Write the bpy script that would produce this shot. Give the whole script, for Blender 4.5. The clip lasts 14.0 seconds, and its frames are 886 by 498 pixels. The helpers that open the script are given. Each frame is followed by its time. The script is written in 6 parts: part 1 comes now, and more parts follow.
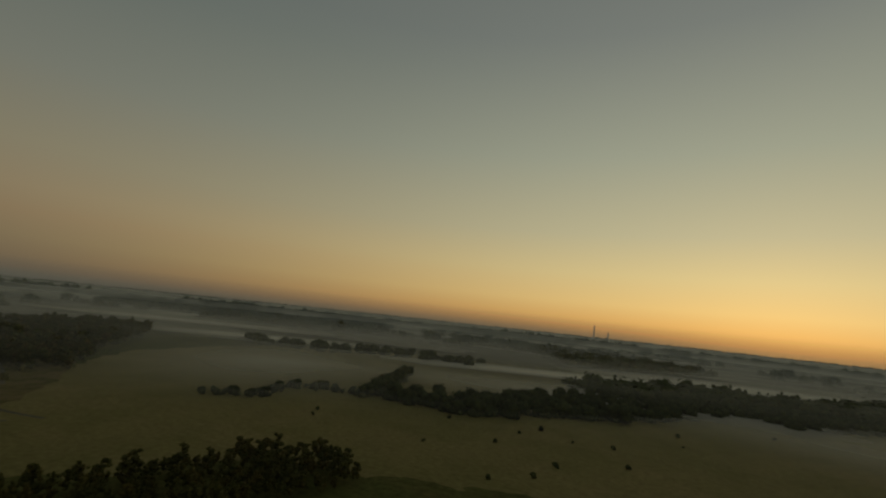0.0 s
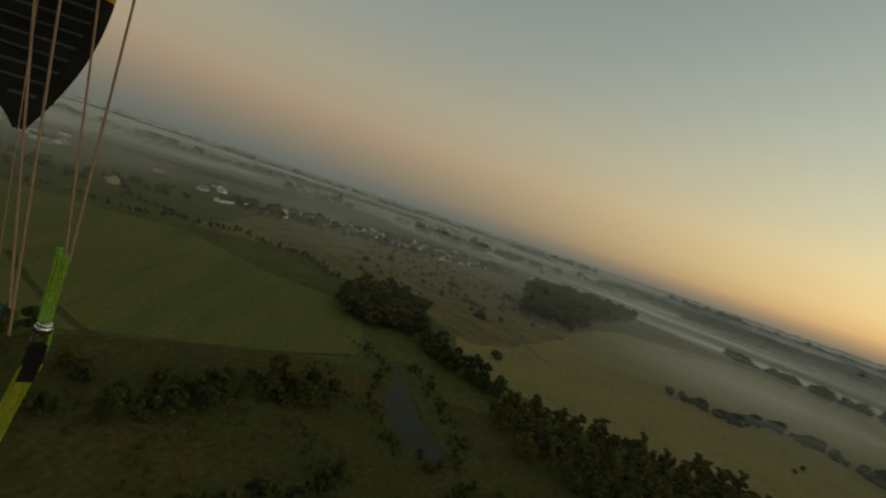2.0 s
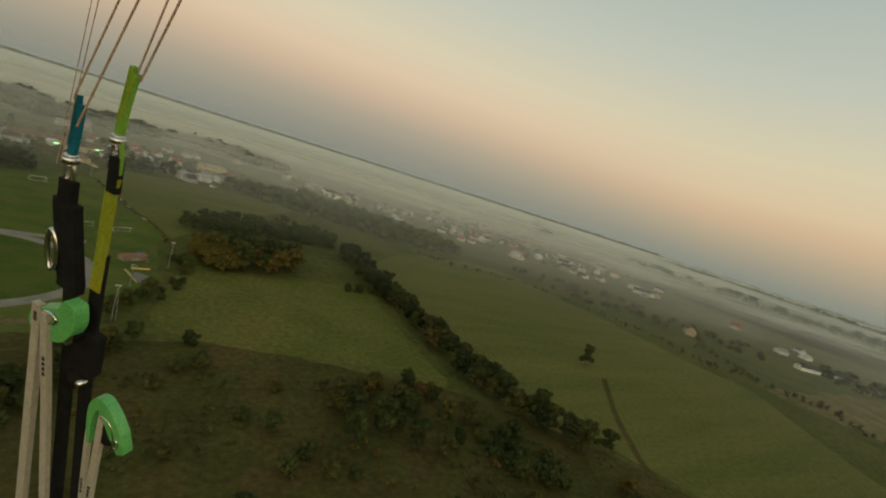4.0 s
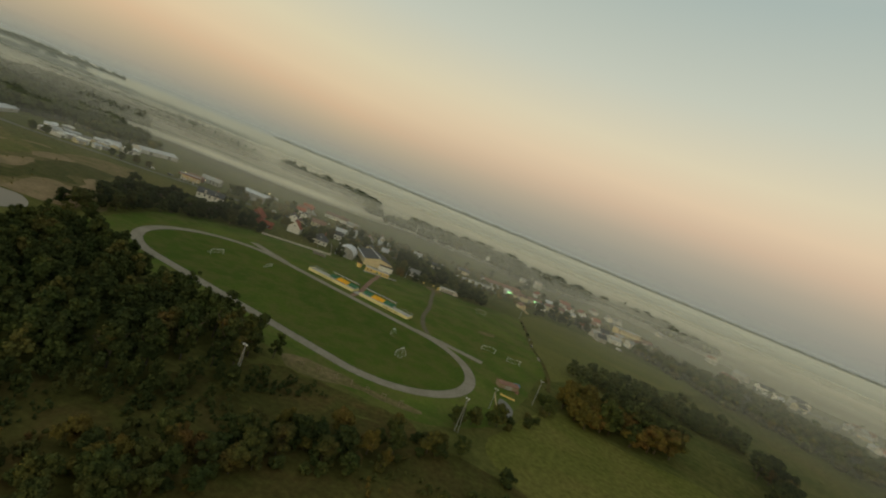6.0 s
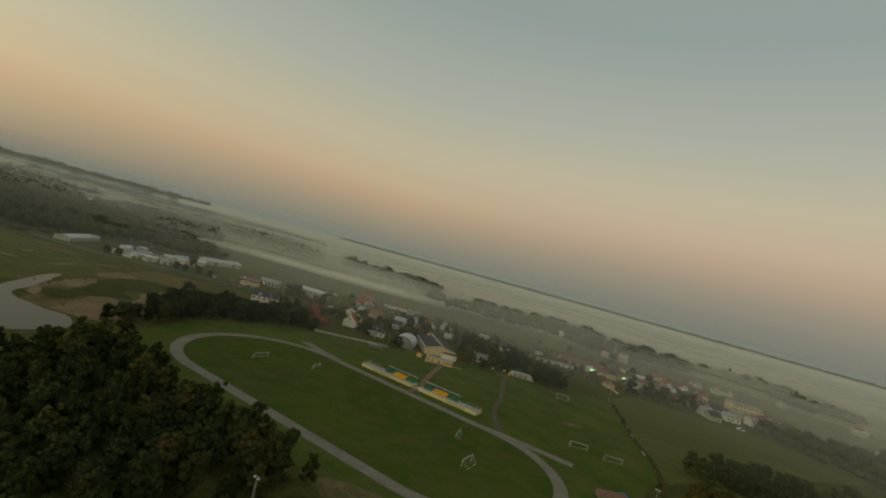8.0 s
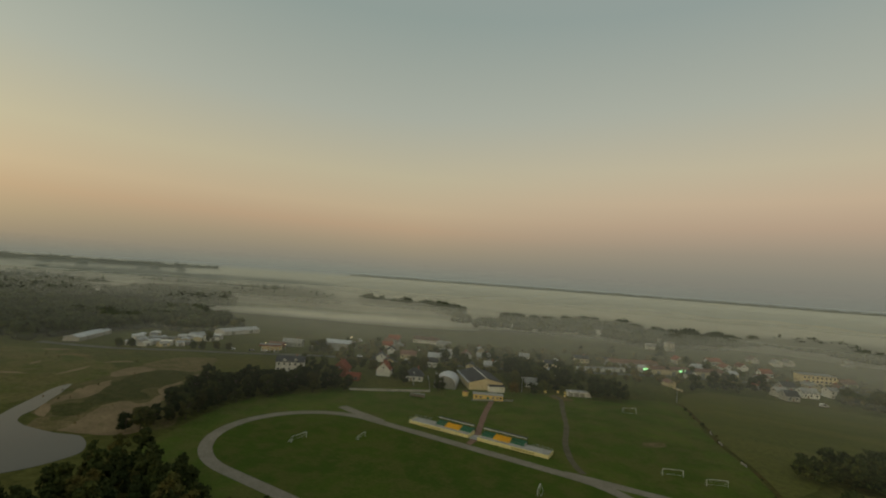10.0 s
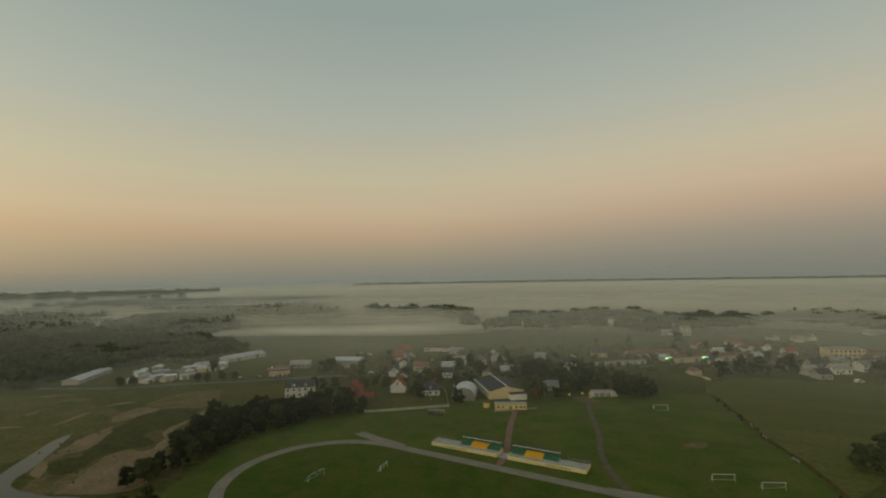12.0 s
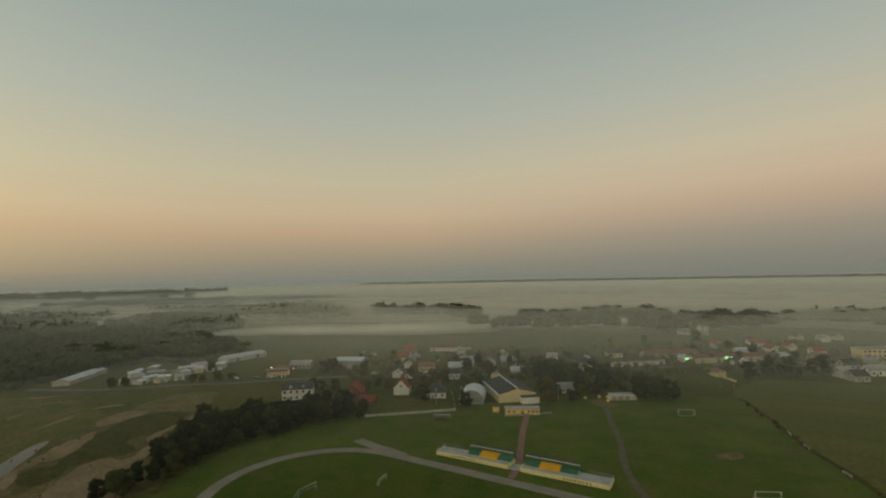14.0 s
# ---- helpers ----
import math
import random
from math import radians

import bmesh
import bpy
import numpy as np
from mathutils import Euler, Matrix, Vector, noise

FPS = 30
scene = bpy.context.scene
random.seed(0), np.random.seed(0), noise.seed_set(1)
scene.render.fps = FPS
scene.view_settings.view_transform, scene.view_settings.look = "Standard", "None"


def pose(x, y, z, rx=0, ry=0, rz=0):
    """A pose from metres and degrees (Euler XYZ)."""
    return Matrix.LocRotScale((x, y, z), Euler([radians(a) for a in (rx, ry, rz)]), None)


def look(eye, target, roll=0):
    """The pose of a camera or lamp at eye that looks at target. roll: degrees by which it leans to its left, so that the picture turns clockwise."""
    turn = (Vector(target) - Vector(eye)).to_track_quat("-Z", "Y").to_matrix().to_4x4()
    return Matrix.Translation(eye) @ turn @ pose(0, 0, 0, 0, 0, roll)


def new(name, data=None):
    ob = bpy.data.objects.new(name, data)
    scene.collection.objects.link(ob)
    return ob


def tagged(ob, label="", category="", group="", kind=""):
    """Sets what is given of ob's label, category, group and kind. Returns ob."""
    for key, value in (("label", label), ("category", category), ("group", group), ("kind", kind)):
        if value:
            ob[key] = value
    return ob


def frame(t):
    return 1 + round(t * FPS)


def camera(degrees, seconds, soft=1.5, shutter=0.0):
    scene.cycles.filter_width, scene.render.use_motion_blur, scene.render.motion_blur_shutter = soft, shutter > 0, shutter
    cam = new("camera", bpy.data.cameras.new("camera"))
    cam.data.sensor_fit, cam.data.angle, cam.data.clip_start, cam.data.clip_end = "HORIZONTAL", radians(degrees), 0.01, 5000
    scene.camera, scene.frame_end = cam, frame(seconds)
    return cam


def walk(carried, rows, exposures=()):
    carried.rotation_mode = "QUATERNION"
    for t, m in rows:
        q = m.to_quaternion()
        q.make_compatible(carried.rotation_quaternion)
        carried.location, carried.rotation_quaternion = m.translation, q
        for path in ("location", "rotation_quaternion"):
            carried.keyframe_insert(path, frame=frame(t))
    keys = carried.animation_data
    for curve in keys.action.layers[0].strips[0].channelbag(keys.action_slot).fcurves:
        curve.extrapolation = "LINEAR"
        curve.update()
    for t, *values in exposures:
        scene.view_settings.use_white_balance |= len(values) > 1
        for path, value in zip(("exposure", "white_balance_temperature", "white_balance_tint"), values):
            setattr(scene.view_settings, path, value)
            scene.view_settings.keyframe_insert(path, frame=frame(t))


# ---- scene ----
from mathutils import geometry

SOFT, SHUT = 2.0, 0.15
# path
cam = camera(87.7, 14.0, soft=SOFT, shutter=SHUT)
ROWS = [
    (0.0, (84.351, -184.377, 66.593), (88.338, -193.433, 68.044), 6.07),
    (0.5, (84.431, -184.437, 66.643), (90.174, -192.553, 67.716), 11.98),
    (0.8, (84.471, -184.477, 66.693), (91.275, -191.766, 67.449), 15.12),
    (1.0, (84.502, -184.500, 66.772), (91.938, -191.167, 67.276), 17.06),
    (1.2, (84.535, -184.555, 66.805), (92.610, -190.448, 67.069), 17.96),
    (1.5, (84.551, -184.649, 66.824), (93.418, -189.271, 66.700), 19.03),
    (2.0, (84.588, -184.848, 66.800), (94.365, -186.817, 66.069), 18.39),
    (2.5, (84.637, -185.105, 66.730), (94.564, -184.372, 65.770), 17.05),
    (3.0, (84.812, -185.142, 66.610), (94.092, -181.601, 65.455), 16.24),
    (3.5, (84.985, -185.262, 66.565), (92.861, -179.229, 65.311), 16.34),
    (4.0, (85.174, -185.268, 66.610), (90.908, -177.190, 65.247), 17.71),
    (4.2, (85.262, -185.253, 66.660), (90.126, -176.630, 65.255), 18.71),
    (4.4, (85.420, -185.210, 66.680), (89.470, -176.170, 65.295), 19.65),
    (4.6, (86.500, -184.620, 66.580), (89.650, -175.240, 65.220), 20.40),
    (4.9, (91.900, -181.750, 65.850), (93.540, -171.974, 64.531), 21.22),
    (5.3, (100.452, -176.502, 64.419), (100.062, -166.584, 63.199), 21.91),
    (5.7, (105.938, -171.920, 63.121), (103.764, -162.219, 62.047), 22.23),
    (6.0, (108.932, -168.109, 62.239), (105.721, -158.685, 61.305), 22.22),
    (6.3, (110.435, -164.028, 61.560), (106.527, -154.856, 60.795), 22.02),
    (6.5, (110.665, -161.238, 61.237), (106.381, -152.218, 60.697), 21.55),
    (7.0, (110.322, -154.040, 60.544), (105.612, -145.222, 60.306), 20.04),
    (7.5, (107.736, -147.509, 60.167), (102.850, -138.785, 60.292), 17.48),
    (8.0, (103.188, -142.352, 60.156), (98.229, -133.673, 60.453), 15.34),
    (8.5, (98.143, -137.998, 60.762), (93.063, -129.395, 61.212), 12.70),
    (8.7, (96.375, -136.400, 61.122), (91.229, -127.840, 61.624), 11.67),
    (9.2, (91.788, -132.975, 62.444), (86.573, -124.464, 63.047), 8.85),
    (9.8, (87.030, -130.429, 65.068), (81.845, -121.903, 65.706), 5.33),
    (10.4, (83.094, -128.547, 67.759), (77.976, -119.979, 68.391), 2.31),
    (11.0, (79.989, -126.223, 69.387), (74.887, -117.646, 70.033), 0.47),
    (11.5, (77.751, -123.795, 69.989), (72.616, -115.241, 70.669), -0.39),
    (12.0, (75.826, -120.639, 70.100), (70.676, -112.092, 70.750), -1.01),
    (12.5, (73.780, -116.874, 69.777), (68.607, -108.340, 70.424), -1.23),
    (13.0, (71.736, -112.916, 69.136), (66.500, -104.422, 69.797), -1.12),
    (13.5, (69.549, -108.853, 68.316), (64.286, -100.376, 68.964), -1.11),
    (14.0, (67.356, -104.745, 67.447), (62.063, -96.285, 68.093), -1.13),
]
# end of path
EXPOSURES = [(0.0, -1.55, 6500, 10), (0.5, -1.52, 6380, 10), (1.0, -1.36, 6250, 10), (1.5, -0.98, 6180, 10), (2.0, -0.52, 6180, 10), (2.5, -0.08, 6300, 10), (3.0, 0.12, 6400, 10), (3.5, 0.20, 6450, 10), (4.2, 0.33, 6500, 10), (6.3, 0.34, 6500, 10), (7.0, 0.14, 6480, 10), (8.0, -0.12, 6450, 10), (9.0, -0.17, 6450, 10), (11.0, -0.10, 6450, 10), (14.0, -0.05, 6450, 10)]
walk(cam, [(t, look(e, g, r)) for t, e, g, r in ROWS], EXPOSURES)

# ---- light ----
SUN_AZ, SUN_EL = radians(194.0), radians(5.0)
sun_way = Vector((math.sin(SUN_AZ) * math.cos(SUN_EL), math.cos(SUN_AZ) * math.cos(SUN_EL), math.sin(SUN_EL)))
sun = new("sun", bpy.data.lights.new("sun", "SUN"))
sun.data.energy, sun.data.angle, sun.data.color = 0.2, radians(14), (1.0, 0.76, 0.50)
sun.rotation_euler = sun_way.to_track_quat("Z", "Y").to_euler()


def s2l(*c):
    """Linear colour from 0-255 display values."""
    return tuple((v / 255 / 12.92 if v / 255 <= 0.04045 else ((v / 255 + 0.055) / 1.055) ** 2.4) for v in c) + (1.0,)


def ramp(nt, stops, fac):
    n = nt.nodes.new("ShaderNodeValToRGB")
    while len(n.color_ramp.elements) < len(stops):
        n.color_ramp.elements.new(0.5)
    for el, (p, c) in zip(n.color_ramp.elements, stops):
        el.position, el.color = p, c
    nt.links.new(fac, n.inputs[0])
    return n.outputs[0]


def mth(nt, op, a, b=None, clamp=False):
    n = nt.nodes.new("ShaderNodeMath")
    n.operation, n.use_clamp = op, clamp
    for i, v in enumerate((a, b)):
        if v is None:
            continue
        if isinstance(v, (int, float)):
            n.inputs[i].default_value = v
        else:
            nt.links.new(v, n.inputs[i])
    return n.outputs[0]


def mixc(nt, fac, a, b, mode="MIX"):
    n = nt.nodes.new("ShaderNodeMix")
    n.data_type, n.blend_type = "RGBA", mode
    for sock, v in ((n.inputs[0], fac), (n.inputs[6], a), (n.inputs[7], b)):
        if isinstance(v, (int, float, tuple)):
            sock.default_value = v
        else:
            nt.links.new(v, sock)
    return n.outputs[2]


def make_world():
    w = bpy.data.worlds.new("dawn_sky")
    scene.world = w
    w.use_nodes = True
    nt = w.node_tree
    nt.nodes.clear()
    out = nt.nodes.new("ShaderNodeOutputWorld")
    tc = nt.nodes.new("ShaderNodeTexCoord")
    sep = nt.nodes.new("ShaderNodeSeparateXYZ")
    nrm = nt.nodes.new("ShaderNodeVectorMath")
    nrm.operation = "NORMALIZE"
    nt.links.new(tc.outputs["Generated"], nrm.inputs[0])
    nt.links.new(nrm.outputs[0], sep.inputs[0])
    x, y, z = sep.outputs
    flat = mth(nt, "SQRT", mth(nt, "MAXIMUM", mth(nt, "SUBTRACT", 1.0, mth(nt, "MULTIPLY", z, z)), 1e-4))
    dot = mth(nt, "ADD", mth(nt, "MULTIPLY", x, math.sin(SUN_AZ)), mth(nt, "MULTIPLY", y, math.cos(SUN_AZ)))
    side = mth(nt, "DIVIDE", dot, flat)
    side = mth(nt, "MULTIPLY_ADD", side, 0.5)
    side.node.inputs[2].default_value = 0.5
    el = mth(nt, "ADD", z, 0.05)
    # positions are sine of elevation plus 0.05
    anti = ramp(nt, ANTI, el)
    near = ramp(nt, NEAR, el)
    glow = ramp(nt, [(0.0, (0, 0, 0, 1)), (1.0, (1, 1, 1, 1))], mth(nt, "POWER", side, 3.7))
    # opposite the dawn the grey shadow band stands higher
    away = mth(nt, "SUBTRACT", 1.0, mth(nt, "DIVIDE", side, 0.17), True)
    col = mixc(nt, glow, mixc(nt, away, anti, ramp(nt, BELT, el)), near)
    sky = nt.nodes.new("ShaderNodeTexSky")
    sky.sky_type, sky.sun_disc = "NISHITA", False
    sky.sun_elevation, sky.sun_rotation = SUN_EL, SUN_AZ
    b1 = nt.nodes.new("ShaderNodeBackground")
    b2 = nt.nodes.new("ShaderNodeBackground")
    nt.links.new(col, b1.inputs[0])
    nt.links.new(sky.outputs[0], b2.inputs[0])
    b1.inputs[1].default_value, b2.inputs[1].default_value = 1.0, 0.01
    add = nt.nodes.new("ShaderNodeAddShader")
    nt.links.new(b1.outputs[0], add.inputs[0])
    nt.links.new(b2.outputs[0], add.inputs[1])
    nt.links.new(add.outputs[0], out.inputs[0])


ANTI = [(0.0, s2l(108, 115, 106)), (0.05, s2l(122, 127, 117)), (0.08, s2l(136, 132, 118)), (0.11, s2l(156, 142, 120)), (0.15, s2l(183, 156, 126)),
        (0.19, s2l(194, 172, 139)), (0.26, s2l(192, 181, 150)), (0.38, s2l(172, 175, 160)), (0.55, s2l(148, 160, 152)), (0.8, s2l(150, 158, 154))]
BELT = [(0.0, s2l(108, 112, 106)), (0.05, s2l(118, 121, 113)), (0.09, s2l(127, 126, 117)), (0.13, s2l(147, 136, 121)), (0.18, s2l(180, 155, 130)),
        (0.225, s2l(196, 172, 142)), (0.29, s2l(194, 182, 153)), (0.40, s2l(174, 176, 160)), (0.55, s2l(150, 161, 154)), (0.8, s2l(150, 158, 154))]
NEAR = [(0.0, (0.40, 0.29, 0.16, 1)), (0.045, (0.62, 0.40, 0.20, 1)), (0.058, (1.25, 0.66, 0.22, 1)), (0.080, (1.95, 1.12, 0.34, 1)), (0.11, (2.15, 1.45, 0.52, 1)),
        (0.17, (1.90, 1.50, 0.68, 1)), (0.25, (1.42, 1.28, 0.76, 1)), (0.4, (0.95, 0.98, 0.71, 1)), (0.6, (0.53, 0.57, 0.50, 1)), (0.85, s2l(150, 158, 154))]
make_world()

# ---- materials ----


def base_mat(name, rough=0.8, metal=0.0):
    m = bpy.data.materials.new(name)
    m.use_nodes = True
    nt = m.node_tree
    b = nt.nodes["Principled BSDF"]
    b.inputs["Roughness"].default_value, b.inputs["Metallic"].default_value = rough, metal
    b.inputs["Specular IOR Level"].default_value = 0.25
    return m, nt, b


def noise_fac(nt, scale, detail=4.0, rough=0.6, world_space=True, stretch=None):
    n = nt.nodes.new("ShaderNodeTexNoise")
    n.inputs["Scale"].default_value, n.inputs["Detail"].default_value, n.inputs["Roughness"].default_value = scale, detail, rough
    if world_space:
        g = nt.nodes.new("ShaderNodeNewGeometry")
        src = g.outputs["Position"]
    else:
        g = nt.nodes.new("ShaderNodeTexCoord")
        src = g.outputs["Object"]
    if stretch:
        mp = nt.nodes.new("ShaderNodeMapping")
        mp.inputs["Rotation"].default_value[2] = stretch[0]
        mp.inputs["Scale"].default_value = stretch[1]
        nt.links.new(src, mp.inputs[0])
        src = mp.outputs[0]
    nt.links.new(src, n.inputs["Vector"])
    return n.outputs["Fac"]


def surf(name, a, b, big=0.05, small=1.5, rough=0.85, metal=0.0, bump=0.3, contrast=(0.35, 0.65), obj=False, c=None, world_space=True, stretch=None, spec=0.08):
    """Two colours mixed at two scales, with fine relief."""
    m, nt, bs = base_mat(name, rough, metal)
    bs.inputs["Specular IOR Level"].default_value = spec
    f1 = ramp(nt, [(contrast[0], (0, 0, 0, 1)), (contrast[1], (1, 1, 1, 1))], noise_fac(nt, big, 5, 0.6, world_space, stretch))
    col = mixc(nt, f1, (*a, 1), (*b, 1))
    f2 = noise_fac(nt, small, 5, 0.65, world_space)
    dark = ramp(nt, [(0.25, (0.62, 0.62, 0.62, 1)), (0.75, (1.25, 1.25, 1.25, 1))], f2)
    col = mixc(nt, 1.0, col, dark, "MULTIPLY")
    if c:
        f3 = ramp(nt, [(0.52, (0, 0, 0, 1)), (0.66, (1, 1, 1, 1))], noise_fac(nt, big * 2.7, 4, 0.6, world_space))
        col = mixc(nt, mth(nt, "MULTIPLY", f3, 0.6), col, (*c, 1))
    if obj:
        o = nt.nodes.new("ShaderNodeObjectInfo")
        hv = ramp(nt, [(0.0, (0.7, 0.7, 0.7, 1)), (1.0, (1.25, 1.25, 1.25, 1))], o.outputs["Random"])
        col = mixc(nt, 1.0, col, hv, "MULTIPLY")
    nt.links.new(col, bs.inputs["Base Color"])
    if bump:
        bp = nt.nodes.new("ShaderNodeBump")
        bp.inputs["Strength"].default_value, bp.inputs["Distance"].default_value = bump, 0.05
        nt.links.new(f2, bp.inputs["Height"])
        nt.links.new(bp.outputs[0], bs.inputs["Normal"])
    return m


def foliage(name, stops, island=True):
    """Leaves: colour by tree and by leaf clump, with a little light let through."""
    m, nt, bs = base_mat(name, 0.9)
    bs.inputs["Specular IOR Level"].default_value = 0.05
    o = nt.nodes.new("ShaderNodeObjectInfo")
    g = nt.nodes.new("ShaderNodeNewGeometry")
    mixf = mth(nt, "ADD", mth(nt, "MULTIPLY", o.outputs["Random"], 0.7), mth(nt, "MULTIPLY", ramp(nt, [(0.36, (0, 0, 0, 1)), (0.64, (1, 1, 1, 1))], noise_fac(nt, 0.10, 3)), 0.5))
    mixf = mth(nt, "SUBTRACT", mixf, 0.15, True)
    col = ramp(nt, stops, mixf)
    isl = ramp(nt, [(0.0, (0.72, 0.74, 0.72, 1)), (1.0, (1.24, 1.22, 1.14, 1))], g.outputs["Random Per Island"])
    col = mixc(nt, 1.0, col, isl, "MULTIPLY")
    nt.links.new(col, bs.inputs["Base Color"])
    return m


LEAF = foliage("leaf_mixed", [(0.0, (0.034, 0.048, 0.016, 1)), (0.35, (0.056, 0.068, 0.022, 1)), (0.6, (0.070, 0.072, 0.023, 1)), (0.85, (0.088, 0.072, 0.022, 1)), (1.0, (0.11, 0.068, 0.024, 1))])
LEAF_DARK = foliage("leaf_dark", [(0.0, (0.030, 0.040, 0.015, 1)), (0.45, (0.048, 0.058, 0.020, 1)), (0.75, (0.068, 0.066, 0.023, 1)), (1.0, (0.090, 0.062, 0.024, 1))])
LEAF_FOREST = foliage("leaf_forest", [(0.0, (0.018, 0.027, 0.011, 1)), (0.6, (0.030, 0.040, 0.015, 1)), (1.0, (0.050, 0.050, 0.018, 1))])
LEAF_OLIVE = foliage("leaf_olive", [(0.0, (0.055, 0.062, 0.020, 1)), (0.5, (0.088, 0.086, 0.028, 1)), (1.0, (0.13, 0.098, 0.032, 1))])
LEAF_GOLD = foliage("leaf_autumn_gold", [(0.0, (0.075, 0.070, 0.020, 1)), (0.6, (0.105, 0.085, 0.022, 1)), (1.0, (0.11, 0.065, 0.024, 1))])
BARK = surf("bark", (0.07, 0.055, 0.04), (0.12, 0.10, 0.08), 2.0, 9.0, world_space=False)
FIELD_GREEN = surf("green_field", (0.086, 0.094, 0.019), (0.122, 0.114, 0.028), 0.02, 0.5, stretch=(0.9, (0.3, 2.5, 1)))
def mottled(name, cols, big, small, rough=0.95, tuft_range=(0.5, 1.4), relief=0.7):
    """Rough ground: four tones in ragged patches, with fine tufts."""
    m, nt, bs = base_mat(name, rough)
    bs.inputs["Specular IOR Level"].default_value = 0.05
    fs = [ramp(nt, [(0.44, (0, 0, 0, 1)), (0.58, (1, 1, 1, 1))], noise_fac(nt, big * k, 6, 0.65)) for k in (1.0, 2.3, 4.1)]
    col = mixc(nt, fs[0], (*cols[0], 1), (*cols[1], 1))
    col = mixc(nt, mth(nt, "MULTIPLY", fs[1], 0.8), col, (*cols[2], 1))
    col = mixc(nt, mth(nt, "MULTIPLY", fs[2], 0.6), col, (*cols[3], 1))
    tuft = noise_fac(nt, small, 6, 0.7)
    col = mixc(nt, 1.0, col, ramp(nt, [(0.25, (tuft_range[0],) * 3 + (1,)), (0.75, (tuft_range[1],) * 3 + (1,))], tuft), "MULTIPLY")
    nt.links.new(col, bs.inputs["Base Color"])
    bp = nt.nodes.new("ShaderNodeBump")
    bp.inputs["Strength"].default_value, bp.inputs["Distance"].default_value = relief, 0.3
    nt.links.new(tuft, bp.inputs["Height"])
    nt.links.new(bp.outputs[0], bs.inputs["Normal"])
    return m


SCRUB = mottled("rough_scrub_ground", ((0.060, 0.050, 0.015), (0.088, 0.062, 0.021), (0.048, 0.048, 0.012), (0.064, 0.066, 0.016)), 0.022, 0.55)
GROUND = mottled("meadow", ((0.076, 0.076, 0.020), (0.102, 0.090, 0.027), (0.062, 0.072, 0.017), (0.090, 0.092, 0.024)), 0.009, 0.30)
FIELD_PALE = mottled("mown_field", ((0.098, 0.104, 0.021), (0.128, 0.112, 0.030), (0.086, 0.094, 0.018), (0.112, 0.112, 0.026)), 0.012, 0.5)
PASTURE = mottled("khaki_pasture", ((0.190, 0.156, 0.058), (0.220, 0.172, 0.068), (0.160, 0.140, 0.046), (0.200, 0.166, 0.060)), 0.010, 0.35, tuft_range=(0.65, 1.25), relief=0.4)
PITCH = mottled("pitch_turf", ((0.046, 0.074, 0.010), (0.068, 0.092, 0.014), (0.054, 0.082, 0.011), (0.088, 0.084, 0.024)), 0.025, 0.8, tuft_range=(0.8, 1.16), relief=0.3)
WEST = mottled("rough_meadow", ((0.092, 0.096, 0.023), (0.076, 0.090, 0.018), (0.118, 0.104, 0.034), (0.138, 0.113, 0.046)), 0.018, 0.45)
PITCH2 = mottled("training_turf", ((0.066, 0.096, 0.016), (0.092, 0.118, 0.020), (0.058, 0.084, 0.014), (0.104, 0.096, 0.030)), 0.020, 0.7, tuft_range=(0.78, 1.18), relief=0.3)
HEATH = mottled("dry_heath", ((0.149, 0.116, 0.044), (0.116, 0.094, 0.033), (0.083, 0.079, 0.022), (0.176, 0.127, 0.061)), 0.016, 0.35)
REED = mottled("reed_bank", ((0.058, 0.070, 0.022), (0.070, 0.078, 0.026), (0.044, 0.056, 0.015), (0.080, 0.076, 0.026)), 0.06, 0.8)
PIT = mottled("overgrown_sand", ((0.084, 0.080, 0.025), (0.070, 0.074, 0.020), (0.105, 0.090, 0.036), (0.135, 0.106, 0.052)), 0.05, 0.7)
CINDER = surf("cinder_track", (0.200, 0.175, 0.135), (0.250, 0.220, 0.175), 0.15, 2.0, bump=0.2, c=(0.17, 0.155, 0.11))
SAND = surf("bare_sand", (0.235, 0.168, 0.095), (0.165, 0.122, 0.066), 0.07, 0.8, c=(0.115, 0.10, 0.042))
PIT_SAND = mottled("worn_sandy_turf", ((0.150, 0.115, 0.055), (0.118, 0.100, 0.040), (0.185, 0.138, 0.075), (0.090, 0.086, 0.028)), 0.05, 0.7)
PIT_GREEN = mottled("rank_grass", ((0.052, 0.056, 0.017), (0.064, 0.062, 0.019), (0.044, 0.052, 0.014), (0.078, 0.070, 0.024)), 0.05, 0.6)
DIRT = surf("dirt_path", (0.135, 0.115, 0.075), (0.095, 0.085, 0.052), 0.2, 1.5)
PAVER = surf("brick_paving", (0.19, 0.11, 0.085), (0.24, 0.15, 0.11), 0.4, 3.0)
ASPHALT = surf("asphalt", (0.10, 0.098, 0.09), (0.14, 0.135, 0.12), 0.1, 2.0)


def water_mat(name, rough, col, gloss):
    m, nt, bs = base_mat(name, rough)
    bs.inputs["Base Color"].default_value = (*col, 1)
    bs.inputs["Specular IOR Level"].default_value = gloss
    bs.inputs["IOR"].default_value = 1.33
    return m


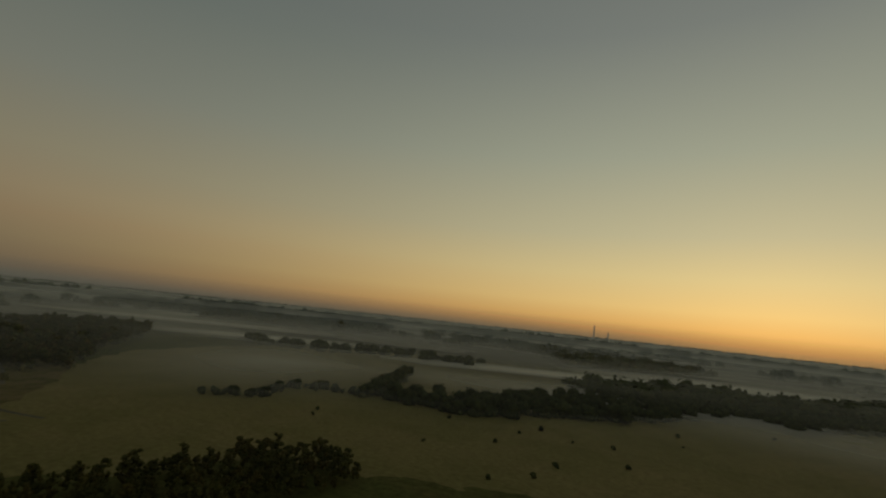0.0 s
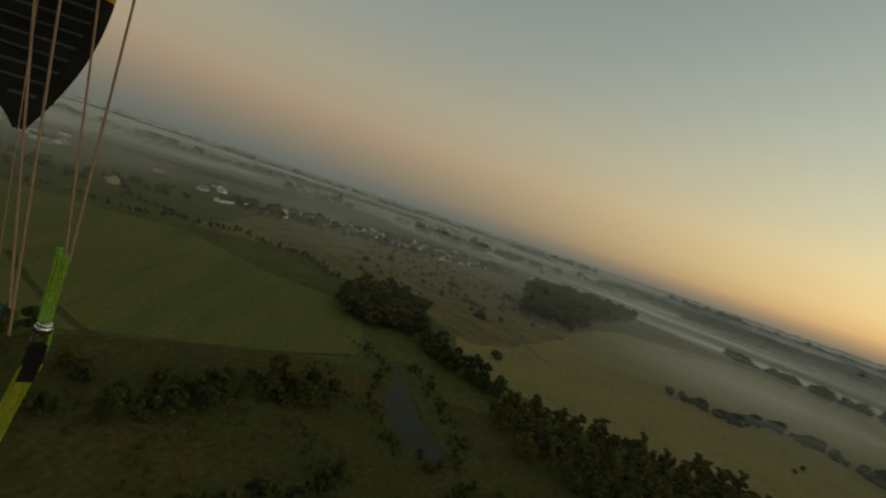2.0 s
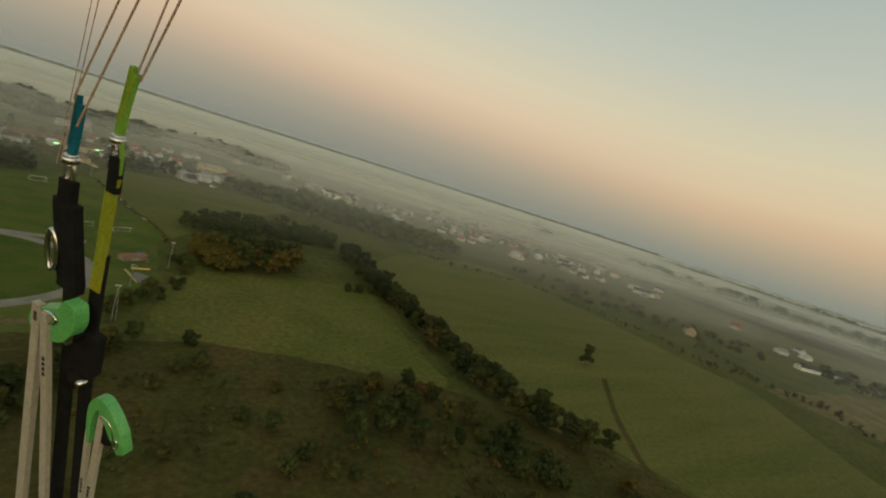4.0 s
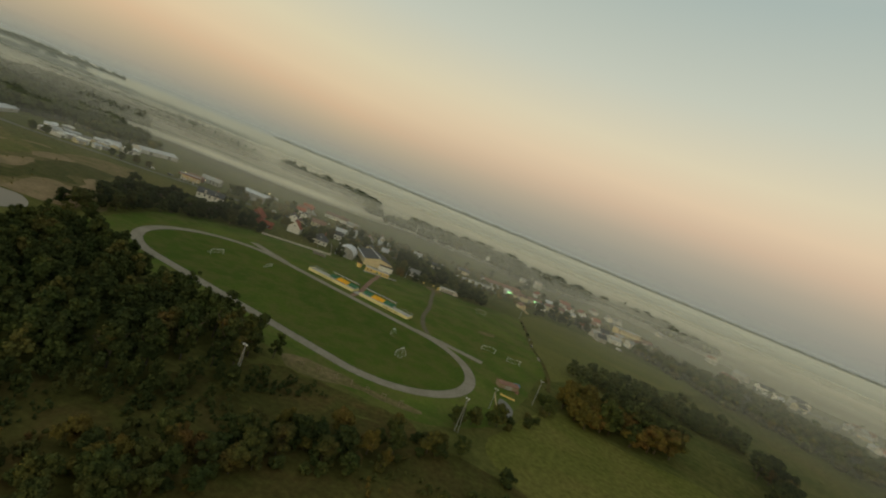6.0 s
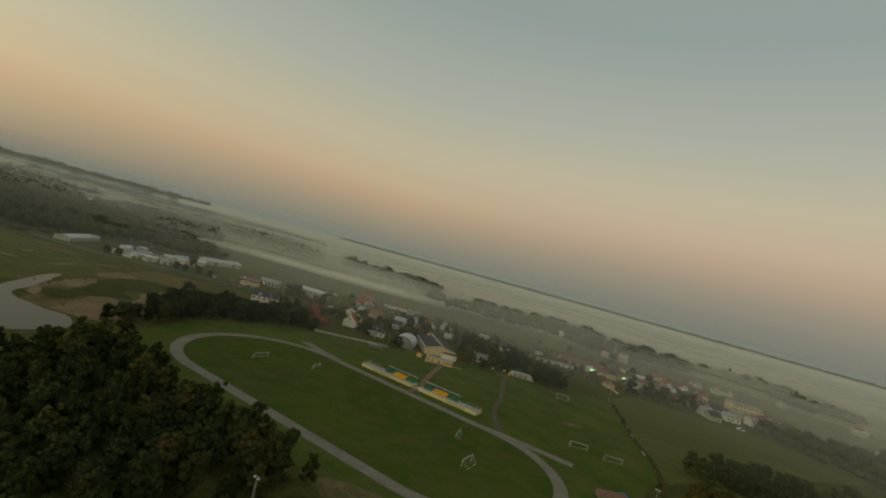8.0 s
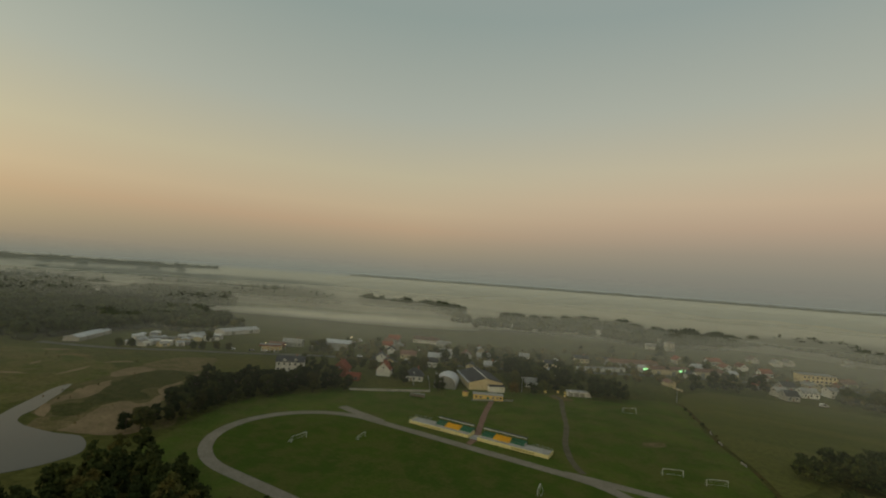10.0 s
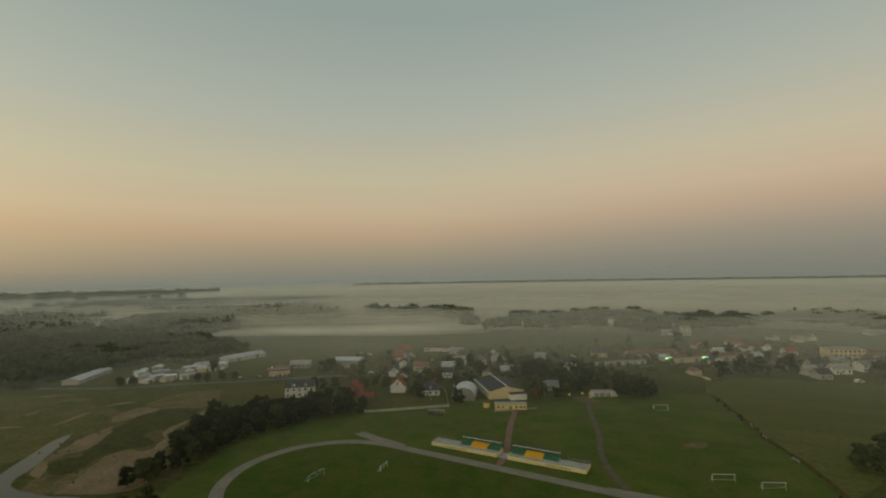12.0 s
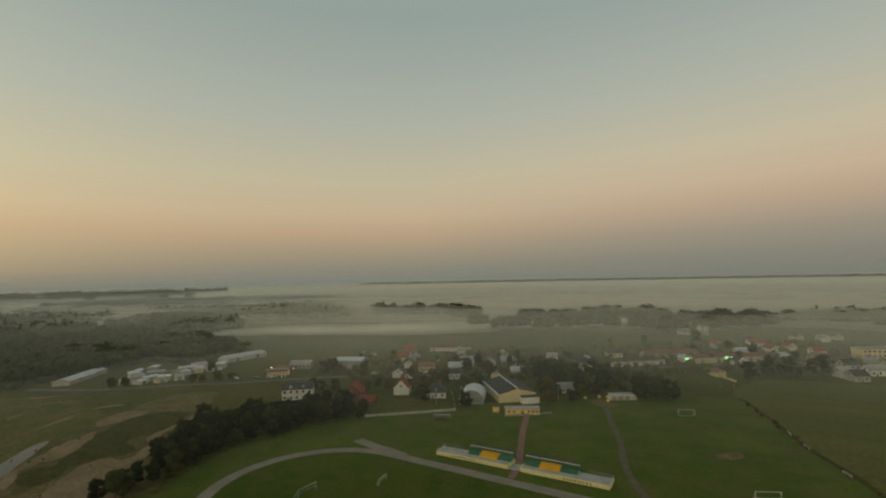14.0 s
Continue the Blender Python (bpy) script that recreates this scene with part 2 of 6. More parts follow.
WATER = water_mat("still_water", 0.28, (0.030, 0.032, 0.026), 0.5)
WEEDY = water_mat("weedy_water", 0.45, (0.022, 0.028, 0.016), 0.16)
WHITE = surf("white_render", (0.62, 0.60, 0.54), (0.72, 0.70, 0.65), 0.3, 2.0, obj=True, world_space=False, bump=0.1)
CREAM = surf("cream_render", (0.55, 0.46, 0.28), (0.62, 0.53, 0.34), 0.3, 2.0, obj=True, world_space=False, bump=0.1)
YELLOW = surf("yellow_paint", (0.64, 0.46, 0.14), (0.70, 0.52, 0.20), 0.4, 2.5, world_space=False, bump=0.1)
PALE_YELLOW = surf("pale_yellow_wall", (0.62, 0.54, 0.26), (0.68, 0.61, 0.34), 0.5, 3.0, bump=0.1)
GREY_WALL = surf("grey_render", (0.26, 0.25, 0.23), (0.34, 0.33, 0.30), 0.3, 2.0, obj=True, world_space=False)
BRICK_WALL = surf("red_brick_wall", (0.20, 0.075, 0.05), (0.26, 0.11, 0.075), 0.5, 4.0, obj=True, world_space=False)
ROOF_DARK = surf("dark_roofing", (0.035, 0.038, 0.045), (0.060, 0.062, 0.068), 0.3, 3.0, obj=True, world_space=False, rough=0.6)
ROOF_RED = surf("red_roof_tiles", (0.20, 0.055, 0.035), (0.27, 0.085, 0.05), 0.4, 3.0, obj=True, world_space=False)
ROOF_BROWN = surf("brown_roof_sheet", (0.17, 0.095, 0.07), (0.22, 0.13, 0.10), 0.4, 3.0, obj=True, world_space=False)
ROOF_GREY = surf("grey_eternit_roof", (0.24, 0.24, 0.23), (0.32, 0.32, 0.31), 0.4, 3.0, obj=True, world_space=False)
ROOF_METAL = surf("pale_sheet_roof", (0.42, 0.44, 0.46), (0.52, 0.53, 0.54), 0.2, 2.0, rough=0.5, obj=True, world_space=False)
CONCRETE = surf("concrete", (0.30, 0.29, 0.26), (0.40, 0.385, 0.35), 0.3, 2.5)
SEAT_GREEN = surf("green_plastic_seat", (0.045, 0.145, 0.09), (0.065, 0.18, 0.115), 0.5, 3.0, rough=0.5, bump=0.05)
SEAT_ORANGE = surf("orange_plastic_seat", (0.68, 0.38, 0.03), (0.76, 0.45, 0.05), 0.5, 3.0, rough=0.5, bump=0.05)
STEEL = surf("white_painted_steel", (0.60, 0.60, 0.58), (0.70, 0.70, 0.68), 2.0, 8.0, rough=0.5, bump=0.05, world_space=False)
GREY_STEEL = surf("galvanised_steel", (0.30, 0.31, 0.31), (0.40, 0.41, 0.41), 2.0, 8.0, rough=0.45, metal=0.6, bump=0.05, world_space=False)
GLASS_DARK = surf("window_glass", (0.03, 0.035, 0.04), (0.05, 0.055, 0.06), 0.5, 2.0, rough=0.15, bump=0.0, spec=0.5)
WOOD = surf("weathered_timber", (0.20, 0.15, 0.10), (0.28, 0.22, 0.16), 0.6, 5.0, world_space=False)
SHEET_BLUE = surf("blue_tarpaulin", (0.02, 0.13, 0.22), (0.03, 0.17, 0.28), 0.8, 4.0, rough=0.5, world_space=False)
NET = surf("goal_net", (0.30, 0.30, 0.28), (0.36, 0.36, 0.34), 1.0, 6.0)


def lamp_mat(name, col, power):
    m, nt, bs = base_mat(name)
    bs.inputs["Emission Color"].default_value = (*col, 1)
    bs.inputs["Emission Strength"].default_value = power
    return m


LAMP_WARM = lamp_mat("lit_lamp", (1.0, 0.75, 0.35), 3.5)
LAMP_GREEN = lamp_mat("lit_green_sign", (0.35, 1.0, 0.35), 1.6)


def mist_mat(name, cover, near, far, scale, amount, top=None, tone=(0.87, 0.81, 0.66), stretch=(0.0, (1, 1, 1)), centre=(85.0, -150.0), thresh=(0.35, 0.7), detail=5, lean=0.3, banks=(), foot=None, through_light=0.15):
    """Thin mist: a patchy veil that scatters light, its opacity painted to grow with distance."""
    m = bpy.data.materials.new(name)
    m.use_nodes = True
    nt = m.node_tree
    nt.nodes.clear()
    out = nt.nodes.new("ShaderNodeOutputMaterial")
    tr = nt.nodes.new("ShaderNodeBsdfTransparent")
    df = nt.nodes.new("ShaderNodeBsdfDiffuse")
    df.inputs[0].default_value = (*tone, 1)
    tl = nt.nodes.new("ShaderNodeBsdfTranslucent")
    tl.inputs[0].default_value = (*tone, 1)
    half = nt.nodes.new("ShaderNodeMixShader")
    half.inputs[0].default_value = through_light
    nt.links.new(df.outputs[0], half.inputs[1])
    nt.links.new(tl.outputs[0], half.inputs[2])
    g = nt.nodes.new("ShaderNodeNewGeometry")
    sep = nt.nodes.new("ShaderNodeSeparateXYZ")
    nt.links.new(g.outputs["Position"], sep.inputs[0])
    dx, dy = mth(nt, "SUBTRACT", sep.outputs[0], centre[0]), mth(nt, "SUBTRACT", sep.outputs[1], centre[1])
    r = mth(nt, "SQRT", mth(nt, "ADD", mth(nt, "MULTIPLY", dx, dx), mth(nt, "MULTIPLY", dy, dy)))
    # distance from the centre drives the opacity, imitating haze that builds with depth
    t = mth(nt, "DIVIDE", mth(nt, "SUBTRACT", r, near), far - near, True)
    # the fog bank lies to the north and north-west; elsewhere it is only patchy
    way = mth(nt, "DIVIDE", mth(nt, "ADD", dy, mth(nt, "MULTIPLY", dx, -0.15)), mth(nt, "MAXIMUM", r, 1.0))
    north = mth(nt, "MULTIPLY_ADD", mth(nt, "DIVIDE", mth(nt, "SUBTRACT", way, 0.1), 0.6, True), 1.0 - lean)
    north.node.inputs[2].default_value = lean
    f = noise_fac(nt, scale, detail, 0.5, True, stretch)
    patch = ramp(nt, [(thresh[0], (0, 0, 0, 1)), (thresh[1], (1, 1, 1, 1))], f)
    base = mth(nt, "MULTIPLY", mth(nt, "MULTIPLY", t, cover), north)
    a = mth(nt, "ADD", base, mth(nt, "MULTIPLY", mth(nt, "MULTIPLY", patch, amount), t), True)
    # sectors where the painted veil is thinned: towards the town, east by north, and the woods in the west
    for wx, wy, edge, depth, reach, fade in ((0.966, 0.259, 0.62, 0.24, 1600.0, 900.0), (-0.93, 0.37, 0.86, 0.38, 1400.0, 700.0)):
        clear = mth(nt, "DIVIDE", mth(nt, "ADD", mth(nt, "MULTIPLY", dx, wx), mth(nt, "MULTIPLY", dy, wy)), mth(nt, "MAXIMUM", r, 1.0))
        clear = mth(nt, "DIVIDE", mth(nt, "SUBTRACT", clear, edge), 0.2 if wx > 0 else 0.1, True)
        clear = mth(nt, "MULTIPLY", clear, mth(nt, "DIVIDE", mth(nt, "SUBTRACT", reach, r), fade, True))
        a = mth(nt, "MULTIPLY", a, mth(nt, "SUBTRACT", 1.0, mth(nt, "MULTIPLY", clear, depth)))
    for bx, by, length, width, turn, depth in banks:
        c, s = math.cos(turn), math.sin(turn)
        ox, oy = mth(nt, "SUBTRACT", sep.outputs[0], bx), mth(nt, "SUBTRACT", sep.outputs[1], by)
        u = mth(nt, "ADD", mth(nt, "MULTIPLY", ox, c / length), mth(nt, "MULTIPLY", oy, s / length))
        v = mth(nt, "ADD", mth(nt, "MULTIPLY", ox, -s / width), mth(nt, "MULTIPLY", oy, c / width))
        d = mth(nt, "SQRT", mth(nt, "ADD", mth(nt, "MULTIPLY", u, u), mth(nt, "MULTIPLY", v, v)))
        d = mth(nt, "ADD", d, mth(nt, "MULTIPLY", mth(nt, "SUBTRACT", f, 0.5), 1.6))
        soft_edge = mth(nt, "MULTIPLY", mth(nt, "SUBTRACT", 1.2, d, True), 0.9, True)
        a = mth(nt, "ADD", a, mth(nt, "MULTIPLY", mth(nt, "MULTIPLY", soft_edge, depth), mth(nt, "DIVIDE", mth(nt, "SUBTRACT", r, near), 200.0, True)), True)
    if foot:
        a = mth(nt, "MULTIPLY", a, mth(nt, "DIVIDE", sep.outputs[2], foot, True))
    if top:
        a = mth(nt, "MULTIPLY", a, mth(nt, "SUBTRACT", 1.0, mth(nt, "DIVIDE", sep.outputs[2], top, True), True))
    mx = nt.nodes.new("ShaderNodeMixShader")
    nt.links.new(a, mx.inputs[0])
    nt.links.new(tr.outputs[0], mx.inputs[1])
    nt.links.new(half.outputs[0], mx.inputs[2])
    nt.links.new(mx.outputs[0], out.inputs[0])
    return m


# ---- mesh helpers ----


def fast_mesh(name, verts, tris, mat):
    verts, tris = np.asarray(verts, np.float32), np.asarray(tris, np.int32)
    me = bpy.data.meshes.new(name)
    me.vertices.add(len(verts))
    me.vertices.foreach_set("co", verts.ravel())
    me.loops.add(tris.size)
    me.loops.foreach_set("vertex_index", tris.ravel())
    me.polygons.add(len(tris))
    me.polygons.foreach_set("loop_start", np.arange(0, tris.size, 3, dtype=np.int32))
    me.polygons.foreach_set("loop_total", np.full(len(tris), 3, np.int32))
    me.update(calc_edges=True)
    me.materials.append(mat)
    return me


def part(name, bm, material, parent=None, label=""):
    me = bpy.data.meshes.new(name)
    bm.normal_update()
    bm.to_mesh(me)
    bm.free()
    me.materials.append(material)
    ob = new(name, me)
    ob.parent = parent
    if label:
        tagged(ob, label)
    return ob


def smooth(ob):
    for p in ob.data.polygons:
        p.use_smooth = True
    return ob


def thing(name, label, category, group="", m=None):
    e = tagged(new(name), label, category, group)
    e.empty_display_size = 0.2
    if m is not None:
        e.matrix_basis = m
    return e


def box(bm, x0, x1, y0, y1, z0, z1, m=None):
    vs = [bm.verts.new(Vector(p) if m is None else m @ Vector(p)) for p in ((x0, y0, z0), (x1, y0, z0), (x1, y1, z0), (x0, y1, z0), (x0, y0, z1), (x1, y0, z1), (x1, y1, z1), (x0, y1, z1))]
    for f in ((3, 2, 1, 0), (4, 5, 6, 7), (0, 1, 5, 4), (1, 2, 6, 5), (2, 3, 7, 6), (3, 0, 4, 7)):
        bm.faces.new([vs[i] for i in f])
    return vs


def boxbm(*a):
    bm = bmesh.new()
    box(bm, *a)
    return bm


def rod(bm, a, b, r, n=6, r2=None):
    a, b = Vector(a), Vector(b)
    q = (b - a).to_track_quat("Z", "Y")
    r2 = r if r2 is None else r2
    lo = [bm.verts.new(a + q @ Vector((r * math.cos(k * math.tau / n), r * math.sin(k * math.tau / n), 0))) for k in range(n)]
    hi = [bm.verts.new(b + q @ Vector((r2 * math.cos(k * math.tau / n), r2 * math.sin(k * math.tau / n), 0))) for k in range(n)]
    for k in range(n):
        bm.faces.new((lo[k], lo[(k + 1) % n], hi[(k + 1) % n], hi[k]))
    bm.faces.new(lo[::-1])
    bm.faces.new(hi)


def rodbm(*a, **k):
    bm = bmesh.new()
    rod(bm, *a, **k)
    return bm


def patch(name, label, pts, z, mat, category="ground", kind="structure", wander=2.2):
    """A flat sheet of ground cover with a softly wandering edge."""
    fine = []
    k = len(pts)
    for i in range(k):
        p0, p1, p2, p3 = (Vector(pts[(i + j) % k]) for j in (-1, 0, 1, 2))
        steps = max(2, int((p2 - p1).length / 2))
        for s in range(steps):
            t = s / steps
            q = 0.5 * (2 * p1 + (p2 - p0) * t + (2 * p0 - 5 * p1 + 4 * p2 - p3) * t * t + (3 * p1 - p0 - 3 * p2 + p3) * t ** 3)
            w = noise.noise_vector(Vector((q.x * 0.05, q.y * 0.05, 3.1))) * wander + noise.noise_vector(Vector((q.x * 0.21, q.y * 0.21, 7.7))) * wander * 0.45 + noise.noise_vector(Vector((q.x * 0.6, q.y * 0.6, 1.3))) * wander * 0.15
            fine.append((q.x + w.x, q.y + w.y))
    bm = bmesh.new()
    cut = geometry.delaunay_2d_cdt([Vector(p) for p in fine], [], [list(range(len(fine)))], 1, 1e-4)
    vs = [bm.verts.new((p.x, p.y, z)) for p in cut[0]]
    for tri in cut[2]:
        bm.faces.new([vs[i] for i in tri])
    bmesh.ops.recalc_face_normals(bm, faces=bm.faces)
    ob = part(name, bm, mat)
    if ob.data.polygons and ob.data.polygons[0].normal.z < 0:
        ob.data.flip_normals()
    return tagged(ob, label, category, kind=kind)


def ribbon(name, label, pts, width, z, mat, category="path", kind="structure", taper=False):
    """A strip of path along a smooth line."""
    P = [Vector((*p, 0)) for p in pts]
    line = []
    for i in range(len(P) - 1):
        p0, p1, p2, p3 = P[max(i - 1, 0)], P[i], P[i + 1], P[min(i + 2, len(P) - 1)]
        n = max(2, int((p2 - p1).length / 5))
        for s in range(n):
            t = s / n
            line.append(0.5 * (2 * p1 + (p2 - p0) * t + (2 * p0 - 5 * p1 + 4 * p2 - p3) * t * t + (3 * p1 - p0 - 3 * p2 + p3) * t ** 3))
    line.append(P[-1])
    bm = bmesh.new()
    prev = None
    for i, p in enumerate(line):
        d = (line[min(i + 1, len(line) - 1)] - line[max(i - 1, 0)]).normalized()
        side = Vector((-d.y, d.x, 0)) * width / 2 * (1 + 0.25 * noise.noise(p * 0.15)) * (0.15 + 0.85 * math.sin(math.pi * i / (len(line) - 1)) + 0.5 * abs(noise.noise(p * 0.4)) if taper else 1.0)
        a, b = bm.verts.new((p.x + side.x, p.y + side.y, z)), bm.verts.new((p.x - side.x, p.y - side.y, z))
        if prev:
            bm.faces.new((prev[0], prev[1], b, a))
        prev = (a, b)
    return tagged(part(name, bm, mat), label, category, kind=kind)


def inside(p, poly):
    x, y = p
    c = False
    for i in range(len(poly)):
        (x1, y1), (x2, y2) = poly[i], poly[i - 1]
        if (y1 > y) != (y2 > y) and x < (x2 - x1) * (y - y1) / (y2 - y1) + x1:
            c = not c
    return c

# ---- ground ----
HUB = (85.0, -150.0)


def rise(r):
    """Height of the land at a distance: a flat plain that swells gently far out."""
    return 22.0 * max(0.0, (r - 2000) / 2750) ** 1.5


def make_ground():
    """One sheet out to the horizon: flat plain, rising gently to far low hills."""
    radii = [0, 60, 120, 200, 300, 420, 560, 720, 900, 1100, 1350, 1650, 2000, 2400, 2800, 3200, 3600, 4000, 4300, 4550, 4750]
    n = 144
    bm = bmesh.new()
    rings = []
    for r in radii:
        ring = []
        for k in range(n if r else 1):
            a = k * math.tau / n
            x, y = HUB[0] + r * math.sin(a), HUB[1] + r * math.cos(a)
            z = rise(r)
            ring.append(bm.verts.new((x, y, z)))
        rings.append(ring)
    for k in range(n):
        bm.faces.new((rings[0][0], rings[1][(k + 1) % n], rings[1][k]))
    for i in range(1, len(rings) - 1):
        for k in range(n):
            bm.faces.new((rings[i][k], rings[i][(k + 1) % n], rings[i + 1][(k + 1) % n], rings[i + 1][k]))
    bmesh.ops.recalc_face_normals(bm, faces=bm.faces)
    ob = part("ground", bm, GROUND)
    if ob.data.polygons[0].normal.z < 0:
        ob.data.flip_normals()
    for p in ob.data.polygons:
        p.use_smooth = True
    tagged(ob, "flat misty meadow plain reaching low wooded hills", "ground", kind="structure")


make_ground()
patch("field", "green mown field between a tree line and the village", [(235, 95), (300, 150), (390, 150), (415, 60), (420, -35), (427, -75), (375, -140), (352, -190), (292, -206), (263, -193), (247, -152), (236, -125), (228, -105), (214, -62), (215, -10), (212, 40)], 0.03, FIELD_GREEN, "field")
patch("field", "pale mown meadow beside the sports ground", [(112, 28), (140, 26), (175, 30), (198, 30), (194, -2), (190, -45), (186, -70), (165, -58), (130, -50), (104, -40), (100, -18)], 0.03, FIELD_PALE, "field")
patch("field", "green field behind the sports ground", [(80, 250), (150, 262), (215, 250), (150, 150), (118, 92), (107, 70), (98, 100), (84, 140), (66, 195)], 0.03, FIELD_GREEN, "field")
patch("field", "dry brown grassland with scattered bushes", [(458, -70), (520, -80), (640, -90), (720, -150), (740, -250), (800, -330), (830, -440), (640, -470), (540, -440), (445, -385), (350, -295), (345, -262), (372, -252), (415, -245), (420, -190), (470, -150), (462, -110)], 0.035, HEATH, "field", wander=6.0)
patch("field", "rough brambly ground between wood and track", [(-4, -130), (10, -116), (22, -98), (31, -76), (36, -56), (48, -53), (60, -49), (76, -42), (80, -52), (62, -58), (24, -108), (4, -146)], 0.028, SCRUB, "field", wander=3.0)
patch("field", "rough scrubland below the flight path", [(60, -60), (110, -45), (160, -62), (190, -75), (225, -112), (236, -135), (255, -180), (250, -215), (225, -300), (120, -330), (20, -250), (0, -150), (20, -110)], 0.02, SCRUB, "field")
patch("field", "green meadow beside a sandy pit", [(-185, -22), (-200, 8), (-290, 4), (-420, -60), (-420, -160), (-230, -120), (-170, -60)], 0.03, WEST, "field", wander=5.0)
patch("field", "khaki misty pasture", [(352, -268), (420, -335), (470, -400), (560, -520), (560, -760), (420, -900), (180, -960), (-100, -920), (-320, -800), (-220, -600), (-60, -470), (60, -400), (150, -372), (205, -352), (245, -328), (258, -292), (300, -264)], 0.02, PASTURE, "field", wander=9.0)
patch("field", "overgrown sand pit with rough grass", [(-98, -28), (-118, -46), (-150, -50), (-180, -34), (-200, 0), (-212, 30), (-185, 36), (-155, 34), (-138, 4), (-114, -10)], 0.04, PIT, "sand", wander=3.0)
patch("sand_bank", "bare trodden brown sand in the pit", [(-123, -50), (-134, -36), (-144, -21), (-135, -14), (-167, 13), (-162, 16), (-115, -22), (-99, -38), (-111, -48)], 0.064, SAND, "sand", wander=3.5)
patch("sand_bank", "pale strip of bare sand", [(-153, -48), (-174, -29), (-186, -12), (-185, -5), (-161, -27), (-161, -35), (-156, -42), (-143, -49)], 0.068, SAND, "sand", wander=3.0)
patch("sand_bank", "narrow sandy strip along the meadow", [(-201, 0), (-211, 15), (-206, 26), (-197, 23), (-191, 2)], 0.072, SAND, "sand", wander=2.5)
patch("sand_bank", "worn sandy rim of the hollow", [(-140, -54), (-143, -49), (-134, -48), (-134, -36), (-121, -51), (-130, -56)], 0.076, PIT_SAND, "sand", wander=3.0)
patch("sand_bank", "ochre worn ground by the village road", [(-217, 25), (-223, 46), (-210, 66), (-187, 50), (-181, 35), (-198, 24)], 0.080, PIT_SAND, "sand", wander=4.0)
patch("hollow", "dark overgrown hollow in the sand pit", [(-149, -45), (-156, -39), (-152, -32), (-144, -29), (-137, -38), (-138, -45)], 0.100, PIT_GREEN, "grass", wander=2.5)
patch("hollow", "long dark grassy hollow in the sand pit", [(-163, -25), (-181, -7), (-194, 22), (-178, 33), (-163, 15), (-158, -5), (-143, -12), (-145, -23), (-146, -33)], 0.096, PIT_GREEN, "grass", wander=3.5)
patch("sand_bank", "small patch of bare sand by the trees", [(-160, 20), (-172, 34), (-166, 34), (-152, 20)], 0.084, SAND, "sand")
for line, w in (([(-234, 10), (-231, 20), (-226, 24)], 4), ([(-300, 2), (-294, 6), (-287, 15)], 4), ([(-240, -38), (-234, -33), (-227, -28)], 3), ([(-268, -3), (-271, 8), (-254, 12), (-248, 16)], 7), ([(-215, -20), (-222, -8), (-228, 2)], 3), ([(-250, -20), (-258, -12)], 4)):
    ribbon("sand_streak", "pale sandy streak worn into the meadow", line, w, 0.050, HEATH if w > 4 else SAND, "sand", taper=True)
patch("pond", "still grey pond reflecting the sky", [(-93, -56), (-108, -49), (-120, -53), (-138, -57), (-148, -54), (-156, -46), (-168, -37), (-180, -28), (-190, -22), (-187, -29), (-174, -41), (-162, -52), (-150, -62), (-140, -74), (-112, -84), (-93, -78)], 0.09, WATER, "pond", wander=0.8)
patch("pond", "dark pond among riverside trees", [(204, -222), (214, -216), (228, -213), (244, -215), (258, -219), (250, -223), (236, -223), (222, -226), (208, -230)], 0.08, WEEDY, "pond", wander=2.0)
patch("reed_bank", "green reeds along the dark pond", [(270, -214), (278, -222), (262, -231), (240, -233), (218, -238), (204, -240), (208, -231.5), (222, -228), (238, -225), (258, -222)], 0.07, REED, "reeds", wander=2.0)
ribbon("stream", "narrow stream running into the dark pond", [(286, -204), (276, -211), (266, -216), (256, -219)], 1.4, 0.075, WEEDY, "stream")


def oval(name, label, cx, cy, half, r0, r1, z, mat, category, n=40):
    """A stadium-shaped ring (or a filled oval where r0 is 0)."""
    bm = bmesh.new()
    angles = [-math.pi / 2 + math.pi * k / n for k in range(n + 1)]

    def loop(r):
        pts = [(cx + half + r * math.cos(a), cy + r * math.sin(a)) for a in angles]
        return pts + [(cx - half - r * math.cos(a), cy - r * math.sin(a)) for a in angles]

    outer = [bm.verts.new((*p, z)) for p in loop(r1)]
    if r0:
        inner = [bm.verts.new((*p, z)) for p in loop(r0)]
        for k in range(len(outer)):
            j = (k + 1) % len(outer)
            bm.faces.new((inner[k], outer[k], outer[j], inner[j]))
    else:
        bmesh.ops.triangulate(bm, faces=[bm.faces.new(outer)])
    ob = part(name, bm, mat)
    if ob.data.polygons[0].normal.z < 0:
        ob.data.flip_normals()
    return tagged(ob, label, category, kind="structure")


oval("pitch", "green football pitch of mown turf inside the running track", -2.0, 3, 46.4, 0, 34.2, 0.05, PITCH, "pitch")
oval("running_track", "grey cinder running track round the football pitch", -2.0, 3, 46.4, 33.8, 38.5, 0.07, CINDER, "track")
patch("pitch", "training pitch of worn turf behind the stands", [(40, 54), (100, 60), (98, 92), (84, 128), (66, 186), (40, 172), (22, 150), (30, 100)], 0.05, PITCH2, "pitch")
patch("lawn", "mown grass round the running track", [(-96, -20), (-70, -48), (0, -48), (50, -48), (82, -38), (98, -12), (100, 30), (102, 66), (98, 92), (84, 128), (66, 190), (30, 172), (-10, 150), (-60, 112), (-95, 74), (-112, 30)], 0.035, PITCH2, "lawn")
ribbon("track_spur", "straight sprint run-out of the cinder track", [(-71, 45), (-58, 42.5), (-43, 40.5)], 5, 0.09, CINDER, "track")
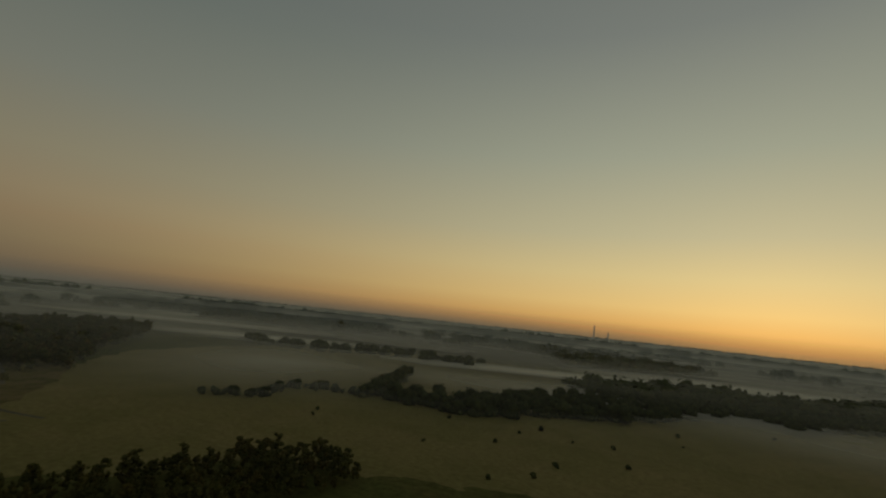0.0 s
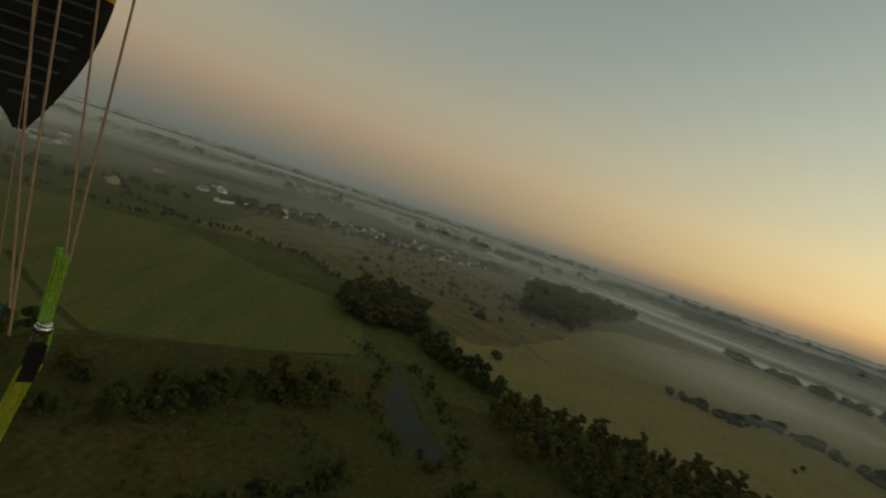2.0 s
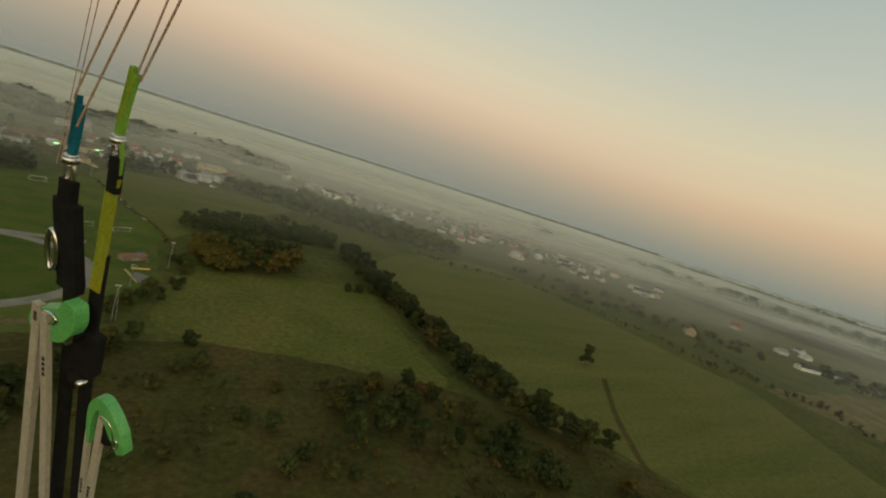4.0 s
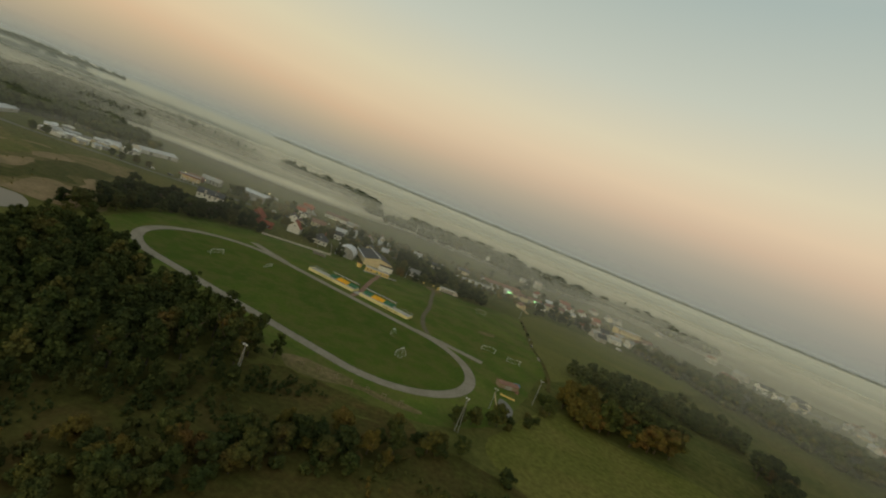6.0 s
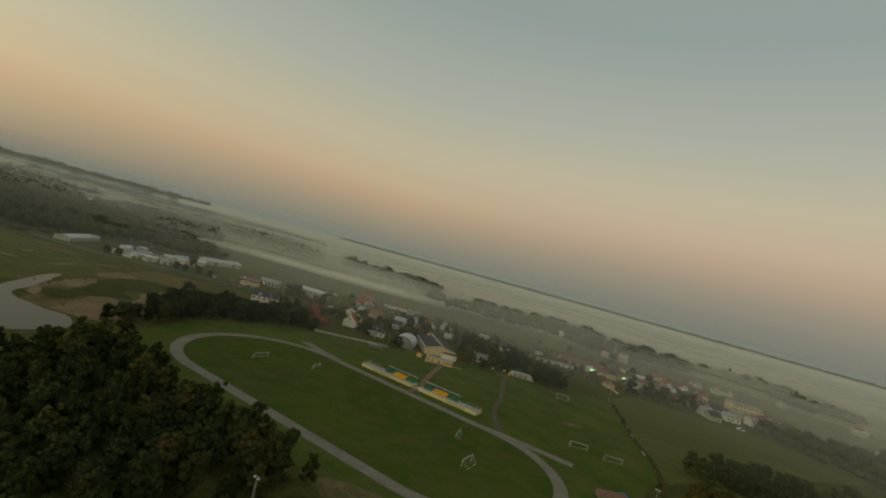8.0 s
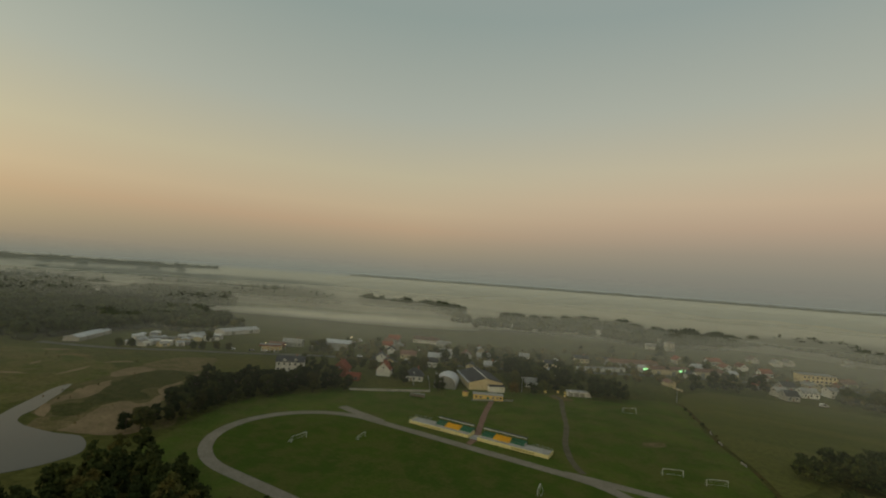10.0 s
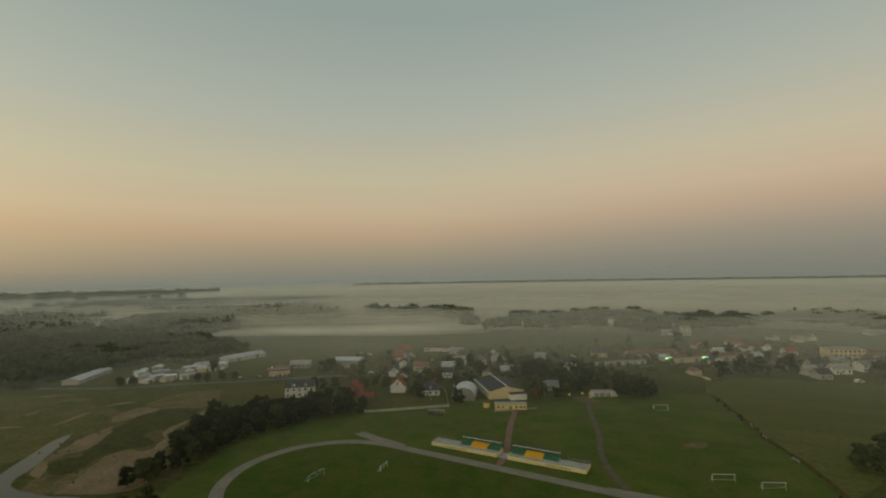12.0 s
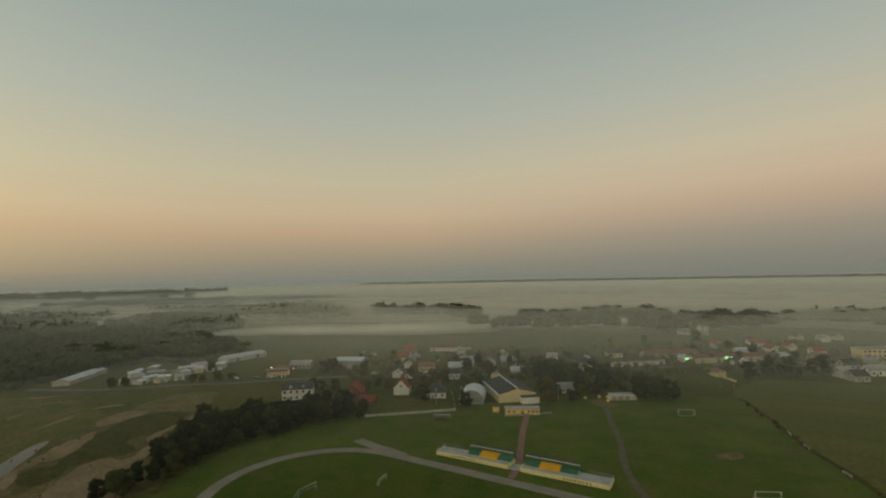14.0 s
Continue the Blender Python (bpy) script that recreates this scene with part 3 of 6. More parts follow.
ribbon("track_spur", "straight sprint run-out of the cinder track", [(40, 40), (58, 41.5), (76, 42.5)], 4.5, 0.09, CINDER, "track")
ribbon("paved_path", "reddish paved path to the stands", [(-21, 111), (-14, 88), (-6, 66), (-1, 52), (0.5, 42)], 2.7, 0.10, PAVER)
patch("landing", "pale concrete landing between the stands", [(-3.1, 48.8), (1.1, 48.9), (1.1, 54), (-3.1, 53.9)], 0.11, CONCRETE, "path", wander=0.1)
ribbon("dirt_path", "worn dirt track beside the training pitch", [(0, 152), (7, 147), (15, 124), (25, 96), (32, 70), (39.5, 53), (46, 44)], 2.5, 0.10, DIRT)
patch("dirt_patch", "pale trodden ground at the end of the dirt track", [(-2, 150), (2, 156), (10, 154), (13, 148), (8, 144), (2, 146)], 0.09, HEATH, "ground", wander=2.5)
patch("dirt_patch", "worn ochre turf in a goal mouth", [(58, 98), (65, 105), (68, 102), (61, 93)], 0.09, PIT_SAND, "ground", wander=1.5)
for line in ([(554, -135), (512, -157), (474, -180), (445, -186), (420, -198)], [(440, -240), (393, -262), (374, -275), (356, -288), (345, -310)], [(480, -332), (463, -326), (413, -321), (371, -317), (340, -322)], [(600, -230), (540, -262), (480, -282), (430, -300)], [(650, -380), (560, -390), (490, -370), (430, -345)]):
    ribbon("dirt_path", "pale sandy track across the grassland", line, 2.6, 0.09, DIRT)
for line in ([(395, 10), (340, -65), (297, -115), (273, -148)], [(413, 88), (397, -17), (357, -104), (332, -158), (301, -188)]):
    ribbon("wheel_track", "faint darker wheel track in the mown field", line, 0.5, 0.05, GROUND, "path")
ribbon("road", "asphalt village road running past the houses", [(-330, 10), (-281, 36), (-250, 66), (-224, 86), (-193, 116), (-168, 137), (-131, 160), (-80, 190), (-20, 235), (40, 285), (110, 330), (200, 372), (320, 430), (480, 500)], 6, 0.10, ASPHALT, "road")
ribbon("ditch", "dark overgrown ditch along the field edge", [(288, -62), (260, -88), (244, -106), (232, -124), (240, -142), (250, -165), (260, -184), (270, -200)], 2.6, 0.06, SCRUB, "ditch")

# ---- mist ----


def mist_sheet(name, z, r0, mat, label="thin ground mist lying over the plain"):
    """A thin layer of mist that follows the lie of the land, its top uneven, from a distance r0 outwards."""
    n = 144
    radii = [r0 * (4680 / r0) ** (k / 44) for k in range(45)]
    verts, tris = [], []
    for i, r in enumerate(radii):
        sink = 1.0 - 0.65 * min(1.0, max(0.0, (r - 1800) / 2400))
        for k in range(n):
            x, y = HUB[0] + r * math.sin(k * math.tau / n), HUB[1] + r * math.cos(k * math.tau / n)
            swell = 0.32 * noise.noise(Vector((x * 0.006, y * 0.006, z))) + 0.16 * noise.noise(Vector((x * 0.017, y * 0.017, z + 9.0)))
            verts.append((x, y, z * sink * (1 + swell) + rise(r)))
            if i:
                a, b, c, d = (i - 1) * n + k, (i - 1) * n + (k + 1) % n, i * n + (k + 1) % n, i * n + k
                tris += [(a, c, b), (a, d, c)]
    ob = new(name, fast_mesh(name, verts, tris, mat))
    if ob.data.polygons[0].normal.z < 0:
        ob.data.flip_normals()
    return tagged(smooth(ob), label, "mist", kind="stuff")


def haze_slope(name, mat, foot=900.0, head=3000.0, top=140.0):
    """Far haze imitated by one leaning veil: thin where it meets the ground, deepest towards the horizon, gone high up.
    """
    n, m = 96, 8
    verts, tris = [], []
    for i in range(m + 1):
        r, z = foot + (head - foot) * i / m, top * i / m
        for k in range(n):
            verts.append((HUB[0] + r * math.sin(k * math.tau / n), HUB[1] + r * math.cos(k * math.tau / n), z))
            if i:
                a, b, c, d = (i - 1) * n + k, (i - 1) * n + (k + 1) % n, i * n + (k + 1) % n, i * n + k
                tris += [(a, b, c), (a, c, d)]
    return tagged(smooth(new(name, fast_mesh(name, verts, tris, mat))), "leaning veil imitating haze that deepens towards the horizon", "mist", kind="stuff")


# low fog streams over the pastures: centre, half-length, half-width, direction, depth
BANKS = ((930, -870, 330, 75, 0.48, 0.75), (1120, -1260, 380, 100, 1.51, 0.75), (640, -760, 200, 60, 0.6, 0.75), (170, -860, 280, 50, 0.45, 0.75), (-110, -1060, 300, 90, 0.3, 0.75), (300, -1780, 450, 150, 0.2, 0.75), (1500, -420, 420, 90, 0.5, 0.75), (-390, 312, 190, 60, 0.45, 0.75), (-135, 530, 220, 55, 0.6, 0.75), (390, -520, 210, 110, -0.9, 0.42), (150, -660, 240, 90, 0.2, 0.4), (-60, -600, 200, 90, -0.5, 0.35))
# the two upper sheets imitate distance haze over everything below them
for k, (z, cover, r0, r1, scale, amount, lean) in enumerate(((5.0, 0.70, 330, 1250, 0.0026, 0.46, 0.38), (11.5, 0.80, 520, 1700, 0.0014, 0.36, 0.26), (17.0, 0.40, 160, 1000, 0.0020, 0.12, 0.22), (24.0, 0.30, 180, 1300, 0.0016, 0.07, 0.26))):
    mist_sheet("mist" if z < 15 else "haze", z, r0, mist_mat("mist_layer", cover, r0, r1, scale, amount, stretch=(0.35 + 0.08 * k, (0.7, 1.7, 1)), thresh=(0.40, 0.70), detail=2, lean=lean, banks=BANKS if k == 0 else ()), label="low ground mist lying over the plain" if z < 15 else "translucent sheet imitating dawn haze over fields and village")
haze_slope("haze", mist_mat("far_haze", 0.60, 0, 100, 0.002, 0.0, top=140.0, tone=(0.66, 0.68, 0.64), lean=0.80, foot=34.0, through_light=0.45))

# ---- trees ----


def blob(rng, centre, size, sub):
    """A rough lump of foliage as arrays."""
    V, T = sub
    n = np.array([noise.noise(Vector(v * 1.7) + Vector((rng.uniform(0, 40), 0, 0))) for v in V])
    v = V * (1 + 0.35 * n[:, None]) * size + centre
    return v, T


def ico(sub):
    bm = bmesh.new()
    bmesh.ops.create_icosphere(bm, subdivisions=sub, radius=1.0)
    V = np.array([v.co[:] for v in bm.verts])
    T = np.array([[v.index for v in f.verts] for f in bm.faces])
    bm.free()
    return V, T


ICO1 = ico(1)


def crown_arrays(seed, h, r, lobes, leaves, leaf, base=0.25, cone=False):
    """A crown of uneven lobes covered in small leaf clumps; z=0 is the tree's foot."""
    rng = np.random.RandomState(seed)
    Vs, Ts, off = [], [], 0
    mid = h * (base + 1) / 2
    for k in range(lobes):
        a, rad = rng.uniform(0, math.tau), rng.uniform(0.15, 0.80 if lobes > 18 else 0.62) * r
        zz = mid + (h - mid) * rng.uniform(-0.75, 0.62)
        if k == 0:
            rad, zz = 0.0, h * 0.72
        shrink = 1.0 - (0.55 if cone else 0.25) * max(0.0, (zz - mid) / (h - mid))
        c = np.array([rad * shrink * math.cos(a), rad * shrink * math.sin(a), zz])
        s = r * (rng.uniform(0.17, 0.36) if lobes > 18 else rng.uniform(0.26, 0.50)) * np.array([1, 1, rng.uniform(0.75, 1.1)]) * shrink
        v, t = blob(rng, c, s, ICO1)
        Vs.append(v)
        Ts.append(t + off)
        off += len(v)
        d = rng.normal(size=(leaves, 3))
        d /= np.linalg.norm(d, axis=1)[:, None]
        d[:, 2] = np.where(d[:, 2] < -0.4, -d[:, 2], d[:, 2])
        p = c + d * s * rng.uniform(0.85, 1.5, (leaves, 1))
        u = rng.normal(size=(leaves, 3))
        u /= np.linalg.norm(u, axis=1)[:, None]
        w = np.cross(u, d + 0.3 * rng.normal(size=(leaves, 3)))
        w /= np.linalg.norm(w, axis=1)[:, None] + 1e-6
        sz = leaf * rng.uniform(0.5, 1.4, (leaves, 1))
        quad = np.stack([p - u * sz, p - w * sz * 0.7, p + u * sz, p + w * sz * 0.7], 1).reshape(-1, 3)
        i = np.arange(leaves)[:, None] * 4 + off
        Vs.append(quad)
        Ts.append(np.concatenate([i + [0, 1, 2], i + [0, 2, 3]]))
        off += leaves * 4
    return np.concatenate(Vs), np.concatenate(Ts)


def trunk_bm(h, seed):
    rng = random.Random(seed)
    bm = bmesh.new()
    rod(bm, (0, 0, -0.2), (0.1, 0, h * 0.65), 0.035 * h ** 0.8, 7, 0.012 * h)
    for k in range(4):
        a = rng.uniform(0, math.tau)
        z = h * rng.uniform(0.25, 0.5)
        rod(bm, (0.05, 0, z), (0.22 * h * math.cos(a), 0.22 * h * math.sin(a), z + 0.28 * h), 0.012 * h, 5, 0.005 * h)
    return bm


KINDS = {}


def tree_kind(key, h, r, lobes, leaves, leaf, mat, base=0.25, cone=False, variants=3):
    """Models of one kind of tree, each a trunk mesh and a crown mesh."""
    out = []
    for k in range(variants):
        v, t = crown_arrays(hash_of(key) + k, h, r, lobes, leaves, leaf, base, cone)
        crown = fast_mesh("crown", v, t, mat)
        b = trunk_bm(h, k)
        tm = bpy.data.meshes.new("trunk")
        b.to_mesh(tm)
        b.free()
        tm.materials.append(BARK)
        out.append((tm, crown))
    KINDS[key] = out


def hash_of(s):
    return sum((i + 1) * ord(c) for i, c in enumerate(s)) % 9973


def tree(key, x, y, s=1.0, name="tree", label="broad deciduous tree", category="tree", group=""):
    k = random.randrange(len(KINDS[key]))
    e = thing(name, label, category, group, pose(x, y, 0, 0, 0, random.uniform(0, 360)))
    e.scale = (s * random.uniform(0.9, 1.1),) * 2 + (s * random.uniform(0.88, 1.12),)
    for nm, me in zip(("trunk", "crown"), KINDS[key][k]):
        o = new(nm, me)
        o.parent = e
    return e


tree_kind("broad", 10.0, 4.0, 30, 80, 0.30, LEAF, 0.14, variants=4)
tree_kind("dark", 11.0, 3.8, 30, 80, 0.30, LEAF_DARK, 0.12, variants=4)
tree_kind("gold", 9.0, 3.9, 30, 80, 0.30, LEAF_GOLD, 0.12)
tree_kind("deep", 11.0, 4.0, 30, 80, 0.32, LEAF_FOREST, 0.08, variants=4)
tree_kind("bush", 3.6, 2.4, 20, 60, 0.20, LEAF, 0.0, variants=4)
tree_kind("bush_dark", 3.6, 2.4, 20, 60, 0.20, LEAF_DARK, 0.0, variants=4)
LOW = [crown_arrays(900 + k, 10.0, 4.2, 6, 16, 0.8, 0.05) for k in range(6)]
WIDE = [crown_arrays(930 + k, 10.0, 8.0, 14, 12, 0.8, 0.0) for k in range(6)]
FARLOW = [crown_arrays(950 + k, 10.0, 11.0, 6, 5, 1.5, 0.0) for k in range(6)]
HORIZON = [crown_arrays(960 + k, 10.0, 14.0, 4, 2, 1.5, 0.0) for k in range(4)]
DENSE = [crown_arrays(970 + k, 10.5, 3.9, 20, 24, 0.46, 0.05) for k in range(6)]
TUFT = [crown_arrays(990 + k, 10.0, 5.0, 6, 9, 1.1, 0.0) for k in range(8)]


def scatter(poly, gap, seed, jitter=0.45, avoid=None):
    rng = random.Random(seed)
    xs, ys = [p[0] for p in poly], [p[1] for p in poly]
    pts = []
    y = min(ys)
    row = 0
    while y < max(ys):
        x = min(xs) + (row % 2) * gap / 2
        while x < max(xs):
            p = (x + rng.uniform(-jitter, jitter) * gap, y + rng.uniform(-jitter, jitter) * gap)
            if inside(p, poly) and not (avoid and inside(p, avoid)):
                pts.append(p)
            x += gap
        y += gap * 0.87
        row += 1
    return pts


def along(line, gap, seed, spread=2.0):
    rng = random.Random(seed)
    pts = []
    for (x0, y0), (x1, y1) in zip(line, line[1:]):
        n = max(1, int(math.hypot(x1 - x0, y1 - y0) / gap))
        for k in range(n):
            t = (k + rng.random()) / n
            pts.append((x0 + (x1 - x0) * t + rng.uniform(-spread, spread), y0 + (y1 - y0) * t + rng.uniform(-spread, spread)))
    return pts


def clustered(pts, scale, level, shift=0.0):
    """Keep the points that lie in natural clumps."""
    return [p for p in pts if noise.noise(Vector((p[0] * scale, p[1] * scale, shift))) > level]


def wood(name, label, pts, size, mat, seed, models=None, lift=0.0, flat=1.0, vary=(0.7, 1.25)):
    """A wood of many crowns that nobody could count, as one mesh."""
    rng = np.random.RandomState(seed)
    models = models or LOW
    Vs, Ts, off = [], [], 0
    for x, y in pts:
        v, t = models[rng.randint(len(models))]
        s = size * rng.uniform(*vary)
        a = rng.uniform(0, math.tau)
        c, d = math.cos(a), math.sin(a)
        w = v * np.array([s, s, s * flat * rng.uniform(0.85, 1.15)])
        w = np.stack([w[:, 0] * c - w[:, 1] * d + x, w[:, 0] * d + w[:, 1] * c + y, w[:, 2] + lift], 1)
        Vs.append(w)
        Ts.append(t + off)
        off += len(v)
    if not Vs:
        return None
    return tagged(new(name, fast_mesh(name, np.concatenate(Vs), np.concatenate(Ts), mat)), label, "trees", kind="stuff")


# the wood beside the sports ground
tree_kind("grove", 12.5, 3.1, 26, 80, 0.30, LEAF, 0.05, True, 4)
tree_kind("grove_mixed", 12.0, 3.3, 26, 80, 0.30, LEAF_DARK, 0.05, True, 4)
GROVE = [crown_arrays(980 + k, 12.2, 3.2, 24, 34, 0.40, 0.04, True) for k in range(6)]
inner = []
for x, y in scatter([(-72, -62), (-78, -52), (-66, -45), (-45, -44), (-25, -48), (0, -51), (14, -49), (29, -48), (35, -56), (34, -70), (30, -82), (23, -94), (18, -106), (8, -118), (-20, -126), (-56, -112), (-62, -86)], 5.9, 5):
    if x > 14 and y > -96:
        tree(random.choice(("grove", "grove_mixed", "grove_mixed")), x, y, random.uniform(0.62, 1.12), label="dense dark green tree in a closed wood", group="trees of the wood by the track")
    else:
        inner.append((x, y))
random.shuffle(inner)
for share, mat, seed, text in ((inner[0::6] + inner[3::6], LEAF, 70, "dense dark green wood beside the sports ground"), (inner[1::6] + inner[4::6] + inner[2::6], LEAF_DARK, 170, "mixed green trees within the wood by the sports ground"), (inner[5::6], LEAF_OLIVE, 270, "autumn-tinted trees within the wood by the sports ground")):
    wood("wood", text, share, 0.95, mat, seed, GROVE, vary=(0.66, 1.18))
wood("wood", "young trees on the lower edge of the wood", scatter([(2, -126), (14, -112), (26, -92), (33, -74), (40, -66), (47, -72), (44, -88), (34, -106), (20, -128)], 4.6, 172), 0.48, LEAF_DARK, 172, GROVE, vary=(0.5, 1.4))
wood("bush_scatter", "dark brambles on rough ground below the wood", clustered(scatter([(4, -128), (20, -106), (30, -92), (42, -74), (45, -54), (58, -54), (60, -66), (50, -90), (40, -112), (22, -138)], 2.0, 171, 0.8), 0.06, 0.0), 0.15, LEAF_DARK, 171, TUFT, vary=(0.4, 1.6))
for x, y in scatter([(-94, -44), (-102, -42), (-112, -22), (-126, -4), (-146, 14), (-154, 30), (-140, 52), (-116, 78), (-96, 80), (-88, 66), (-104, 44), (-108, 12)], 7.0, 6):
    tree(random.choice(("deep", "dark", "deep", "deep")), x, y, random.uniform(0.55, 1.1), label="dark leafy tree at the edge of the sports lawn", group="trees behind the pitch")
POND = [(198, -242), (200, -212), (228, -206), (270, -212), (284, -222), (262, -236), (230, -242)]
# scrub in front of the track and under the flight path
for x, y in scatter([(30, -132), (44, -108), (52, -92), (60, -76), (70, -62), (80, -51), (92, -42), (97, -48), (88, -64), (78, -80), (66, -100), (56, -130)], 4.8, 7):
    k = random.choice(("broad", "bush", "bush_dark", "dark", "bush", "gold", "dark", "broad"))
    tree(k, x, y, random.uniform(0.45, 0.8), "shrub", "autumn-tinted shrub in a dense thicket", "bush", "thicket below the track")
for x, y in ((104, -62), (110, -58), (98, -70), (108, -46), (116, -84), (122, -104), (128, -100), (136, -108), (100, -96), (112, -112)):
    tree(random.choice(("bush", "bush_dark", "bush")), x, y, random.uniform(0.7, 1.2), "shrub", "low dark shrub on rough grass", "bush", "scattered scrub")
for x, y in along([(84, -30), (94, -22), (102, -8), (108, 6), (112, 22), (106, 34)], 4.5, 8):
    tree(random.choice(("bush", "bush_dark", "broad")), x, y, random.uniform(0.6, 0.95), "shrub", "leafy shrub on the ditch by the sports ground", "bush", "ditch shrubs")
BOUNDARY = [(66, 194), (70, 187), (84, 139), (88, 122), (97, 101), (103, 82), (106, 68), (108, 50)]
ribbon("ditch", "dark grassy boundary ditch beside the training pitch", BOUNDARY, 2.0, 0.065, SCRUB, "ditch")
for x, y in along(BOUNDARY, 8.5, 9, 1.8):
    tree(random.choice(("bush", "bush_dark", "bush")), x, y, random.uniform(0.18, 0.5), "shrub", "low shrub along the boundary ditch", "bush", "boundary shrubs")
# golden copse and the tree belt
for x, y in scatter([(110, 36), (122, 24), (150, 34), (166, 40), (166, 58), (140, 62), (116, 56)], 7.0, 10):
    k = random.choice(("gold", "gold", "broad")) if x < 134 else random.choice(("broad", "gold", "dark"))
    tree(k, x, y, random.uniform(1.0, 1.45), label="rounded autumn tree in a small copse", group="copse")
wood("wood", "belt of leafy trees behind the copse", scatter([(112, 96), (130, 92), (160, 112), (200, 104), (214, 100), (206, 132), (170, 142), (130, 128)], 6.5, 11), 0.9, LEAF, 71, DENSE)
for x, y in along([(212, 96), (208, 70), (205, 40), (206, 5), (202, -22), (200, -45), (199, -68), (204, -84), (212, -98), (222, -112)], 3.1, 12, 5.0):
    k = random.choice(("dark", "deep", "dark"))
    tree(k, x, y, random.uniform(0.75, 1.1), label="dark tree in a dense field hedgerow", group="hedgerow")
for x, y in along([(182, 22), (192, 24), (202, 26)], 5, 13, 2):
    tree("bush_dark", x, y, random.uniform(0.9, 1.3), "shrub", "dark shrub beside the hedgerow", "bush", "hedgerow")
tree("dark", 288, -49, 1.0, label="lone dark tree standing in the open field")
for x, y in ((150, -92), (156, -100), (146, -82), (164, -84), (170, -92), (180, -90), (162, -104), (186, -104), (140, -96), (156, -72)):
    tree(random.choice(("broad", "broad", "dark", "dark")), x, y, random.uniform(0.6, 0.95), label="small bushy tree in rough scrub", group="scrub trees")
for x, y in clustered(scatter([(110, -100), (150, -110), (186, -118), (206, -140), (232, -160), (245, -200), (225, -240), (190, -230), (160, -190), (130, -150)], 7, 14, 0.6, POND), 0.030, 0.18):
    k = random.choice(("bush", "bush_dark", "bush", "broad", "dark"))
    tree(k, x, y, random.uniform(0.35, 0.9), "shrub", "scattered scrub bush on rough ground", "bush", "scattered scrub")
for x, y, key, s in ((144, -86, "dark", 0.9), (150, -80, "broad", 0.8), (155, -75, "gold", 0.7), (155, -92, "dark", 0.6), (141, -80, "dark", 0.8), (170, -77, "gold", 0.6), (174, -80, "dark", 0.6), (179, -99, "bush", 1.0), (162, -86, "broad", 0.8), (169, -101, "dark", 0.55), (207, -133, "bush", 1.3), (191, -134, "bush_dark", 1.2), (177, -124, "bush", 1.1), (164, -124, "bush_dark", 1.4), (225, -176, "bush_dark", 1.3), (233, -187, "bush", 1.3), (109, -60, "bush_dark", 1.0), (127, -72, "bush", 0.9)):
    tree(key, x, y, s, label="bushy tree with autumn tint in rough scrub", group="scrub trees")
# woods by the dark pond and the belt of trees beyond
wood("wood", "dark round wood at the field edge", scatter([(330, -192), (316, -203), (317, -218), (338, -234), (374, -244), (398, -240), (408, -218), (390, -200), (352, -190)], 6.5, 15), 1.15, LEAF_DARK, 72, DENSE)
wood("wood", "loose riverside trees round the dark pond", scatter([(345, -240), (312, -246), (292, -257), (268, -266), (258, -262), (270, -250), (292, -236), (318, -224)], 6.0, 16), 0.85, LEAF_DARK, 73, DENSE)
wood("wood", "dark belt of trees along the stream", scatter([(262, -262), (254, -278), (250, -291), (243, -314), (235, -338), (222, -352), (196, -366), (180, -344), (196, -300), (196, -274), (217, -258), (240, -250)], 6.4, 17), 0.78, LEAF_OLIVE, 74, GROVE, vary=(0.6, 1.25))
ROUGH = [(60, -70), (110, -62), (150, -70), (190, -88), (225, -118), (236, -140), (256, -190), (240, -205), (215, -205), (200, -232), (210, -262), (190, -300), (120, -310), (40, -230), (20, -140)]
wood("bush_scatter", "low scrub bushes in clumps on rough ground", clustered(scatter(ROUGH, 3.6, 75, 0.9, POND), 0.030, 0.24), 0.30, LEAF, 75, TUFT, vary=(0.4, 1.6))
wood("bush_scatter", "tall weeds and brambles on rough ground", clustered(scatter(ROUGH, 3.1, 79, 0.9, POND), 0.05, 0.16, 4.0), 0.12, LEAF_OLIVE, 79, TUFT, vary=(0.4, 1.5))
wood("bush_scatter", "small golden weeds in rough scrub", clustered(scatter(ROUGH, 4, 76, 0.9, POND), 0.04, 0.34, 9.0), 0.16, LEAF_GOLD, 76, LOW, vary=(0.4, 1.5))
wood("bush_scatter", "reeds and willow bushes on the pond bank", along([(276, -222), (262, -230), (240, -232), (218, -235), (206, -234), (200, -222), (206, -213), (228, -208), (246, -210), (262, -213), (276, -208), (290, -200)], 2.6, 77, 2.6), 0.26, LEAF, 77, TUFT, vary=(0.4, 1.5))
for x, y, s in ((150, -76, 0.8), (141, -82, 0.7), (159, -82, 0.75), (174, -76, 0.6), (168, -72, 0.7), (211, -127, 0.7), (180, -115, 0.6), (189, -132, 0.6), (159, -129, 0.7), (192, -146, 0.65), (213, -148, 0.6), (182, -95, 0.6), (130, -107, 0.6), (122, -90, 0.6), (205, -134, 0.6), (152, -124, 0.55)):
    tree(random.choice(("broad", "gold", "dark", "broad")), x, y, s, label="bushy tree with autumn tint in rough scrub", group="scrub trees")
wood("bush_scatter", "tufts of coarse grass round the sand pit", scatter([(-104, -34), (-120, -50), (-150, -48), (-180, -36), (-200, 0), (-212, 30), (-240, 30), (-300, 10), (-300, -40), (-230, -80), (-260, 10), (-185, 36), (-155, 34), (-138, 4), (-114, -10)], 13, 78, 1.0), 0.09, LEAF_OLIVE, 78, TUFT)
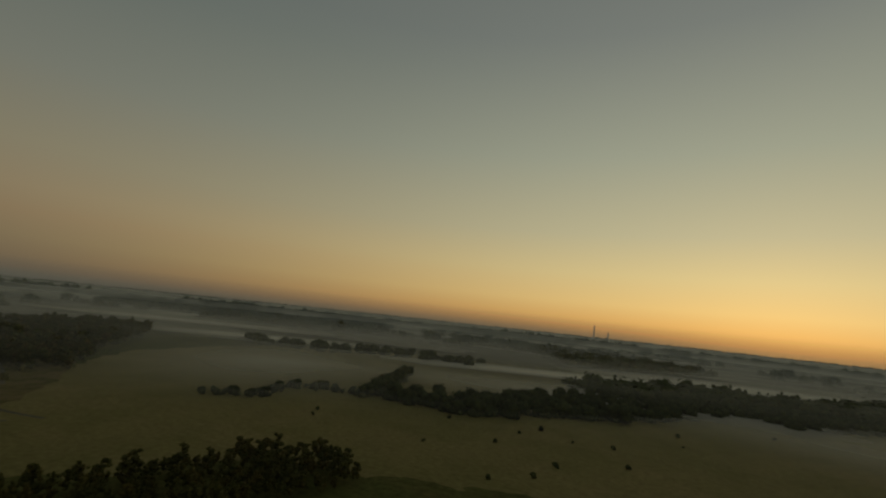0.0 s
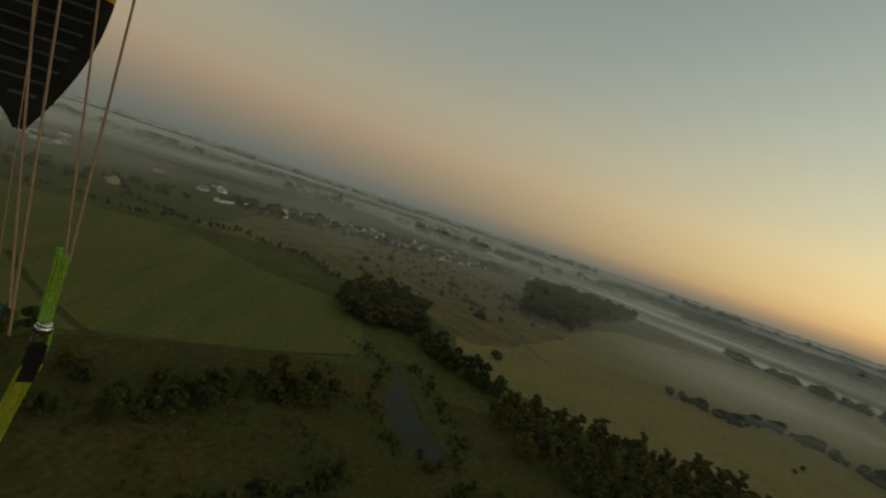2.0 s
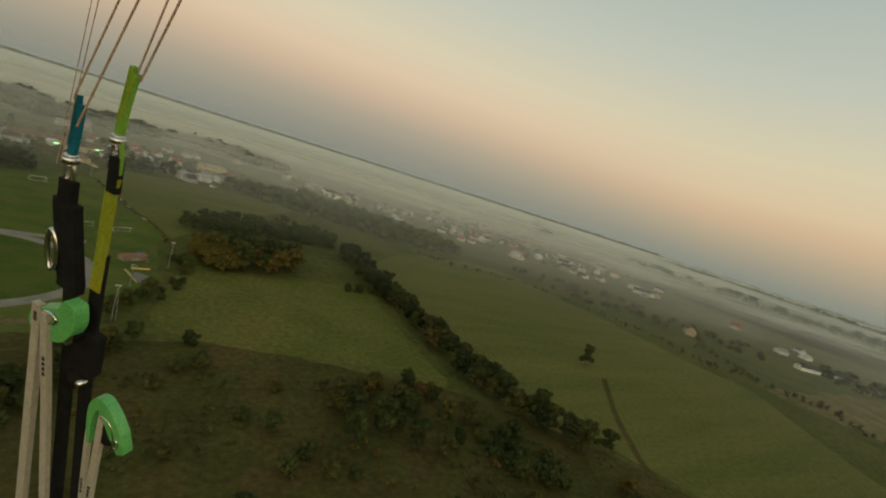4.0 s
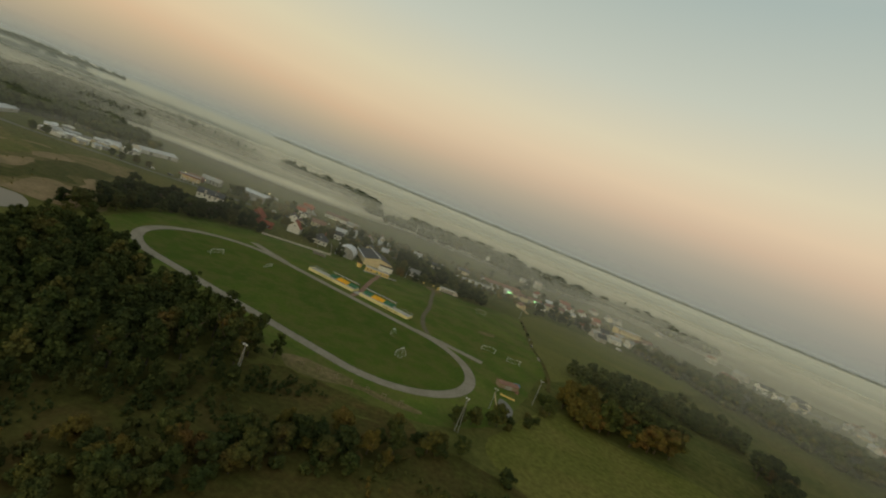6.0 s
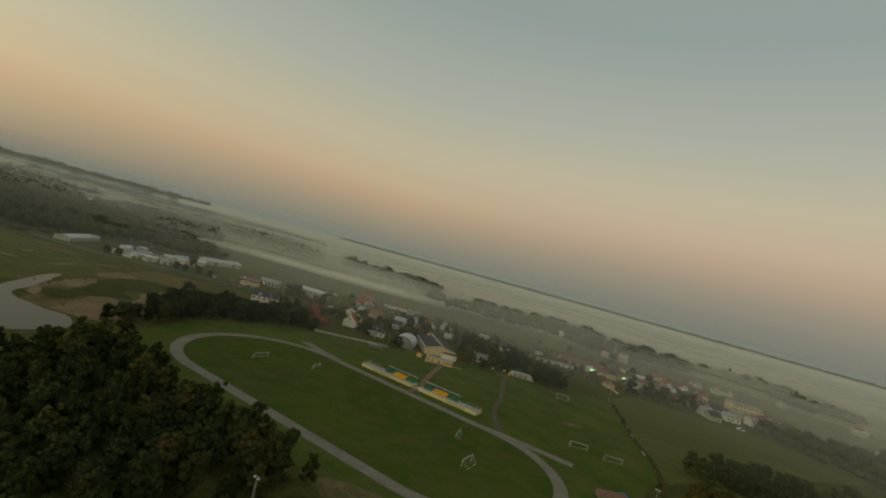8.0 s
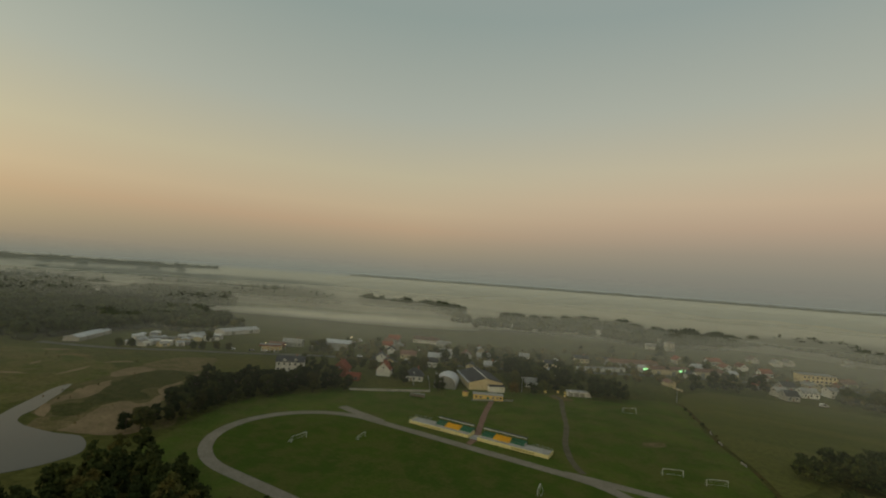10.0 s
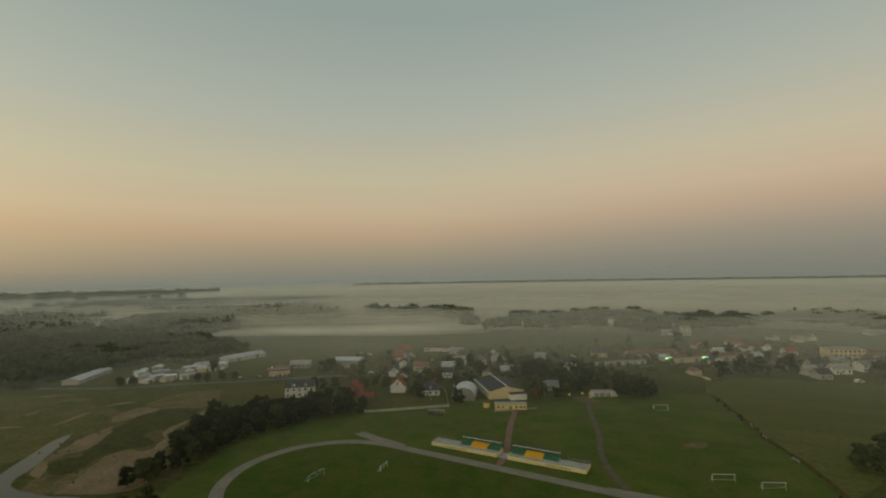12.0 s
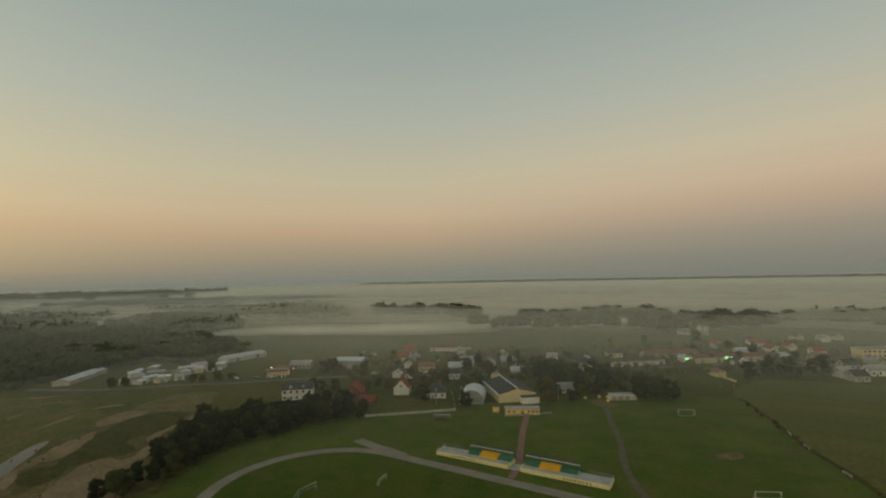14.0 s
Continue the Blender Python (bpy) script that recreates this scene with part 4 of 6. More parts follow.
# hedgerows and woods of the plain, too many to count
wood("field_hedge", "dark leafy hedge across misty pasture", along([(256, -515), (200, -510), (170, -531), (136, -572), (95, -600), (40, -680), (-3, -720), (-40, -690), (-132, -790)], 4, 20, 10), 0.9, LEAF_DARK, 20, WIDE, vary=(0.35, 1.5))
wood("field_hedge", "thin ragged hedge across misty pasture", along([(352, -420), (318, -438), (332, -480), (308, -503), (296, -498), (256, -515)], 2.6, 120, 7), 0.46, LEAF_DARK, 120, WIDE, vary=(0.3, 1.4))
wood("field_hedge", "dark leafy hedge across misty pasture", along([(276, -503), (299, -606), (310, -640)], 8, 21, 4), 1.0, LEAF_DARK, 21, WIDE)
wood("field_hedge", "row of bushes on the misty plain", along([(373, -774), (364, -819), (330, -830), (300, -880)], 14, 22, 8), 1.1, LEAF_DARK, 22, WIDE)
wood("wood", "dark wood along the stream valley", scatter([(256, -515), (201, -497), (170, -531), (136, -565), (95, -585), (40, -650), (-3, -700), (-36, -670), (-132, -770), (-110, -860), (5, -860), (130, -720), (200, -590)], 13, 65), 0.95, LEAF_DARK, 65, WIDE)
wood("wood", "dark wood edge beside the village", scatter([(486, -350), (560, -400), (640, -415), (760, -470), (835, -530), (820, -640), (740, -650), (640, -560), (560, -470), (460, -400)], 10, 23), 1.4, LEAF_DARK, 23)
wood("field_hedge", "distant row of trees in mist", along([(647, -758), (582, -702), (540, -745), (505, -747), (462, -800), (400, -840), (306, -810)], 8, 24, 10), 1.2, LEAF_DARK, 24, WIDE)
wood("wood", "long dark forest in the mist", scatter([(1500, -1000), (1130, -1120), (1045, -980), (900, -1130), (880, -1250), (1090, -1420), (1300, -1400), (1700, -1300)], 17, 25), 1.95, LEAF_DARK, 25, FARLOW, 0.0, 0.85)
wood("wood", "distant forest tongue in the mist", scatter([(880, -1190), (760, -1300), (840, -1540), (1020, -1810), (1200, -1700), (1090, -1440)], 18, 26), 1.9, LEAF_DARK, 26, FARLOW, 0.0, 0.85)
wood("wood", "distant forest in the mist", scatter([(520, -1230), (394, -1420), (300, -1300), (212, -1108), (100, -1130), (24, -1170), (-60, -1300), (140, -1500), (394, -1640), (560, -1480)], 18, 27), 1.8, LEAF_DARK, 27, FARLOW, 0.0, 0.85)
wood("wood", "distant forest in the mist", scatter([(-150, -930), (-101, -880), (5, -900), (160, -760), (100, -700), (0, -760), (-120, -820), (-250, -900), (-420, -1100), (-300, -1150)], 14, 28), 1.5, LEAF_DARK, 28, FARLOW, 0.0, 0.85)
wood("bush_scatter", "scattered bushes on dry grassland", scatter([(430, -200), (540, -180), (680, -220), (740, -330), (640, -440), (520, -420), (430, -340), (400, -280)], 24, 29, 1.2), 0.34, LEAF_OLIVE, 29, WIDE)
wood("bush_scatter", "clumps of dark bushes on dry grassland", [(556, -275), (538, -296), (531, -299), (417, -293), (421, -297), (413, -296), (568, -342), (538, -374), (550, -360), (574, -402), (321, -280), (530, -206), (588, -234), (544, -366), (530, -380), (560, -396), (510, -390)], 0.55, LEAF_DARK, 129, WIDE)
wood("field_hedge", "ragged hedge between the field and the grassland", along([(520, 0), (492, -8), (487, -34), (460, -72), (490, -98), (470, -118), (458, -132), (464, -153), (440, -168), (412, -184)], 2.6, 130, 5), 0.36, LEAF_OLIVE, 130)
wood("field_hedge", "ragged hedge behind the mown field", along([(300, 152), (348, 130), (400, 108), (425, 60), (447, -4), (440, -40), (470, -60)], 3.0, 131, 6), 0.30, LEAF_OLIVE, 131)
wood("bush_scatter", "scattered bushes on misty pasture", scatter([(130, -380), (220, -390), (300, -440), (220, -480), (120, -540), (-20, -640), (40, -500)], 46, 30, 0.9), 0.22, LEAF_DARK, 30, WIDE)
wood("wood", "belt of trees before the town", scatter([(157, 300), (200, 330), (250, 365), (318, 352), (392, 255), (388, 195), (330, 180), (250, 215), (190, 260)], 12, 31), 0.85, LEAF_DARK, 31, WIDE)
wood("wood", "misty orchard belt on the edge of the town", scatter([(430, 180), (560, 140), (600, 40), (650, 0), (600, -40), (520, 20), (440, 90)], 20, 32, 0.9), 0.5, LEAF_DARK, 32, WIDE)
wood("wood", "dark wood west of the houses", scatter([(-358, 0), (-341, 8), (-354, 34), (-345, 56), (-352, 90), (-356, 112), (-322, 124), (-320, 150), (-345, 178), (-420, 190), (-520, 170), (-640, 110), (-700, 0), (-520, -60)], 13.5, 33), 1.5, LEAF_DARK, 33, WIDE, vary=(0.75, 1.0))
wood("wood", "misty forest west of the village", scatter([(-660, 60), (-640, 150), (-720, 200), (-860, 240), (-950, 330), (-1140, 300), (-1300, 120), (-1000, -40)], 15, 34), 1.45, LEAF_FOREST, 34, FARLOW, 0.0, 0.95, vary=(0.9, 1.06))
wood("wood", "misty forest west of the village", scatter([(-560, 200), (-520, 290), (-620, 360), (-700, 390), (-860, 400), (-830, 330), (-700, 250)], 15, 134), 1.4, LEAF_FOREST, 134, FARLOW, 0.0, 0.95, vary=(0.9, 1.06))
wood("wood", "misty forest west of the village", scatter([(-540, 150), (-640, 150), (-760, 230), (-880, 330), (-860, 420), (-700, 400), (-620, 330), (-560, 300), (-500, 240)], 17, 137), 1.35, LEAF_FOREST, 137, FARLOW, 0.0, 0.95, vary=(0.9, 1.06))
wood("wood", "long misty forest band behind the village", scatter([(-500, 480), (-690, 420), (-860, 440), (-1080, 440), (-1000, 560), (-880, 560), (-920, 690), (-780, 790), (-720, 640), (-560, 560)], 16, 135), 1.5, LEAF_FOREST, 135, FARLOW, 0.0, 0.95, vary=(0.9, 1.06))
wood("wood", "long misty forest band beyond a fog bank", scatter([(-1180, 430), (-1500, 380), (-1700, 700), (-1300, 1000), (-1050, 1060), (-980, 900), (-1150, 700)], 19, 136), 1.75, LEAF_FOREST, 136, FARLOW, 0.0, 0.95, vary=(0.9, 1.06))
wood("wood", "row of dark trees rising out of the mist", along([(-530, 585), (-470, 560), (-430, 560), (-392, 600), (-350, 600), (-308, 560), (-285, 560)], 7, 35, 8), 2.15, LEAF_FOREST, 35, WIDE, vary=(0.92, 1.05))
wood("wood", "row of dark trees rising out of the mist", along([(-200, 520), (-190, 560), (-154, 560), (-113, 600), (-95, 640), (-60, 620), (-46, 650), (-6, 580), (34, 590), (66, 575), (95, 590)], 8, 36, 9), 1.95, LEAF_FOREST, 36, WIDE, vary=(0.9, 1.05))
wood("wood", "two slender trees in the mist behind the village", [(-193, 432), (-188, 445)], 1.5, LEAF_DARK, 37)
wood("wood", "misty trees behind the village", along([(-250, 470), (-158, 480), (-67, 534), (8, 500), (70, 560), (119, 660), (139, 690), (170, 660), (228, 740), (228, 606), (300, 640)], 7, 38, 16), 1.55, LEAF_FOREST, 38, WIDE, vary=(0.8, 1.1))
wood("wood", "misty trees far behind the town", scatter([(100, 660), (200, 780), (330, 800), (300, 720), (180, 640)], 20, 39), 1.3, LEAF_DARK, 39, FARLOW, 0.0, 0.85)
wood("wood", "garden trees among the houses", [(-192, 150), (-188, 146), (-82, 242), (-60, 236), (-49, 230), (-40, 222), (-13, 172), (-16, 180), (-9, 226), (17, 184), (24, 182), (30, 180), (-29, 150), (-24, 160), (-30, 156), (-66, 146), (-121, 118), (-128, 110), (-271, 102), (-281, 40), (90, 273), (100, 268), (93, 422), (-38, 190), (-44, 196), (-52, 204), (-20, 200), (-4, 200), (4, 190), (-150, 100), (-90, 140), (-100, 150), (-60, 160), (-54, 170), (-120, 200), (-200, 190)], 0.8, LEAF_DARK, 40)
for x, y in [(-54, 108), (-78, 106), (-88, 112), (-18, 133), (-9, 144), (-6, 152), (-2, 165), (-55, 192), (-45, 190), (-24, 169), (-75, 182)]:
    tree(random.choice(("dark", "deep", "broad")), x, y, random.uniform(0.7, 1.05), label="leafy garden tree beside village buildings", group="garden trees")
wood("wood", "dark trees behind the long sheds", [(-346, 119), (-351, 129), (-351, 136), (-350, 143), (-349, 151), (-349, 158), (-348, 166), (-347, 174), (-345, 183), (-329, 121), (-327, 141), (-319, 158), (-357, 114)], 1.1, LEAF_DARK, 42, WIDE, vary=(0.7, 1.15))
wood("wood", "dark leafy trees between the village houses", [(-67, 212), (-52, 203), (-43, 207), (-33, 199), (-24, 204), (-16, 220), (-3, 187), (19, 191), (26, 188), (-84, 192), (38, 179), (-36, 361), (36, 333), (61, 364), (78, 339), (90, 317), (104, 328), (-9, 390), (-196, 151), (-190, 138), (-149, 136), (-144, 169), (-102, 125), (-86, 117), (-172, 197), (-128, 191), (-114, 202), (-47, 260), (-32, 253), (51, 304), (68, 307), (-96, 238), (-77, 162)], 0.95, LEAF_DARK, 41, vary=(0.6, 1.3))


def ridge(name, r, a0, a1, h, gap, seed):
    """A far band of forest along the horizon."""
    rng = random.Random(seed)
    pts = []
    n = int(radians(a1 - a0) * r / gap)
    for k in range(n):
        a = radians(a0 + (a1 - a0) * (k + rng.random()) / n)
        rr = r + rng.uniform(-110, 110)
        pts.append((HUB[0] + rr * math.sin(a), HUB[1] + rr * math.cos(a)))
    return wood(name, "far dark forest along the horizon" if r > 2600 else "distant dark forest strip between fog banks", pts, h / 10, LEAF_DARK, seed, HORIZON if r > 2600 else FARLOW, rise(r) - 2)


ridge("far_forest", 4660, -42, 60, 17, 8, 50)
ridge("far_forest", 4640, 60, 230, 10, 12, 51)
ridge("far_forest", 3300, -92, -57, 22, 6, 52)
ridge("far_forest", 3200, 60, 120, 20, 20, 54)
ridge("far_forest", 2700, 130, 200, 20, 20, 55)
ridge("misty_forest", 1560, 57, 82, 20, 16, 56)
ridge("misty_forest", 1850, 84, 104, 18, 16, 57)
ridge("misty_forest", 2650, -88, -60, 26, 14, 58)
fr = random.Random(8)
for k in range(30):
    r, a = 1250 + 1900 * fr.random() ** 1.3, fr.uniform(64, 196)
    ridge("misty_forest", r, a, a + fr.uniform(5, 15), fr.uniform(16, 22), 20, 200 + k)
for k in range(7):
    r, a = fr.uniform(1300, 2800), fr.uniform(-96, -62)
    ridge("misty_forest", r, a, a + fr.uniform(6, 14), fr.uniform(20, 26), 20, 240 + k)

# ---- buildings ----


def gable_roof(w, d, h, rise, over=0.4, thick=0.22):
    """A pitched roof, ridge along x, as a folded slab."""
    bm = bmesh.new()
    y, x = d / 2 + over, w / 2 + over
    drop = over * rise / (d / 2)
    prof = [(-y, h - drop), (0, h + rise), (y, h - drop), (y, h - drop + thick), (0, h + rise + thick), (-y, h - drop + thick)]
    a = [bm.verts.new((-x, p, q)) for p, q in prof]
    b = [bm.verts.new((x, p, q)) for p, q in prof]
    for k in range(6):
        j = (k + 1) % 6
        bm.faces.new((a[k], b[k], b[j], a[j]))
    for s in (a[::-1], b):
        bm.faces.new((s[0], s[1], s[4], s[5]))
        bm.faces.new((s[1], s[2], s[3], s[4]))
    bmesh.ops.recalc_face_normals(bm, faces=bm.faces)
    return bm


def hip_roof(w, d, h, rise, over=0.5, thick=0.22):
    """A roof that slopes to all four eaves, with a short ridge along x."""
    bm = bmesh.new()
    x, y, r = w / 2 + over, d / 2 + over, max(0.4, (w - d) / 2 + 0.4)
    low, eaves = ([bm.verts.new((sx * x, sy * y, z)) for sx, sy in ((-1, -1), (1, -1), (1, 1), (-1, 1))] for z in (h - 0.1, h - 0.1 + thick))
    a, b = bm.verts.new((-r, 0, h + rise)), bm.verts.new((r, 0, h + rise))
    bm.faces.new(low[::-1])
    for k in range(4):
        bm.faces.new((low[k], low[(k + 1) % 4], eaves[(k + 1) % 4], eaves[k]))
    for f in ((eaves[0], eaves[1], b, a), (eaves[1], eaves[2], b), (eaves[2], eaves[3], a, b), (eaves[3], eaves[0], a)):
        bm.faces.new(f)
    bmesh.ops.recalc_face_normals(bm, faces=bm.faces)
    return bm


def arch_bm(w, d, h, top, shell, x0=None, x1=None):
    """A vaulted roof over a span d along x (as a shell of that thickness), or the filled end wall below it."""
    bm = bmesh.new()
    n = 14
    arc = lambda g: [(-(d / 2 + g) * math.cos(math.pi * k / n), h + (top - h + g) * math.sin(math.pi * k / n)) for k in range(n + 1)]
    prof = arc(shell) + arc(0.0)[::-1] if shell else arc(-0.02) + [(d / 2 - 0.02, -0.2), (-d / 2 + 0.02, -0.2)]
    ends = [[bm.verts.new((x, p, q)) for p, q in prof] for x in ((-w / 2, w / 2) if x0 is None else (x0, x1))]
    m = len(prof)
    for k in range(m):
        bm.faces.new((ends[0][k], ends[0][(k + 1) % m], ends[1][(k + 1) % m], ends[1][k]))
    if shell:
        for e in ends:
            for k in range(n):
                bm.faces.new((e[k], e[k + 1], e[m - 2 - k], e[m - 1 - k]))
    else:
        bm.faces.new(ends[0]), bm.faces.new(ends[1])
    bmesh.ops.recalc_face_normals(bm, faces=bm.faces)
    return bm


def gable_walls(w, d, h, rise):
    bm = bmesh.new()
    vs = box(bm, -w / 2, w / 2, -d / 2, d / 2, -0.2, h)
    for s in (-1, 1):
        bm.faces.new([bm.verts.new((s * w / 2, -d / 2, h)), bm.verts.new((s * w / 2, d / 2, h)), bm.verts.new((s * w / 2, 0, h + rise))])
    return bm


def window(e, x, y, z, w, h, turn, frame_mat=None):
    """A framed window set in a wall; turn 0 faces -y."""
    m = pose(x, y, z, 0, 0, turn)
    bm = bmesh.new()
    box(bm, -w / 2 - 0.08, w / 2 + 0.08, -0.05, 0.02, -h / 2 - 0.08, h / 2 + 0.08)
    fr = part("window", bm, frame_mat or STEEL, e)
    fr.matrix_basis = m
    p = part("pane", boxbm(-w / 2, w / 2, -0.07, -0.04, -h / 2, h / 2), GLASS_DARK, fr)
    return fr


def house(x, y, turn, w=11, d=9, h=4.0, rise=3.2, wall=None, roof=None, label="", windows=True, chimney=True, storeys=1, name="house", group="village houses", gable_win=True, hip=False, dormers=0):
    e = thing(name, label, "house", group, pose(x, y, 0, 0, 0, turn))
    part("wall", boxbm(-w / 2, w / 2, -d / 2, d / 2, -0.2, h) if hip else gable_walls(w, d, h, rise), wall, e)
    rf = part("roof", hip_roof(w, d, h, rise) if hip else gable_roof(w, d, h, rise), roof, e)
    if chimney:
        bm = boxbm(-0.4, 0.4, -0.35, 0.35, h + rise * 0.4, h + rise + 0.9)
        box(bm, -0.48, 0.48, -0.43, 0.43, h + rise + 0.9, h + rise + 1.05)
        c = part("chimney", bm, BRICK_WALL, rf)
        c.location = (w * 0.2, d * 0.12, 0)
    if windows:
        part("door", boxbm(w * 0.5 / max(2, int(w / 3.2)) * 2 - w / 2 - 0.5, w * 0.5 / max(2, int(w / 3.2)) * 2 - w / 2 + 0.5, -d / 2 - 0.05, -d / 2 + 0.03, 0, 2.05), WOOD, e)
    for k in range(dormers):
        xx = -w / 2 + w * (k + 0.7) / (dormers + 0.4)
        m = pose(xx, -d * 0.36, h + rise * 0.18)
        dm = part("dormer", gable_walls(1.7, 1.6, 1.0, 0.6), wall, e)
        dm.matrix_basis = m @ pose(0, 0, 0, 0, 0, 90)
        dr = part("dormer_roof", gable_roof(1.7, 1.6, 1.0, 0.6, 0.2, 0.1), roof, dm)
        window(e, xx, -d * 0.36 - 0.85, h + rise * 0.18 + 0.55, 0.8, 0.7, 0)
    if windows:
        n = max(2, int(w / 3.2))
        for s in range(storeys):
            z = (h / storeys) * (s + 0.52)
            for k in range(n):
                xx = -w / 2 + w * (k + 0.5) / n
                window(e, xx, -d / 2, z, 1.2, 1.3, 0)
        if gable_win and not hip:
            for s in (-1, 1):
                window(e, s * w / 2, 0, h + rise * 0.28, 1.0, 1.2, 90 * s)
    return e


def hall(x, y, turn, w, d, h, rise, wall, roof, label, name="shed", group="", doors=2):
    e = thing(name, label, "building", group, pose(x, y, 0, 0, 0, turn))
    part("wall", gable_walls(w, d, h, rise), wall, e)
    part("roof", gable_roof(w, d, h, rise, 0.3, 0.15), roof, e)
    for k in range(doors):
        xx = -w / 2 + w * (k + 0.5) / doors
        part("gate", boxbm(xx - 1.6, xx + 1.6, -d / 2 - 0.06, -d / 2 + 0.04, 0, min(3.2, h - 0.4)), GREY_WALL, e)
    return e


# the row behind the pitch
house(-150, 81, 42, 17, 9.5, 6.2, 2.8, WHITE, ROOF_DARK, "long white two-storey house with a dark roof and two dormers", storeys=2, dormers=2)
house(-120, 96, 118, 11, 10, 4.6, 4.6, BRICK_WALL, ROOF_RED, "red brick house with a steep red roof and a brick gable")
house(-106, 92, 30, 8, 6, 2.8, 1.6, BRICK_WALL, ROOF_RED, "low red outbuilding beside the brick house", chimney=False, name="outbuilding")
house(-103, 119, 118, 11, 9, 4.2, 4.4, WHITE, ROOF_RED, "white gabled house with a red roof")
house(-81, 122, 30, 11, 10, 3.2, 4.6, WHITE, ROOF_DARK, "white house under a tall black hipped roof", hip=True)
e = thing("barn", "grey barn under a vaulted pale sheet roof", "building", "", pose(-58, 124, 0, 0, 0, 112))
part("roof", arch_bm(17, 13, 2.4, 7.4, 0.14), ROOF_METAL, e)
part("side_wall", boxbm(-8.5, 8.5, -6.6, -6.4, -0.1, 2.5), GREY_WALL, e)
part("side_wall", boxbm(-8.5, 8.5, 6.4, 6.6, -0.1, 2.5), GREY_WALL, e)
for x0 in (-8.3, 8.1):
    part("end_wall", arch_bm(0, 13, 2.4, 7.4, 0, x0, x0 + 0.2), GREY_WALL, e)
part("gate", boxbm(-8.36, -8.3, -1.9, 1.9, 0, 3.4), ROOF_GREY, e, "pale grey sliding gate")
hl = hall(-46, 145, 131, 34, 21, 4.5, 2.6, CREAM, ROOF_DARK, "long hall with a dark roof, white edges and yellow gable", "sports_hall")
part("ridge_cap", boxbm(-17.4, 17.4, -0.35, 0.35, 7.25, 7.42), STEEL, hl, "white ridge capping")
part("gutter", boxbm(-17.4, 17.4, 10.6, 11.5, 4.25, 4.75), ROOF_METAL, hl, "broad pale metal eaves")
part("annex", boxbm(-22, -17.2, -10.4, -1.0, 0, 3.4), WHITE, hl, "low pale annex with a dark roof")
part("annex_roof", boxbm(-22.3, -17.1, -10.7, -0.7, 3.4, 3.6), ROOF_DARK, hl)
hall(13, 164, 30, 14, 5, 2.8, 0.5, WHITE, ROOF_GREY, "low white row of garages", "garage", doors=4)
house(-19, 166, 30, 8, 7, 3.0, 2.5, WHITE, ROOF_GREY, "small white shed among trees", name="outbuilding", chimney=False)
hall(-190, 168, 24, 22, 18, 6.0, 1.6, GREY_WALL, ROOF_METAL, "pale warehouse with a sheet-metal roof", "warehouse")
hall(-305, 152, 90, 38, 14, 3.4, 2.0, WHITE, ROOF_METAL, "long warehouse with a pale metal roof", "warehouse")
hall(-337, 43, 132, 46, 11, 3.0, 1.6, GREY_WALL, ROOF_METAL, "long farm shed with a pale roof", "warehouse")
yr = random.Random(31)
for x, y in ((-288, 51), (-280, 56), (-271, 65), (-275, 70), (-284, 64), (-292, 60), (-300, 62), (-310, 66), (-318, 72), (-312, 80), (-325, 87), (-268, 76), (-270, 84), (-278, 86), (-288, 90), (-296, 98), (-284, 100), (-278, 108), (-285, 116), (-296, 110), (-305, 112), (-300, 76), (-294, 82)):
    hall(x, y, yr.uniform(20, 150), yr.uniform(5, 13), yr.uniform(4, 7), yr.uniform(2.2, 3.4), yr.uniform(0.4, 1.4), yr.choice((WHITE, WHITE, GREY_WALL, CREAM)), yr.choice((ROOF_METAL, ROOF_METAL, ROOF_GREY, WHITE)), "small pale shed in a crowded yard", "shed", "yard sheds", 1)
for x, y in ((-282, 40), (-278, 38), (-274, 44), (-238, 76), (-244, 72), (-234, 84), (-228, 90), (-188, 140), (-180, 144), (-184, 136)):
    tree(random.choice(("dark", "broad")), x, y, random.uniform(0.6, 0.85), label="dark leafy tree beside the yard", group="yard trees")
e = thing("petrol_station", "petrol station with a red canopy on white posts", "building", "", pose(-211, 114, 0, 0, 0, 42))
part("canopy", boxbm(-8, 8, -4, 4, 4.6, 5.5), BRICK_WALL, e, "red canopy fascia")
part("canopy_deck", boxbm(-7.8, 7.8, -3.8, 3.8, 5.5, 5.6), ROOF_GREY, e)
for sx in (-6, 0, 6):
    part("post", boxbm(sx - 0.2, sx + 0.2, -2.2, -1.8, 0, 4.6), STEEL, e)
for sx in (-3.5, 3.5):
    part("fuel_pump", boxbm(sx - 0.5, sx + 0.5, -2.3, -1.7, 0, 1.9), STEEL, e)
part("kiosk", boxbm(-7, 7, 6, 12, 0, 3.4), CREAM, e)
house(-225, 132, 30, 12, 8, 3.0, 1.2, BRICK_WALL, ROOF_BROWN, "low roadside building with a brown roof", name="outbuilding", chimney=False)
